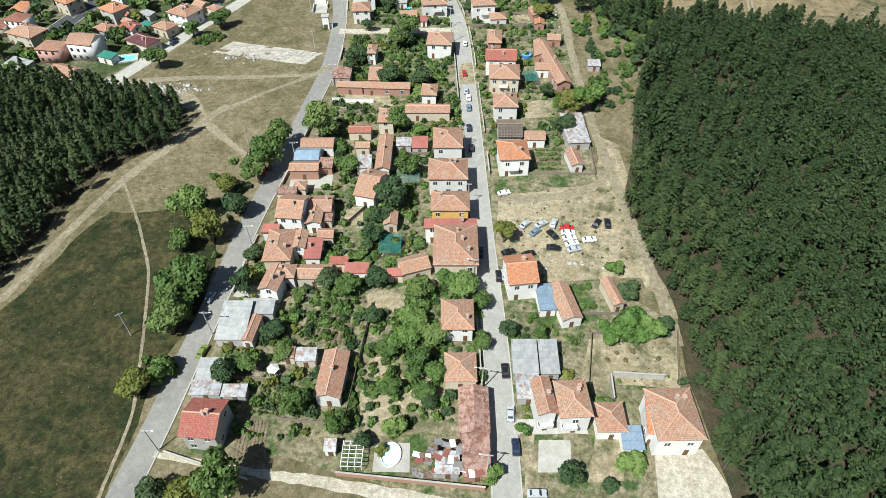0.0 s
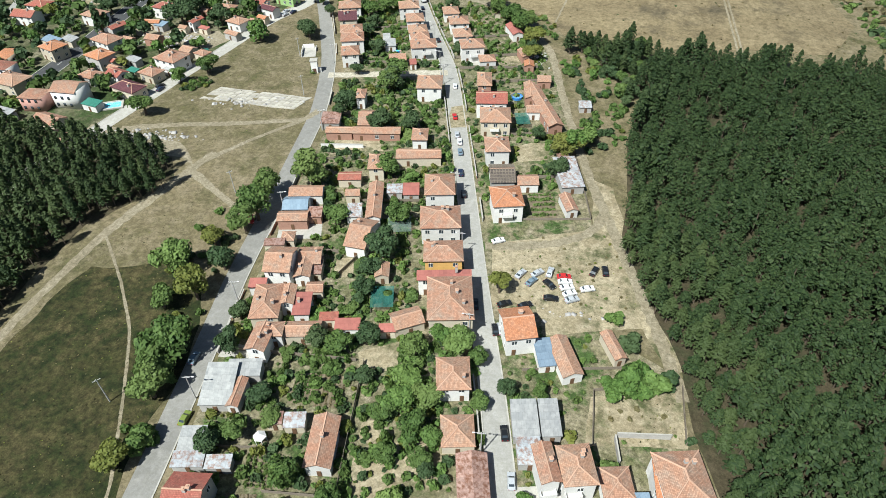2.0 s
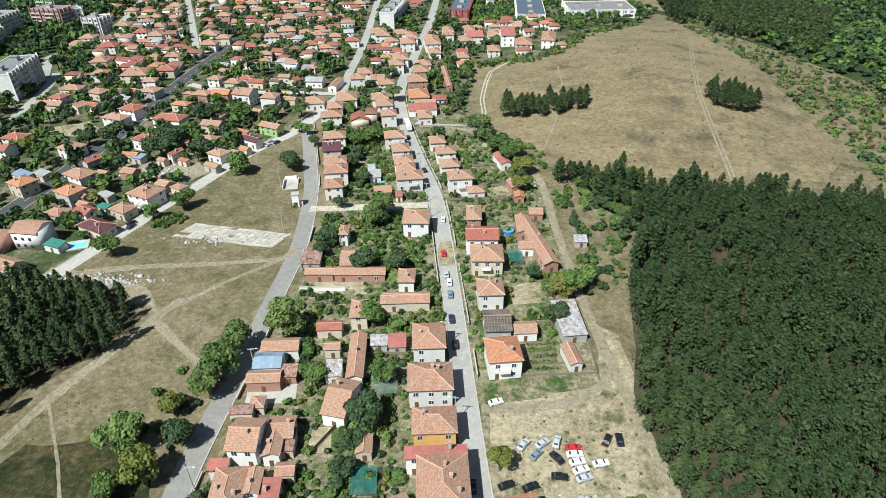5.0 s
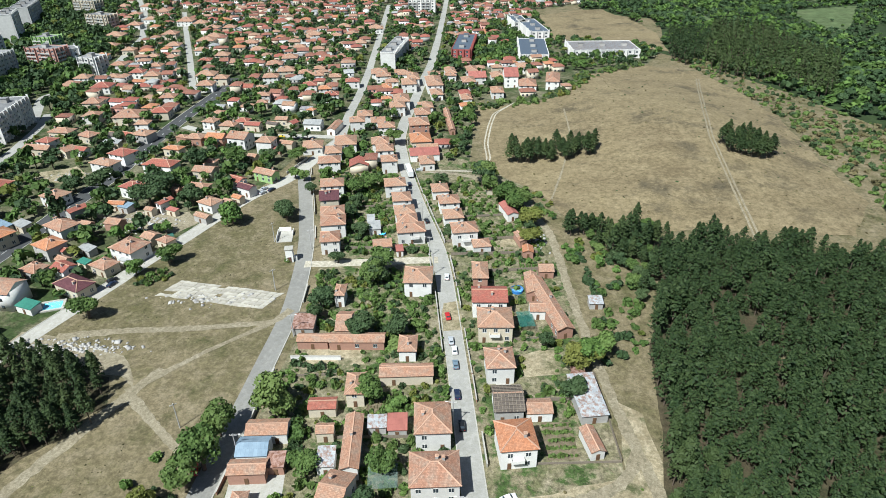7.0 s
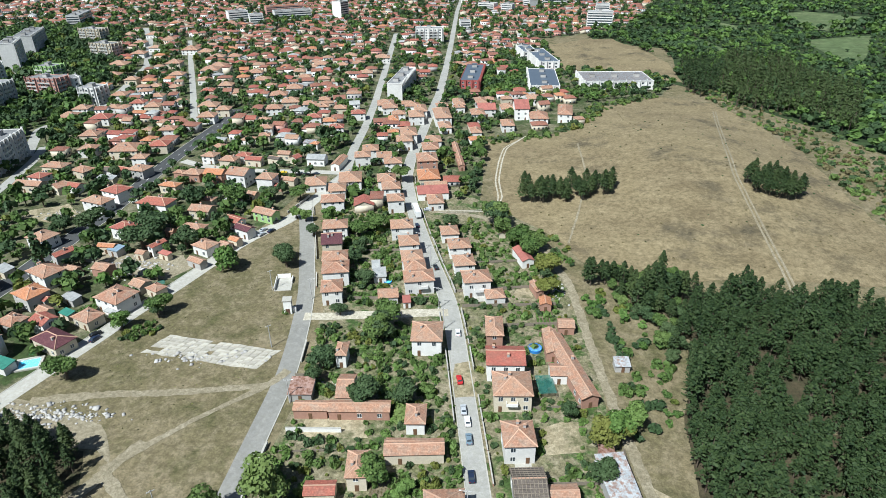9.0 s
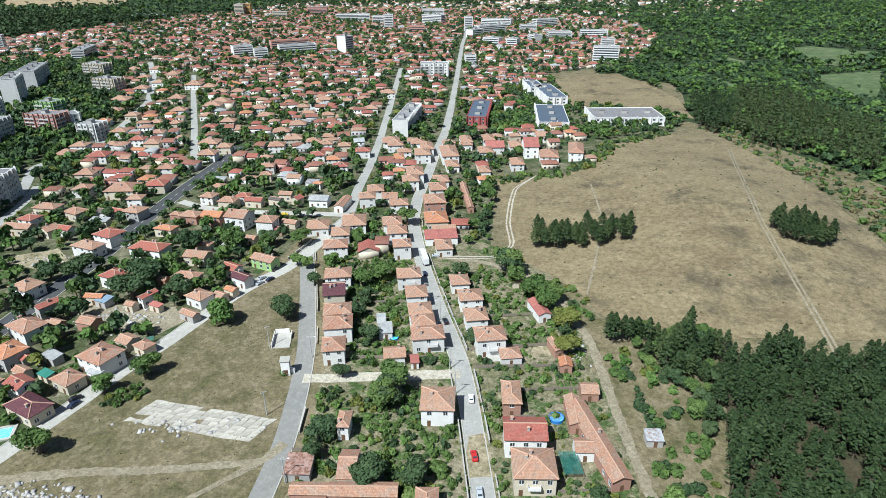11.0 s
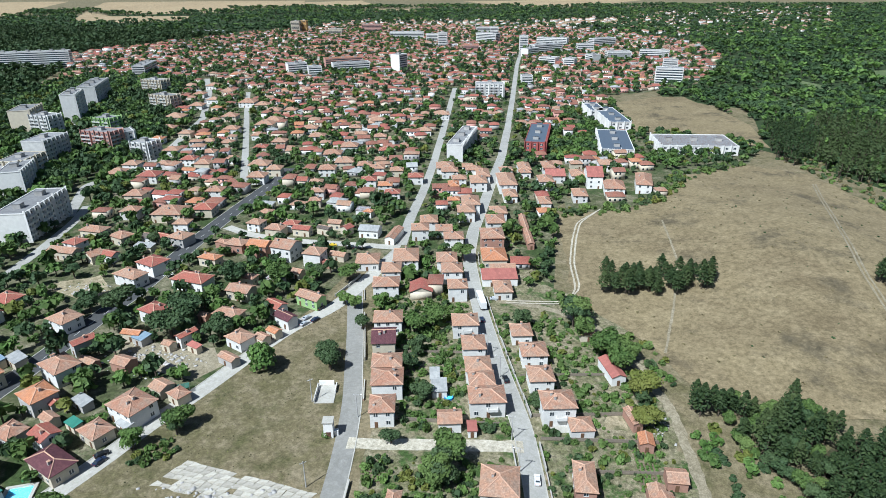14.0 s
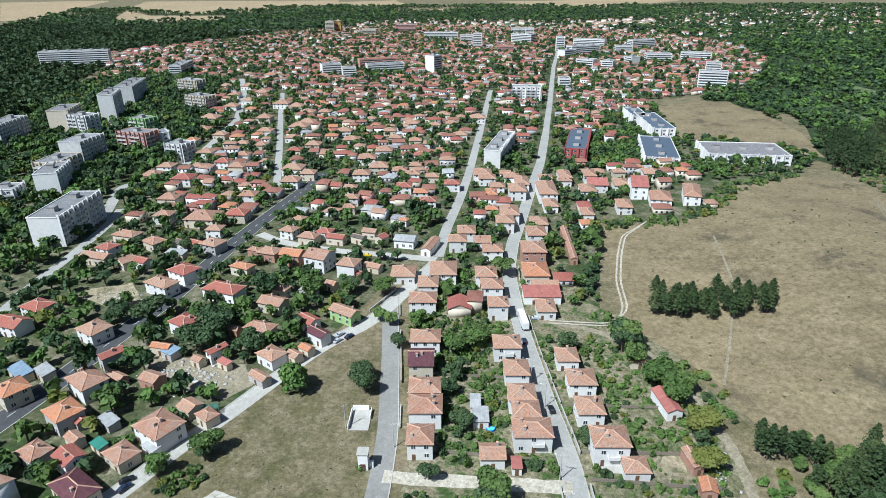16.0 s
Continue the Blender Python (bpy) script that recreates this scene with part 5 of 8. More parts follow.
house(-83.9, 360.7, 11.0, 11.3, 8.6, 4.0, "hip", "clay_tiles", "white_plaster")
house(-70.2, 335.9, 11.3, 9.5, 8.7, 5.4, "hip", "clay_tiles", "white_plaster")
house(-71.0, 351.1, 8.9, 10.5, 8.7, 4.8, "hip", "clay_tiles", "white_plaster")
house(-53.7, 401.4, 8.8, 9.2, 8.4, 4.0, "gable", "clay_tiles", "white_plaster")
house(-56.1, 472.7, 7.0, 11.5, 8.2, 4.6, "hip", "orange_tiles", "white_plaster")
house(-28.5, 386.4, 11.4, 13.6, 8.1, 8.2, "hip", "clay_tiles", "bare_brick")
house(-26.8, 370.5, 11.6, 14.3, 8.2, 4.4, "hip", "orange_tiles", "cream_plaster")
house(-23.6, 350.7, 15.4, 8.9, 8.3, 3.6, "shed", "red_sheets", "white_plaster")
house(-22.6, 359.6, 11.8, 5.3, 8.2, 3.6, "gable", "clay_tiles", "white_plaster")
house(-11.9, 406.5, 3.6, 40.6, 7.1, 3.2, "gable_y", "clay_tiles", "bare_brick")
house(30.2, 492.4, 10.2, 19.9, 1.7, 8.0, "gable", "red_sheets", "white_plaster")
house(6.4, 499.3, 12.9, 13.9, 6.3, 5.0, "gable", "red_sheets", "white_plaster")
# west quarter and the near town, along the pale street and the boulevard
house(-130.2, 249.1, 11.9, 10.1, -24.0, 5.6, "hip", "clay_tiles", "white_plaster", 2)
house(-162.3, 250.5, 10.2, 8.7, -28.0, 5.5, "hip", "orange_tiles", "grey_plaster")
house(-156.7, 249.9, 3.3, 3.9, -28.0, 3.0, "gable", "red_tiles", "grey_plaster", 0)
house(-166.0, 265.6, 12.0, 9.0, -28.0, 5.6, "hip", "clay_tiles", "white_plaster", 2)
house(-168.7, 280.9, 4.9, 8.4, -32.0, 5.0, "gable_y", "red_tiles", "grey_plaster")
house(-160.2, 271.5, 7.6, 3.8, -20.0, 3.2, "gable", "clay_tiles", "bare_brick", 0)
house(-147.9, 272.3, 7.2, 5.8, -15.0, 3.5, "gable", "clay_tiles", "bare_brick", 0)
house(-128.0, 261.1, 6.4, 5.8, -25.0, 3.2, "gable", "clay_tiles", "cream_plaster", 0)
house(-120.5, 258.0, 6.3, 5.0, -30.0, 3.2, "hip", "clay_tiles", "cream_plaster", 0)
house(-148.8, 251.6, 7.2, 4.0, -28.0, 2.8, "shed", "fibre_cement", "grey_plaster", 0)
house(-144.8, 241.9, 5.3, 3.2, -26.0, 2.6, "shed", "green_sheets", "cream_plaster", 0)
house(-135.2, 238.6, 8.8, 7.0, -26.0, 3.8, "hip", "clay_tiles", "cream_plaster")
house(-129.3, 243.0, 5.6, 3.1, -26.0, 2.8, "shed", "fibre_cement", "white_plaster", 0)
house(-147.1, 233.8, 7.7, 6.2, -26.0, 5.4, "gable", "red_tiles", "white_plaster")
house(-139.0, 225.3, 13.0, 7.8, -26.0, 4.0, "hip", "maroon_tiles", "cream_plaster")
house(-159.6, 235.4, 8.5, 6.8, -20.0, 3.8, "hip", "clay_tiles", "grey_plaster")
house(-153.0, 242.7, 5.7, 4.0, -26.0, 3.2, "gable", "clay_tiles", "cream_plaster", 0)
house(-186.6, 257.8, 9.6, 8.6, -28.0, 5.6, "hip", "orange_tiles", "cream_plaster")
house(-194.7, 269.4, 10.2, 5.1, -28.0, 3.0, "shed", "blue_sheets", "cream_plaster", 0)
house(-186.6, 270.7, 7.8, 4.7, -28.0, 3.0, "shed", "fibre_cement", "cream_plaster", 0)
house(-220.8, 308.0, 11.0, 8.8, -15.0, 4.6, "hip", "red_tiles", "white_plaster")
house(-220.2, 294.8, 12.1, 8.5, -10.0, 4.6, "gable", "red_tiles", "white_plaster")
house(-186.0, 295.3, 10.6, 9.0, -22.0, 5.0, "hip", "clay_tiles", "white_plaster")
house(-155.3, 304.7, 9.5, 8.1, -22.0, 5.4, "hip", "red_tiles", "white_plaster")
house(-155.7, 290.1, 7.8, 3.9, -5.0, 3.4, "gable", "orange_tiles", "cream_plaster", 0)
house(-151.2, 288.3, 5.8, 4.7, -22.0, 3.0, "shed", "blue_sheets", "grey_plaster", 0)
house(-134.4, 289.7, 3.8, 7.7, -28.0, 4.6, "gable_y", "red_tiles", "white_plaster")
house(-129.2, 285.0, 5.6, 2.8, -25.0, 2.8, "shed", "red_sheets", "cream_plaster", 0)
house(-138.9, 285.1, 4.5, 3.6, -20.0, 3.0, "gable", "clay_tiles", "cream_plaster", 0)
house(-114.4, 290.6, 9.1, 7.3, -28.0, 4.2, "hip", "clay_tiles", "white_plaster")
house(-113.7, 279.1, 7.9, 4.0, -28.0, 3.0, "gable", "clay_tiles", "grey_plaster", 0)
house(-153.9, 332.3, 16.5, 9.1, -12.0, 5.0, "hip", "red_tiles", "white_plaster", 2)
house(-179.5, 345.5, 11.7, 9.9, -22.0, 5.5, "hip", "red_tiles", "white_plaster")
house(-182.4, 332.8, 13.6, 8.1, -20.0, 5.2, "hip", "clay_tiles", "white_plaster")
house(-207.1, 354.7, 9.7, 5.8, -15.0, 3.8, "gable", "red_tiles", "white_plaster", 0)
house(-213.6, 353.2, 7.7, 6.9, -30.0, 4.0, "gable_y", "clay_tiles", "cream_plaster")
house(-230.3, 355.4, 15.1, 6.8, -8.0, 4.2, "gable", "clay_tiles", "cream_plaster")
house(-229.6, 363.0, 9.0, 8.1, -15.0, 5.6, "hip", "red_tiles", "white_plaster")
house(-232.2, 381.4, 13.5, 8.1, -8.0, 4.4, "hip", "clay_tiles", "cream_plaster")
house(-213.5, 375.3, 10.4, 8.3, -25.0, 4.4, "hip", "clay_tiles", "cream_plaster")
house(-199.0, 376.2, 7.6, 6.1, -15.0, 4.0, "gable", "burnt_tiles", "white_plaster", 0)
house(-191.9, 376.6, 7.6, 6.1, -20.0, 4.0, "gable", "red_tiles", "cream_plaster", 0)
house(-182.9, 376.7, 10.8, 9.2, -15.0, 4.8, "hip", "clay_tiles", "grey_plaster")
house(-196.6, 366.7, 10.0, 5.0, -5.0, 3.0, "shed", "fibre_cement", "cream_plaster", 0)
house(-156.8, 354.8, 10.4, 6.2, -15.0, 4.4, "hip", "orange_tiles", "cream_plaster")
house(-151.4, 372.1, 10.4, 8.3, -10.0, 4.4, "hip", "clay_tiles", "bare_brick")
house(-160.6, 375.0, 5.8, 4.7, -10.0, 3.4, "hip", "clay_tiles", "bare_brick", 0)
house(-138.2, 368.4, 10.7, 8.6, -8.0, 6.0, "gable", "orange_tiles", "bare_brick")
house(-124.4, 366.3, 11.5, 11.0, -14.0, 7.0, "gable", "clay_tiles", "white_plaster")
house(-108.8, 360.9, 9.3, 8.8, -8.0, 6.6, "hip", "clay_tiles", "white_plaster")
house(-99.4, 366.5, 8.4, 5.1, -15.0, 3.0, "gable", "clay_tiles", "cream_plaster", 0)
house(-102.3, 358.2, 4.8, 3.9, -20.0, 2.8, "gable", "red_tiles", "bare_brick", 0)
house(-112.2, 346.4, 5.2, 4.6, -15.0, 3.2, "gable", "clay_tiles", "cream_plaster", 0)
house(-129.3, 325.8, 11.0, 7.7, -12.0, 4.4, "gable", "clay_tiles", "cream_plaster")
house(-131.1, 337.7, 7.4, 5.2, -12.0, 4.0, "hip", "clay_tiles", "cream_plaster", 0)
house(-119.6, 339.6, 8.3, 4.1, -20.0, 2.8, "shed", "tin_sheets", "grey_plaster", 0)
house(-126.0, 306.7, 11.4, 6.9, -12.0, 4.2, "hip", "clay_tiles", "cream_plaster")
house(-135.7, 305.6, 4.1, 3.7, -12.0, 3.0, "gable", "clay_tiles", "bare_brick", 0)
house(-110.3, 314.6, 8.7, 6.1, -30.0, 4.2, "gable", "red_tiles", "white_plaster", 0)
house(-103.2, 306.2, 9.2, 5.5, -30.0, 4.2, "gable", "maroon_tiles", "white_plaster")
house(-98.4, 322.5, 11.9, 6.5, -25.0, 4.5, "gable", "clay_tiles", "green_plaster")
house(-107.1, 292.6, 5.3, 4.3, -28.0, 3.2, "gable", "clay_tiles", "cream_plaster", 0)
house(-104.4, 297.3, 5.4, 3.8, -28.0, 3.2, "gable", "orange_tiles", "cream_plaster", 0)
house(-152.6, 398.9, 8.5, 7.6, -12.0, 4.6, "hip", "clay_tiles", "white_plaster")
house(-139.5, 392.4, 9.9, 7.9, -10.0, 4.6, "hip", "clay_tiles", "cream_plaster")
house(-133.7, 399.3, 8.4, 6.7, -8.0, 4.6, "hip", "red_tiles", "white_plaster")
house(-126.1, 394.4, 9.9, 5.9, -8.0, 4.0, "gable", "red_tiles", "cream_plaster", 0)
house(-111.4, 404.1, 7.8, 5.5, -8.0, 4.0, "gable", "clay_tiles", "cream_plaster", 0)
house(-103.8, 398.1, 6.0, 5.4, -30.0, 3.8, "gable_y", "red_tiles", "cream_plaster", 0)
house(-115.2, 396.9, 7.7, 4.6, -20.0, 3.6, "gable", "burnt_tiles", "cream_plaster", 0)
house(-91.1, 396.9, 10.8, 8.7, -4.0, 4.2, "gable", "fibre_cement", "white_plaster", 0)
house(-78.0, 393.6, 5.3, 16.0, -8.0, 3.4, "gable_y", "clay_tiles", "white_plaster", 0)
house(-153.5, 414.8, 7.1, 6.4, -5.0, 4.4, "hip", "clay_tiles", "cream_plaster", 0)
house(-101.9, 425.9, 7.7, 5.4, -5.0, 3.4, "shed", "tin_sheets", "white_plaster", 0)
house(-98.1, 423.3, 5.3, 4.8, -15.0, 3.6, "hip", "orange_tiles", "white_plaster", 0)
house(-283.3, 656.1, 14.3, 12.9, 4.0, 5.0, "hip", "clay_tiles", "cream_plaster")
house(-259.5, 606.2, 13.1, 11.8, 4.0, 5.0, "hip", "clay_tiles", "white_plaster")
house(-237.5, 626.4, 16.3, 14.7, 4.0, 5.0, "hip", "clay_tiles", "white_plaster")
house(-228.7, 589.4, 10.8, 9.7, 4.0, 4.2, "hip", "clay_tiles", "white_plaster")
house(-211.6, 552.0, 10.8, 9.7, 4.0, 4.2, "hip", "red_tiles", "cream_plaster")
house(-243.8, 563.2, 10.3, 9.3, 4.0, 4.2, "hip", "clay_tiles", "cream_plaster")
house(-193.2, 504.7, 14.2, 12.8, 4.0, 5.0, "hip", "clay_tiles", "white_plaster")
house(-178.9, 494.7, 10.2, 9.2, 4.0, 5.0, "hip", "clay_tiles", "cream_plaster")
house(-220.3, 519.4, 8.6, 7.7, 4.0, 4.2, "hip", "clay_tiles", "white_plaster")
house(-244.7, 534.5, 10.6, 9.5, 4.0, 4.2, "hip", "clay_tiles", "white_plaster")
house(-184.1, 477.7, 11.9, 10.7, 4.0, 5.0, "hip", "clay_tiles", "white_plaster")
house(-202.5, 567.3, 11.9, 10.7, 4.0, 5.0, "hip", "clay_tiles", "cream_plaster")
house(-193.0, 614.9, 12.9, 11.6, 8.0, 5.0, "hip", "clay_tiles", "white_plaster")
house(-178.4, 587.0, 13.1, 11.8, 8.0, 5.0, "hip", "clay_tiles", "white_plaster")
house(-144.1, 558.1, 13.1, 11.8, 8.0, 5.0, "hip", "clay_tiles", "white_plaster")
house(-150.9, 536.6, 13.3, 12.0, 8.0, 5.0, "hip", "clay_tiles", "white_plaster")
house(-136.5, 516.8, 13.5, 12.1, 8.0, 5.0, "hip", "clay_tiles", "cream_plaster")
house(-120.9, 509.4, 10.2, 9.2, 8.0, 5.0, "hip", "clay_tiles", "white_plaster")
house(-143.7, 498.4, 11.5, 10.4, 8.0, 5.0, "hip", "clay_tiles", "white_plaster")
house(-142.9, 471.0, 8.8, 7.9, 8.0, 4.2, "hip", "clay_tiles", "white_plaster")
house(-135.9, 451.3, 9.0, 8.1, 8.0, 5.0, "hip", "clay_tiles", "white_plaster")
house(-132.9, 437.3, 7.4, 6.7, 8.0, 4.2, "hip", "clay_tiles", "cream_plaster")
house(-236.0, 642.7, 14.8, 13.3, 4.0, 5.0, "hip", "clay_tiles", "white_plaster")
house(-237.9, 692.1, 12.8, 11.5, 4.0, 4.2, "hip", "clay_tiles", "white_plaster")
house(-254.2, 690.0, 13.9, 12.5, 4.0, 4.2, "hip", "clay_tiles", "white_plaster")
house(-145.8, 600.4, 10.6, 9.6, 8.0, 4.2, "hip", "clay_tiles", "white_plaster")
house(-156.2, 623.2, 11.1, 10.0, 8.0, 4.2, "hip", "clay_tiles", "cream_plaster")
house(-142.6, 650.0, 13.5, 12.1, 8.0, 5.0, "hip", "clay_tiles", "white_plaster")
house(-149.3, 641.5, 11.4, 10.3, 8.0, 4.2, "hip", "clay_tiles", "white_plaster")
house(-128.0, 593.3, 10.4, 9.4, 8.0, 4.2, "hip", "clay_tiles", "cream_plaster")
house(-115.3, 585.9, 10.2, 9.2, 8.0, 4.2, "hip", "clay_tiles", "white_plaster")
house(-104.4, 587.3, 7.7, 6.9, 8.0, 4.2, "hip", "clay_tiles", "white_plaster")
house(-115.1, 552.2, 10.4, 9.3, 8.0, 4.2, "hip", "red_tiles", "white_plaster")
house(-113.6, 525.5, 9.1, 8.2, 8.0, 4.2, "hip", "clay_tiles", "cream_plaster")
house(-110.7, 503.0, 10.0, 9.0, 8.0, 5.0, "hip", "clay_tiles", "white_plaster")
house(-97.2, 501.2, 9.2, 8.3, 8.0, 4.2, "hip", "clay_tiles", "cream_plaster")
house(-81.9, 486.3, 10.2, 9.2, 8.0, 5.0, "hip", "red_tiles", "white_plaster")
house(-90.5, 452.8, 9.5, 8.5, 8.0, 5.0, "hip", "red_tiles", "white_plaster")
house(-97.8, 467.2, 9.2, 8.3, 8.0, 5.0, "hip", "orange_tiles", "white_plaster")
house(-110.3, 476.5, 10.1, 9.1, 8.0, 5.0, "hip", "red_tiles", "white_plaster")
house(-122.4, 649.5, 10.5, 9.5, 8.0, 4.2, "hip", "clay_tiles", "white_plaster")
house(-108.8, 658.1, 11.6, 10.4, 8.0, 4.2, "hip", "clay_tiles", "white_plaster")
house(-95.4, 616.9, 11.6, 10.5, 8.0, 4.2, "hip", "clay_tiles", "white_plaster")
house(-89.0, 680.8, 14.9, 13.4, 8.0, 5.0, "hip", "clay_tiles", "white_plaster")
house(-122.3, 693.2, 13.3, 12.0, 8.0, 4.2, "hip", "clay_tiles", "white_plaster")
house(-198.2, 447.5, 10.5, 9.5, 4.0, 5.0, "hip", "clay_tiles", "white_plaster")
house(-190.9, 393.8, 8.5, 7.7, 4.0, 5.0, "hip", "clay_tiles", "white_plaster")
house(-262.2, 502.1, 9.2, 8.3, 4.0, 4.2, "hip", "clay_tiles", "white_plaster")
house(-274.2, 535.5, 12.4, 11.1, 4.0, 5.0, "hip", "clay_tiles", "white_plaster")
house(-248.7, 512.6, 10.9, 9.8, 4.0, 5.0, "hip", "red_tiles", "white_plaster")
house(-242.4, 435.9, 11.8, 10.6, 4.0, 5.0, "hip", "clay_tiles", "cream_plaster")
house(-229.1, 409.1, 10.3, 9.3, 4.0, 5.0, "hip", "clay_tiles", "white_plaster")
house(-206.2, 409.8, 16.8, 15.1, 4.0, 5.0, "hip", "clay_tiles", "cream_plaster")
house(-190.3, 417.4, 12.1, 10.9, 4.0, 5.0, "hip", "red_tiles", "cream_plaster")
house(-279.8, 476.7, 13.2, 11.9, 4.0, 5.0, "hip", "clay_tiles", "cream_plaster")
house(-282.0, 496.5, 11.5, 10.3, 4.0, 5.0, "hip", "clay_tiles", "white_plaster")
house(-255.8, 473.7, 13.7, 12.3, 4.0, 5.0, "hip", "red_tiles", "white_plaster")
house(-333.6, 649.7, 17.5, 15.8, 4.0, 5.0, "hip", "clay_tiles", "cream_plaster")
house(-317.5, 608.6, 12.5, 11.2, 4.0, 4.2, "hip", "clay_tiles", "cream_plaster")
house(-292.5, 590.9, 11.1, 9.9, 4.0, 4.2, "hip", "clay_tiles", "cream_plaster")
house(-233.4, 503.3, 11.4, 10.2, 4.0, 5.0, "hip", "clay_tiles", "cream_plaster")
house(-260.4, 566.4, 10.4, 9.4, 4.0, 4.2, "hip", "clay_tiles", "white_plaster")
house(-305.5, 569.6, 10.7, 9.6, 4.0, 4.2, "hip", "orange_tiles", "white_plaster")
house(-339.2, 739.6, 13.0, 11.7, 4.0, 4.2, "hip", "clay_tiles", "white_plaster")
house(-370.7, 770.3, 13.6, 12.3, 4.0, 4.2, "hip", "clay_tiles", "white_plaster")
house(-342.2, 707.8, 14.7, 13.2, 4.0, 4.2, "hip", "clay_tiles", "white_plaster")
house(-409.0, 824.3, 14.8, 13.3, 4.0, 4.2, "hip", "clay_tiles", "white_plaster")
house(-381.5, 827.4, 16.0, 14.4, 4.0, 4.2, "hip", "clay_tiles", "white_plaster")
house(-347.1, 791.6, 15.2, 13.7, 4.0, 4.2, "hip", "clay_tiles", "cream_plaster")
house(-393.8, 919.6, 16.4, 14.8, 4.0, 4.2, "hip", "clay_tiles", "cream_plaster")
house(-294.8, 724.6, 17.1, 15.4, 4.0, 5.0, "hip", "clay_tiles", "white_plaster")
house(-276.1, 716.0, 14.5, 13.1, 4.0, 4.2, "hip", "clay_tiles", "cream_plaster")
house(-61.6, 501.1, 11.2, 10.1, 8.0, 5.0, "hip", "clay_tiles", "white_plaster")
house(-46.5, 505.7, 10.5, 9.5, 8.0, 5.0, "hip", "clay_tiles", "white_plaster")
house(-53.7, 484.5, 9.4, 8.4, 8.0, 5.0, "hip", "clay_tiles", "white_plaster")
house(-53.4, 446.0, 7.3, 6.6, 8.0, 4.2, "hip", "orange_tiles", "cream_plaster")
house(-25.0, 508.9, 9.1, 8.2, 8.0, 4.2, "hip", "clay_tiles", "white_plaster")
house(22.3, 528.2, 8.6, 7.7, 8.0, 4.2, "hip", "clay_tiles", "cream_plaster")
house(-12.6, 504.6, 8.3, 7.4, 8.0, 4.2, "hip", "clay_tiles", "white_plaster")
house(-158.2, 200.3, 11.4, 6.9, -19.0, 3.6, "gable", "clay_tiles", "cream_plaster", 0)
house(-149.9, 189.7, 9.2, 5.5, -19.0, 3.4, "gable", "clay_tiles", "grey_plaster", 0)
house(-148.8, 213.9, 7.4, 4.4, -19.0, 2.8, "shed", "green_sheets", "white_plaster", 0)
house(-180.1, 204.1, 10.6, 7.4, -19.0, 3.0, "shed", "fibre_cement", "grey_plaster", 0)
house(-188.9, 228.1, 14.1, 9.8, -19.0, 5.0, "hip", "clay_tiles", "cream_plaster")

# ---- blocks ----
block(-271.3, 389.1, 15.1, 41.0, 9.9, 5, "white_plaster")
block(-328.3, 447.9, 12.3, 27.8, 23.1, 5, "white_plaster")
block(-341.8, 469.4, 16.0, 24.8, 4.3, 5, "cream_plaster")
block(-355.3, 510.1, 16.0, 26.7, 1.7, 6, "block_concrete")
block(-439.4, 596.7, 16.0, 30.7, 19.8, 7, "cream_plaster")
block(-411.7, 584.5, 19.0, 14.0, -10.5, 6, "white_plaster")
block(-426.8, 641.2, 11.9, 33.3, 23.5, 9, "white_plaster")
block(-467.9, 730.6, 16.0, 60.0, 21.1, 7, "block_concrete")
block(-372.0, 606.1, 18.2, 14.0, -12.6, 4, "green_plaster")
block(-336.6, 547.3, 26.7, 14.0, -10.3, 5, "pink_plaster")
block(-328.2, 556.8, 17.5, 14.0, 43.7, 4, "white_plaster")
block(-290.4, 528.3, 14.4, 14.0, -10.3, 4, "white_plaster")
block(-435.0, 794.1, 28.5, 14.0, -16.2, 5, "cream_plaster")
block(-370.5, 699.7, 26.7, 14.0, -17.6, 5, "cream_plaster")
block(-529.9, 931.0, 16.0, 60.0, 15.2, 5, "block_concrete")
block(-341.6, 425.9, 12.7, 14.0, 21.7, 3, "white_plaster")
block(-59.3, 565.6, 10.5, 58.2, -6.3, 4, "white_plaster")
block(-50.2, 792.5, 30.2, 14.0, 0.9, 5, "white_plaster")
block(-460.1, 554.3, 13.8, 39.2, 10.5, 6, "block_concrete")
block(-735.0, 985.0, 96.0, 15.0, 22.0, 8, "white_plaster", "", True, "roofing_felt", 14)
block(-319.7, 946.4, 26.0, 16.0, 31.8, 5, "white_plaster", "", True, "roofing_felt", 6)
block(-291.1, 935.8, 17.8, 16.0, 23.6, 4, "white_plaster", "", True, "roofing_felt", 5)
block(-278.6, 1033.1, 55.1, 16.0, 26.6, 4, "pink_plaster", "long school with an orange tiled roof", False, "orange_tiles", 8)
block(-253.1, 979.2, 51.1, 16.0, 25.9, 4, "white_plaster", "", True, "roofing_felt", 8)
block(-183.7, 975.8, 15.9, 16.0, 58.2, 8, "white_plaster", "", True, "roofing_felt", 4)
block(-160.2, 1285.6, 16.1, 16.0, 3.6, 9, "white_plaster", "", True, "roofing_felt", 4)
block(-254.9, 1447.2, 70.0, 16.0, 3.5, 5, "white_plaster", "", True, "roofing_felt", 8)
block(-195.1, 1398.7, 23.4, 16.0, 3.7, 5, "white_plaster", "", True, "roofing_felt", 4)
block(-83.1, 1382.5, 44.7, 16.0, -29.7, 6, "white_plaster", "", True, "roofing_felt", 5)
block(-103.5, 1223.9, 25.6, 16.0, 4.7, 4, "pink_plaster", "church-like hall with an orange roof", False, "orange_tiles", 4)
block(160.5, 903.1, 31.3, 16.0, -10.7, 6, "white_plaster", "", True, "roofing_felt", 6)
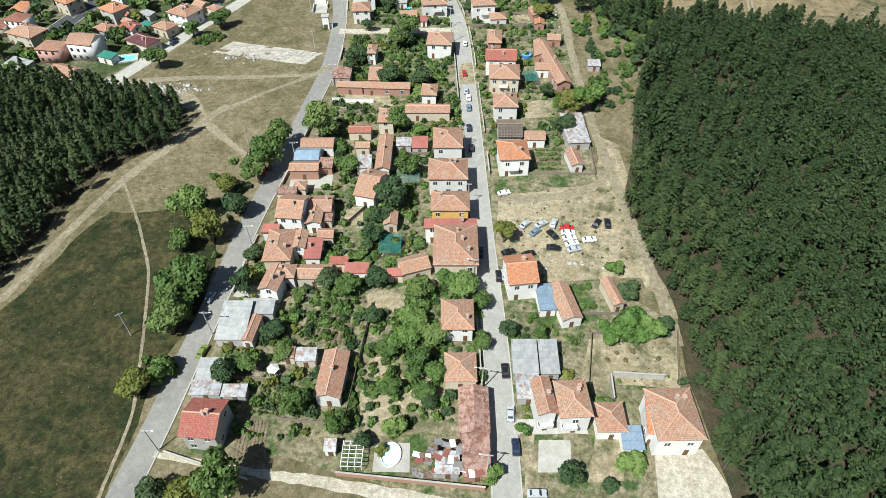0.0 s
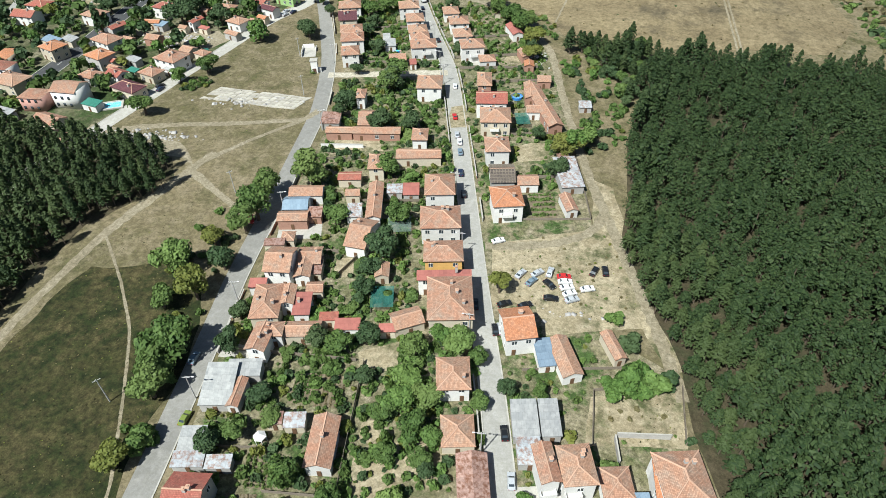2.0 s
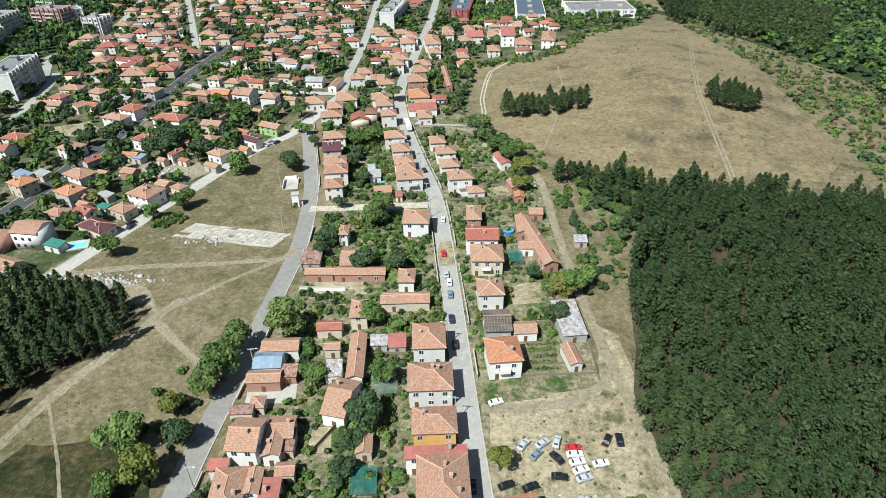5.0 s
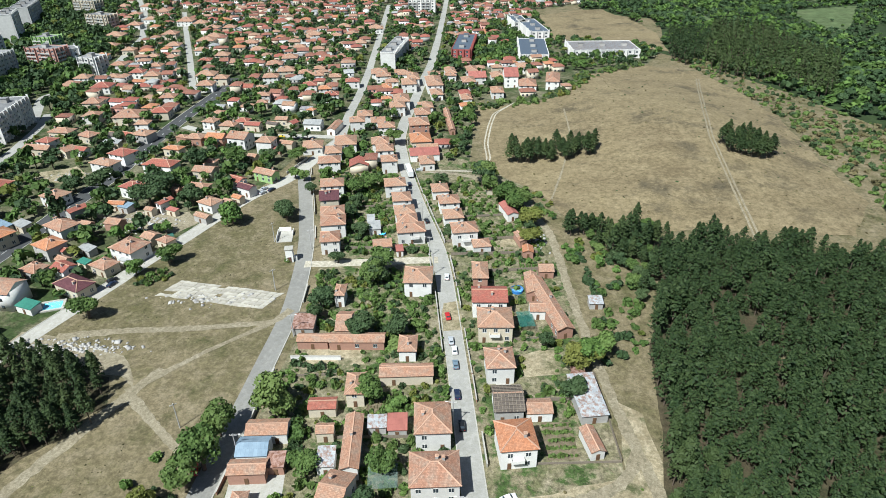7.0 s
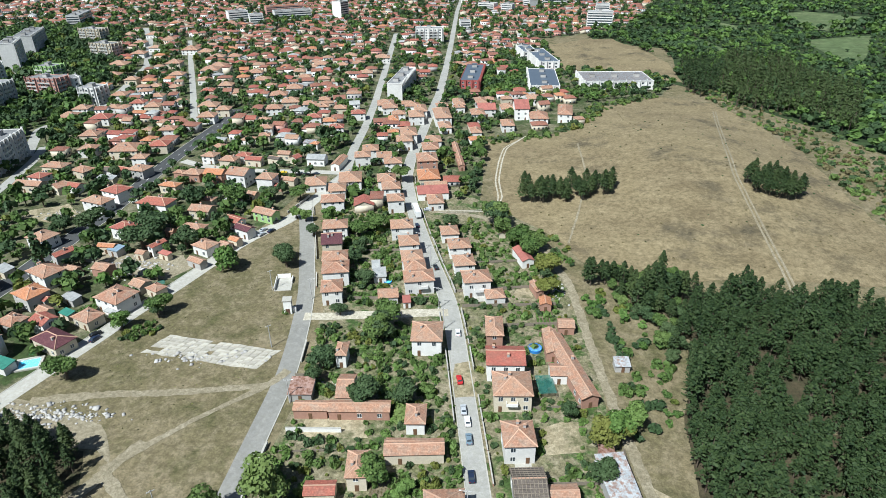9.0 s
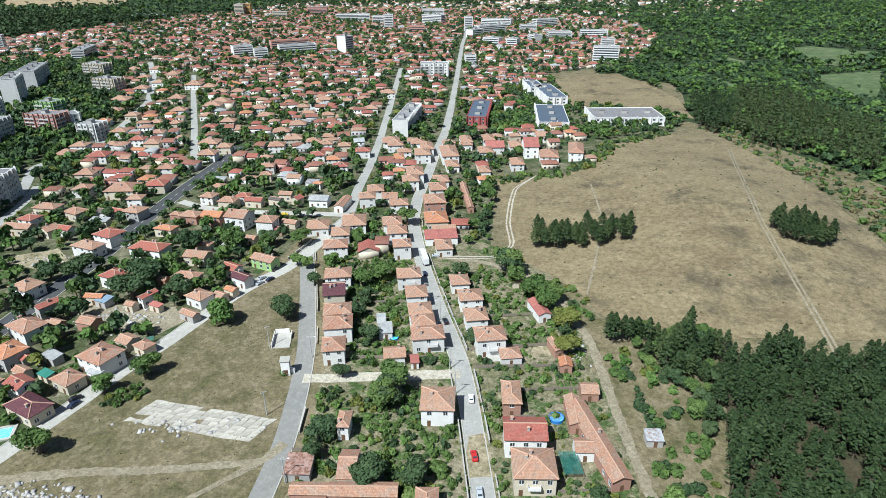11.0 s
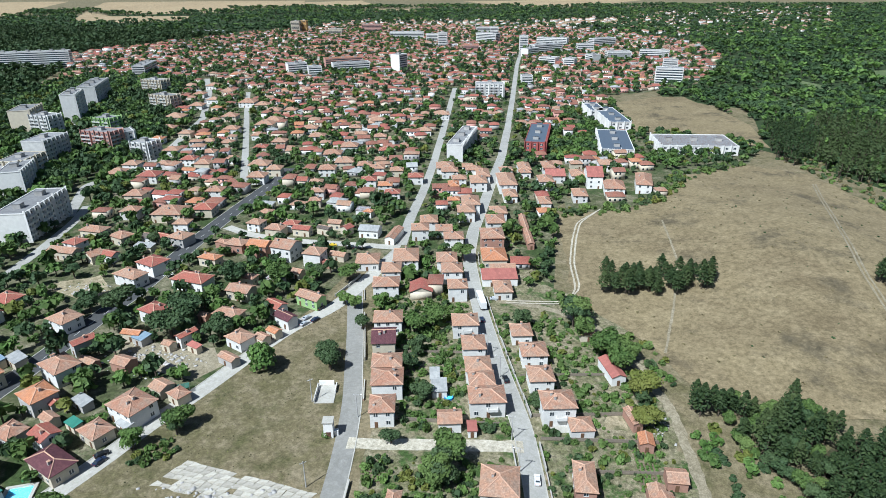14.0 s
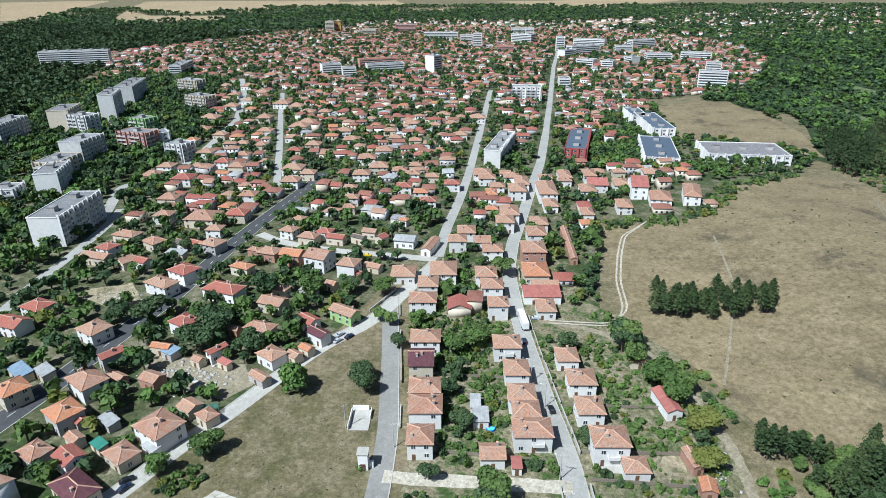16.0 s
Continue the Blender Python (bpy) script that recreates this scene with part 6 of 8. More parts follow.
block(131.5, 1130.7, 37.1, 16.0, 5.2, 4, "white_plaster", "", True, "roofing_felt", 6)
block(39.7, 1321.9, 56.5, 16.0, -18.0, 5, "white_plaster", "", True, "roofing_felt", 6)
block(90.8, 1239.7, 27.6, 16.0, 4.7, 4, "white_plaster", "", True, "roofing_felt", 5)
block(190.0, 1150.3, 43.9, 16.0, -14.5, 4, "white_plaster", "", True, "roofing_felt", 6)
block(52.4, 1054.3, 19.5, 16.0, 5.6, 3, "white_plaster", "", True, "roofing_felt", 4)
block(-3.0, 1170.5, 25.2, 16.0, 44.7, 4, "white_plaster", "", True, "roofing_felt", 4)
block(-10.3, 872.5, 12.9, 16.0, 6.3, 4, "white_plaster", "", True, "roofing_felt", 3)
block(-544.4, 1595.2, 20.4, 16.0, 1.9, 9, "cream_plaster", "", True, "roofing_felt", 4)
block(-531.1, 1615.0, 13.8, 16.0, 1.8, 9, "ochre_plaster", "", True, "roofing_felt", 3)
block(-429.6, 1524.4, 31.8, 16.0, 3.1, 5, "cream_plaster", "", True, "roofing_felt", 5)
block(-368.3, 1620.7, 46.8, 16.0, 2.4, 6, "pink_plaster", "", True, "roofing_felt", 6)
block(-733.2, 1536.0, 67.9, 16.0, 3.3, 3, "white_plaster", "", True, "roofing_felt", 6)
block(-97.2, 1573.1, 43.1, 16.0, 2.9, 5, "white_plaster", "", True, "roofing_felt", 5)
block(23.4, 1208.9, 55.3, 16.0, 33.1, 5, "white_plaster", "", True, "roofing_felt", 6)
block(128.5, 1317.6, 47.7, 16.0, 29.9, 5, "white_plaster", "", True, "roofing_felt", 6)
block(183.4, 1005.7, 19.0, 16.0, -11.4, 5, "white_plaster", "", True, "roofing_felt", 6)
block(89.1, 1087.9, 15.6, 16.0, -54.6, 4, "white_plaster", "", True, "roofing_felt", 6)
block(23.1, 1051.7, 25.2, 16.0, -24.6, 4, "white_plaster", "", True, "roofing_felt", 6)
block(52.3, 1039.3, 15.6, 16.0, -17.5, 4, "white_plaster", "", True, "roofing_felt", 6)
block(-13.8, 1263.1, 14.3, 16.0, 3.9, 8, "white_plaster", "", True, "roofing_felt", 6)
block(-75.9, 1496.1, 17.4, 16.0, 2.9, 7, "white_plaster", "", True, "roofing_felt", 6)
# the school and its halls
block(-2.5, 591.1, 15.0, 62.0, -5.2, 3, "red_facade", "long school wing with a slate-blue roof and red end wall", False, "school_sheets")
block(55.4, 586.3, 23.0, 62.0, -2.9, 2, "white_plaster", "low school hall with a slate-blue roof", False, "school_sheets")
block(113.8, 588.2, 54.7, 35.3, 1.9, 2, "white_plaster", "white sports hall with a ribbed metal roof", False, "tin_sheets", 10)
block(62.5, 664.0, 17.3, 61.8, 7.3, 3, "white_plaster", "white school building with a slate-blue roof", False, "school_sheets")
block(51.3, 696.8, 13.5, 34.7, 7.2, 3, "white_plaster", "white school building with a slate-blue roof", False, "school_sheets")

# ---- trees placed one by one ----
tree(-82.2, 125.0, 6.4, "broad", "fresh_leaves", 1)
tree(-73.5, 116.5, 5.7, "broad", "yellow_leaves", 1)
tree(-81.3, 113.3, 4.0, "broad", "broad_leaves", 1)
tree(-69.7, 128.0, 4.8, "broad", "dark_leaves", 1)
tree(-75.6, 137.9, 4.0, "broad", "yellow_leaves", 1)
tree(-72.3, 96.3, 6.9, "broad", "broad_leaves", 1)
tree(-72.9, 86.0, 5.7, "broad", "broad_leaves", 1)
tree(-73.7, 92.5, 5.2, "broad", "broad_leaves", 1)
tree(-74.2, 68.7, 4.5, "broad", "yellow_leaves", 0.8)
tree(-69.4, 74.0, 4.3, "bush", "broad_leaves", 1)
tree(-66.3, 149.9, 6.8, "broad", "broad_leaves", 1)
tree(-68.7, 144.6, 5.1, "broad", "broad_leaves", 1)
tree(-66.0, 160.5, 5.4, "broad", "broad_leaves", 1)
tree(-53.0, 167.9, 6.8, "broad", "broad_leaves", 1)
tree(-58.9, 99.9, 3.6, "broad", "dark_leaves", 1)
tree(-59.9, 110.5, 3.1, "broad", "dark_leaves", 1)
tree(6.8, 122.4, 3.7, "broad", "yellow_leaves", 1)
tree(36.1, 113.6, 2.7, "bush", "fresh_leaves", 1)
tree(36.4, 93.1, 6.0, "bush", "fresh_leaves", 1)
tree(40.6, 93.4, 5.1, "bush", "fresh_leaves", 1)
tree(31.6, 91.8, 3.6, "bush", "fresh_leaves", 1)
tree(38.7, 104.7, 3.5, "bush", "dark_leaves", 1)
tree(45.2, 94.0, 3.1, "bush", "dark_leaves", 1)
tree(7.9, 90.2, 2.7, "broad", "dark_leaves", 1)
tree(15.7, 89.6, 2.2, "broad", "broad_leaves", 1)
tree(32.9, 189.3, 5.0, "broad", "fresh_leaves", 1)
tree(29.0, 187.2, 4.5, "broad", "yellow_leaves", 1)
tree(26.4, 175.7, 4.3, "broad", "dark_leaves", 1)
tree(19.9, 54.9, 3.1, "broad", "dark_leaves", 1)
tree(27.7, 54.8, 2.2, "bush", "dark_leaves", 1)
tree(33.0, 58.3, 3.7, "bush", "fresh_leaves", 1)
tree(28.5, 73.2, 2.8, "bush", "broad_leaves", 1)
tree(11.2, 65.8, 2.2, "bush", "fresh_leaves", 1)
tree(4.6, 54.9, 2.8, "bush", "fresh_leaves", 1)
tree(46.9, 80.0, 1.6, "bush", "dark_leaves", 1)
tree(-47.7, 48.0, 5.7, "broad", "broad_leaves", 1)
tree(-53.3, 46.8, 4.3, "broad", "yellow_leaves", 1)
tree(-60.4, 45.8, 3.6, "broad", "dark_leaves", 1)
tree(-55.2, 73.3, 3.5, "broad", "dark_leaves", 1)
tree(-37.5, 66.5, 3.8, "broad", "broad_leaves", 1)
tree(-28.4, 62.9, 3.2, "broad", "broad_leaves", 1)
tree(-22.1, 59.6, 2.2, "broad", "dark_leaves", 1)
tree(-16.1, 63.8, 3.2, "bush", "fresh_leaves", 1)
tree(-9.0, 69.8, 2.5, "broad", "dark_leaves", 1)
tree(-17.9, 59.0, 1.7, "bush", "yellow_leaves", 1)
tree(-13.9, 101.0, 4.0, "broad", "broad_leaves", 0.8)
tree(-3.4, 102.4, 4.8, "broad", "fresh_leaves", 0.8)
tree(-7.9, 105.6, 3.2, "broad", "fresh_leaves", 0.8)
tree(1.0, 98.7, 3.1, "broad", "broad_leaves", 0.8)
tree(-15.0, 91.3, 4.4, "broad", "fresh_leaves", 0.8)
tree(-10.5, 86.6, 4.3, "broad", "broad_leaves", 0.8)
tree(-16.3, 84.8, 4.0, "broad", "fresh_leaves", 0.8)
tree(-12.3, 78.7, 4.1, "broad", "broad_leaves", 0.8)
tree(-19.4, 83.4, 3.4, "broad", "broad_leaves", 0.8)
tree(1.4, 86.8, 2.9, "broad", "broad_leaves", 0.8)
tree(-8.4, 77.3, 3.3, "broad", "fresh_leaves", 0.8)
tree(-10.5, 72.3, 3.0, "broad", "broad_leaves", 0.8)
tree(-24.8, 92.5, 3.0, "broad", "dark_leaves", 0.8)
tree(-18.0, 73.1, 3.0, "broad", "broad_leaves", 0.8)
tree(-22.4, 72.6, 2.3, "bush", "broad_leaves", 0.8)
tree(-26.8, 79.7, 2.4, "bush", "yellow_leaves", 0.8)
tree(-33.6, 94.8, 2.8, "bush", "broad_leaves", 0.8)
tree(-32.5, 101.2, 4.0, "broad", "broad_leaves", 0.8)
tree(-38.6, 102.2, 3.5, "broad", "dark_leaves", 0.8)
tree(-25.8, 103.8, 3.8, "broad", "dark_leaves", 0.8)
tree(-45.2, 98.8, 2.6, "bush", "broad_leaves", 0.8)
tree(-48.1, 86.2, 3.6, "broad", "dark_leaves", 0.8)
tree(-43.9, 80.3, 3.2, "broad", "broad_leaves", 0.8)
tree(-50.8, 76.7, 3.2, "broad", "broad_leaves", 0.8)
tree(-26.2, 135.0, 5.7, "broad", "dark_leaves", 0.8)
tree(-28.7, 128.3, 3.9, "broad", "dark_leaves", 0.8)
tree(-29.1, 120.3, 3.7, "broad", "dark_leaves", 0.8)
tree(-23.1, 150.0, 4.6, "broad", "broad_leaves", 0.8)
tree(-30.1, 116.6, 3.1, "bush", "dark_leaves", 0.8)
tree(-22.7, 119.2, 3.1, "bush", "broad_leaves", 0.8)
tree(-16.6, 119.9, 2.8, "bush", "broad_leaves", 0.8)
tree(-42.2, 149.1, 4.3, "broad", "broad_leaves", 0.8)
tree(-46.5, 161.5, 3.7, "bush", "broad_leaves", 0.8)
tree(-29.7, 174.1, 4.7, "broad", "broad_leaves", 0.8)
tree(-21.8, 170.9, 3.8, "bush", "fresh_leaves", 0.8)
tree(-31.2, 114.3, 3.0, "bush", "broad_leaves", 0.8)
tree(-40.6, 111.6, 3.0, "bush", "fresh_leaves", 0.8)
tree(-24.5, 196.9, 4.2, "bush", "broad_leaves", 0.8)
tree(-35.4, 202.4, 5.2, "broad", "dark_leaves", 0.8)
tree(-50.4, 216.6, 5.1, "broad", "dark_leaves", 0.8)
tree(-33.9, 233.4, 5.4, "broad", "dark_leaves", 0.8)
tree(-17.1, 206.6, 3.5, "bush", "broad_leaves", 0.8)
tree(-100.4, 277.4, 7.0, "willow", "fresh_leaves", 0.95)
tree(-113.4, 242.9, 2.9, "broad", "dark_leaves", 0.95)
tree(-77.9, 279.2, 4.8, "broad", "dark_leaves", 0.95)
tree(6.8, 319.1, 6.5, "broad", "broad_leaves", 0.95)
tree(14.1, 297.5, 6.6, "broad", "broad_leaves", 0.95)
tree(18.8, 288.6, 5.8, "broad", "broad_leaves", 0.95)
tree(24.2, 276.8, 5.1, "broad", "yellow_leaves", 0.95)
tree(21.5, 262.1, 3.8, "broad", "yellow_leaves", 0.95)
tree(-168.3, 269.1, 4.6, "poplar", "dark_leaves", 0.95)
tree(-69.6, 247.0, 2.3, "bush", "broad_leaves", 0.95)
tree(-126.6, 210.4, 5.5, "broad", "broad_leaves", 0.95)
tree(-35.7, 232.0, 5.3, "broad", "broad_leaves", 0.95)
tree(-52.0, 210.1, 3.2, "broad", "dark_leaves", 0.95)
tree(-35.8, 201.4, 4.3, "broad", "dark_leaves", 0.95)
tree(-24.5, 202.6, 4.6, "broad", "dark_leaves", 0.95)
tree(33.2, 189.1, 4.4, "broad", "yellow_leaves", 0.95)
tree(37.7, 195.1, 4.6, "broad", "fresh_leaves", 0.95)
tree(21.7, 197.6, 3.0, "broad", "dark_leaves", 0.95)
tree(-41.1, 370.4, 6.1, "broad", "broad_leaves", 0.85)
tree(-113.8, 246.1, 5.0, "broad", "broad_leaves", 0.85)
tree(-122.7, 236.0, 3.8, "broad", "fresh_leaves", 0.85)
tree(-80.2, 284.1, 5.0, "broad", "dark_leaves", 0.85)
tree(-85.0, 324.5, 3.5, "broad", "fresh_leaves", 0.85)
tree(5.7, 316.5, 6.8, "broad", "dark_leaves", 0.85)
tree(7.9, 308.5, 5.3, "broad", "broad_leaves", 0.85)
tree(14.1, 300.2, 4.8, "broad", "broad_leaves", 0.85)
tree(18.5, 295.0, 5.5, "broad", "broad_leaves", 0.85)
tree(22.9, 295.2, 4.7, "broad", "broad_leaves", 0.85)
tree(23.4, 276.1, 4.8, "broad", "yellow_leaves", 0.85)
tree(23.2, 260.4, 4.5, "broad", "yellow_leaves", 0.85)
tree(23.6, 272.1, 3.2, "broad", "dark_leaves", 0.85)
tree(-8.7, 265.9, 3.4, "broad", "dark_leaves", 0.85)
tree(-14.6, 313.9, 4.6, "broad", "dark_leaves", 0.85)
tree(-52.9, 306.8, 5.3, "broad", "broad_leaves", 0.85)
tree(-47.4, 311.3, 5.4, "broad", "broad_leaves", 0.85)
tree(-49.7, 291.7, 4.2, "broad", "dark_leaves", 0.85)
tree(-45.1, 266.6, 4.1, "broad", "dark_leaves", 0.85)
tree(-51.9, 282.2, 4.0, "broad", "dark_leaves", 0.85)
tree(-34.2, 239.7, 6.2, "broad", "broad_leaves", 0.85)
tree(-73.3, 306.4, 3.7, "broad", "dark_leaves", 0.85)
tree(-50.5, 246.3, 3.2, "broad", "dark_leaves", 0.85)
tree(-69.3, 322.0, 4.3, "broad", "fresh_leaves", 0.85)
tree(-80.3, 321.9, 3.5, "broad", "fresh_leaves", 0.85)
tree(-142.4, 292.7, 7.6, "broad", "dark_leaves", 0.85)
tree(-142.1, 304.2, 7.9, "broad", "dark_leaves", 0.85)
tree(-124.0, 293.8, 6.4, "broad", "dark_leaves", 0.85)
tree(-136.2, 334.7, 7.0, "broad", "dark_leaves", 0.85)
tree(-172.8, 308.8, 7.5, "broad", "dark_leaves", 0.85)
tree(-184.4, 307.3, 5.0, "broad", "dark_leaves", 0.85)
tree(-118.6, 339.7, 5.9, "broad", "broad_leaves", 0.85)
tree(-88.6, 345.6, 5.3, "broad", "broad_leaves", 0.85)
tree(-103.0, 344.3, 4.9, "broad", "dark_leaves", 0.85)
tree(-195.6, 374.5, 4.2, "broad", "dark_leaves", 0.85)

# ---- pine forests ----
spots, rng = scatter(FOREST_E, 3.6, 5)
spots_w, rng_w = scatter(FOREST_W, 3.7, 6)
HOLE = (84.0, 207.0, 5.0)
rows_e, n_single = [], 0
for x, y in spots:
    if math.hypot((x - HOLE[0]) / 1.6, y - HOLE[1]) < HOLE[2] and rng.random() < 0.8:
        continue
    crowd = 1 + 0.16 * math.sin(x * 0.19 + 1.3 * math.sin(y * 0.11)) * math.sin(y * 0.16 + 2)
    rows_e.append((x, y, rng.uniform(2.1, 3.4) * crowd, rng.uniform(0.66, 1.02) * crowd, 0))
rows_e.sort(key=lambda r: r[0] + 0.35 * abs(r[1] - 110))
for x, y, r, tall, _ in rows_e[:110]:
    tree(x, y, r, "pine", "pine_needles", tall, "pines at the forest edge")
grove("pine_forest_east", "dense dark green pine forest", rows_e[110:], "pine", 240, ["pine_needles"], 3)
rows_w = [(x, y, rng_w.uniform(2.0, 3.4), rng_w.uniform(0.75, 1.15), 0) for x, y in spots_w]
rows_w.sort(key=lambda r: -r[0])
for x, y, r, tall, _ in rows_w[:60]:
    tree(x, y, r, "pine", "pine_needles", tall, "pines at the forest edge")
grove("pine_forest_west", "dense dark green pine wood", rows_w[60:], "pine", 200, ["pine_needles"], 4)
for poly, seed in (([(18, 342), (34, 340), (60, 342), (71, 350), (56, 357), (21, 358)], 7), ([(121, 337), (138, 328), (152, 341), (140, 357), (128, 352)], 8), ([(36, 266), (48, 266), (50, 274), (38, 276)], 9)):
    sp, rg = scatter(poly, 4.2, seed)
    for x, y in sp:
        tree(x, y, rg.uniform(2.8, 3.9), "pine", "pine_needles", rg.uniform(0.6, 0.8), "pines on the hill")

sp, rg = scatter([(56, 218), (54, 240), (44, 260), (46, 276), (66, 270), (78, 264), (66, 252), (65, 236)], 3.7, 77)
for x, y in sp:
    leaf = ("broad_leaves", "dark_leaves", "pine_needles", "dark_leaves", "pine_needles")[int(rg.integers(0, 5))]
    tree(x, y, rg.uniform(2.2, 3.8), "pine" if leaf == "pine_needles" else "broad", leaf, rg.uniform(0.8, 1.0), "mixed trees at the forest edge")

# bare rafters and battens of the broken roof
bw, bd, bh = BURNT
for k in range(9):
    for side in (-1, 1):
        child("rafter", boxes_mesh("rafter", [(-0.07, -bd / 4 - 0.3, 0, 0.07, bd / 4 + 0.25, 0.14)], ["weathered_wood"]), burnt,
              pose(-bw / 2 + 0.3 + k * (bw - 0.6) / 8, side * bd / 4, bh + bd / 4 * SLOPE + 0.03, -side * math.degrees(math.atan(SLOPE)), 0, 0))
for k in range(5):
    for side in (-1, 1):
        q = (k + 0.5) / 5
        child("batten", boxes_mesh("batten", [(-bw / 2, -0.06, 0, bw / 2, 0.06, 0.1)], ["weathered_wood"]), burnt, pose(0, side * bd / 2 * (1 - q), bh + bd / 2 * q * SLOPE + 0.2))

# ---- far town ----
WALLS = ["white_plaster", "cream_plaster", "grey_plaster", "pink_plaster"]
ROOFS = ["old_tiles"] * 8 + ["red_tiles"] * 4 + ["clay_tiles"] * 3 + ["orange_tiles", "fibre_cement"]
rng = np.random.default_rng(21)
sites = []
ang = radians(9)
for row in range(-20, 50):
    for col in range(-160, 90):
        street = row * 30.0 + (0, 9.5, 19)[col % 3] * (row % 2) + 14 * math.sin(col * 0.21 + row * 0.4)
        u, v = col * 6.3 + rng.uniform(-2, 2), street + (-6.5 if col % 2 else 6.5) + rng.uniform(-3.5, 3.5)
        x, y = -80 + u * math.cos(ang) - v * math.sin(ang), 700 + u * math.sin(ang) + v * math.cos(ang)
        if rng.random() < 0.2 or not 185 < y < 2250 or not -1000 < x < 340:
            continue
        sites.append((x, y))
sx = np.array(sites)
SURVEYED = [(-164, 217), (-327, 380), (-239, 401), (-164, 416), (-79, 429), (-67, 396), (-62, 331), (-121, 238)]
BLOCKS = [(-600, 900), (-430, 880), (-385, 730), (-300, 620), (-272, 520), (-255, 420), (-240, 340), (-330, 330), (-480, 480), (-600, 700)]
ok = ~inside(BLOCKS, sx[:, 0], sx[:, 1]) & ~((sx[:, 0] > 78) & (sx[:, 1] < 830)) & inside(TOWN, sx[:, 0], sx[:, 1]) & ~inside(SURVEYED, sx[:, 0], sx[:, 1]) & ~((sx[:, 0] > -14) & (sx[:, 1] < 430))
for p, w in ROADS:
    for c in p:
        ok &= np.hypot(sx[:, 0] - c[0], sx[:, 1] - c[1]) > w + 6.5
for hx, hy, hw, hd, ca, sa in FOOT:
    ok &= np.hypot(sx[:, 0] - hx, sx[:, 1] - hy) > max(hw, hd) * 0.5 + 5.2
sx = sx[ok]
sx = sx[np.argsort(sx[:, 1] - 0.25 * np.abs(sx[:, 0]))]
vs, qs, ix, uvs, k = [], [], [], [], 0
TILES = ["clay_tiles", "old_tiles", "red_tiles", "orange_tiles", "fibre_cement"]
slots = WALLS + TILES + ["window_glass"]
for n, (x, y) in enumerate(sx):
    w, d = rng.uniform(7, 11.5), rng.uniform(6.5, 10)
    h = float(rng.choice([3.0, 3.8, 4.6, 5.8, 7.0], p=[0.25, 0.25, 0.25, 0.2, 0.05]))
    yaw = 9 + rng.choice([0, 0, 0, 90]) + rng.uniform(-7, 7) - (14 if x < -100 and y < 500 else 0)
    roof, wall = ROOFS[rng.integers(len(ROOFS))], WALLS[int(rng.choice(4, p=[0.26, 0.38, 0.28, 0.08]))]
    form = "hip" if rng.random() < 0.75 else "gable"
    FOOT.append((x, y, w, d, math.cos(radians(yaw)), math.sin(radians(yaw))))
    m = np.array(pose(x, y, gz(x, y), 0, 0, yaw))
    parts = []
    bv, bf = box_arrays(-w / 2 + 0.4, -d / 2 + 0.4, -0.5, w / 2 - 0.4, d / 2 - 0.4, h)
    parts.append((bv, bf, WALLS.index(wall), [(0, 0)] * 24))
    rv, rf, ruv, lines, th = roof_arrays(w, d, h, form)
    quads, quv, c = [], [], 0
    for f in rf:
        quads.append(tuple(f) if len(f) == 4 else (f[0], f[1], f[2], f[2]))
        q = ruv[c:c + len(f)]
        quv += list(q) if len(f) == 4 else [q[0], q[1], q[2], q[2]]
        c += len(f)
    # triangles become slim four-sided faces at the ridge
    rv2 = list(rv)
    fixed = []
    for q in quads:
        if len(set(q)) < 4:
            px = np.array(rv2[q[2]]) + (np.array(rv2[q[0]]) - np.array(rv2[q[2]])) * 0.01
            rv2.append(tuple(px))
            q = (q[0], q[1], q[2], len(rv2) - 1)
        fixed.append(q)
    parts.append((rv2, fixed, 4 + TILES.index(roof), quv))
    if form == "gable":
        a, b2 = w / 2 - 0.4, d / 2
        for s in (-a, a):
            parts.append(([(s, -b2, h - 0.1), (s, b2, h - 0.1), (s, 0.05, h + b2 * SLOPE - 0.05), (s, -0.05, h + b2 * SLOPE - 0.05)], [(0, 1, 2, 3)], WALLS.index(wall), [(0, 0)] * 4))
    for z in ([1.0] if h < 5 else [1.0, 3.9]):
        for u in np.arange(-w / 2 + 1.8, w / 2 - 1.2, 2.8):
            wv, wf = box_arrays(u - 0.55, -d / 2 + 0.33, z, u + 0.55, -d / 2 + 0.5, z + 1.3)
            parts.append((wv, wf, len(slots) - 1, [(0, 0)] * 24))
    for pv, pf, mi, puv in parts:
        pv = np.array(pv) @ m[:3, :3].T + m[:3, 3]
        vs.append(pv)
        qs.append(np.array(pf) + k)
        ix.append(np.full(len(pf), mi))
        uvs.append(np.array(puv, float))
        k += len(pv)
sp, rg = scatter([(-640, 1600), (-300, 1700), (140, 1600), (365, 1500), (667, 1656), (1134, 2741), (589, 2555), (100, 2050), (-500, 2050)], 40.0, 71)
for x, y in sp:
    w, d, h = rg.uniform(8, 14), rg.uniform(8, 11), rg.uniform(4, 7)
    m = np.array(pose(x, y, 0, 0, 0, rg.uniform(-30, 30)))
    bv, bf = box_arrays(-w / 2 + 0.4, -d / 2 + 0.4, -0.5, w / 2 - 0.4, d / 2 - 0.4, h)
    rv, rf, ruv, lines, th = roof_arrays(w, d, h, "gable")
    for pv, pf, mi, puv in ((bv, bf, 0, [(0, 0)] * 24), (rv, rf, 4, ruv)):
        vs.append(np.array(pv) @ m[:3, :3].T + m[:3, 3])
        qs.append(np.array(pf) + k)
        ix.append(np.full(len(pf), mi))
        uvs.append(np.array(puv, float))
        k += len(pv)
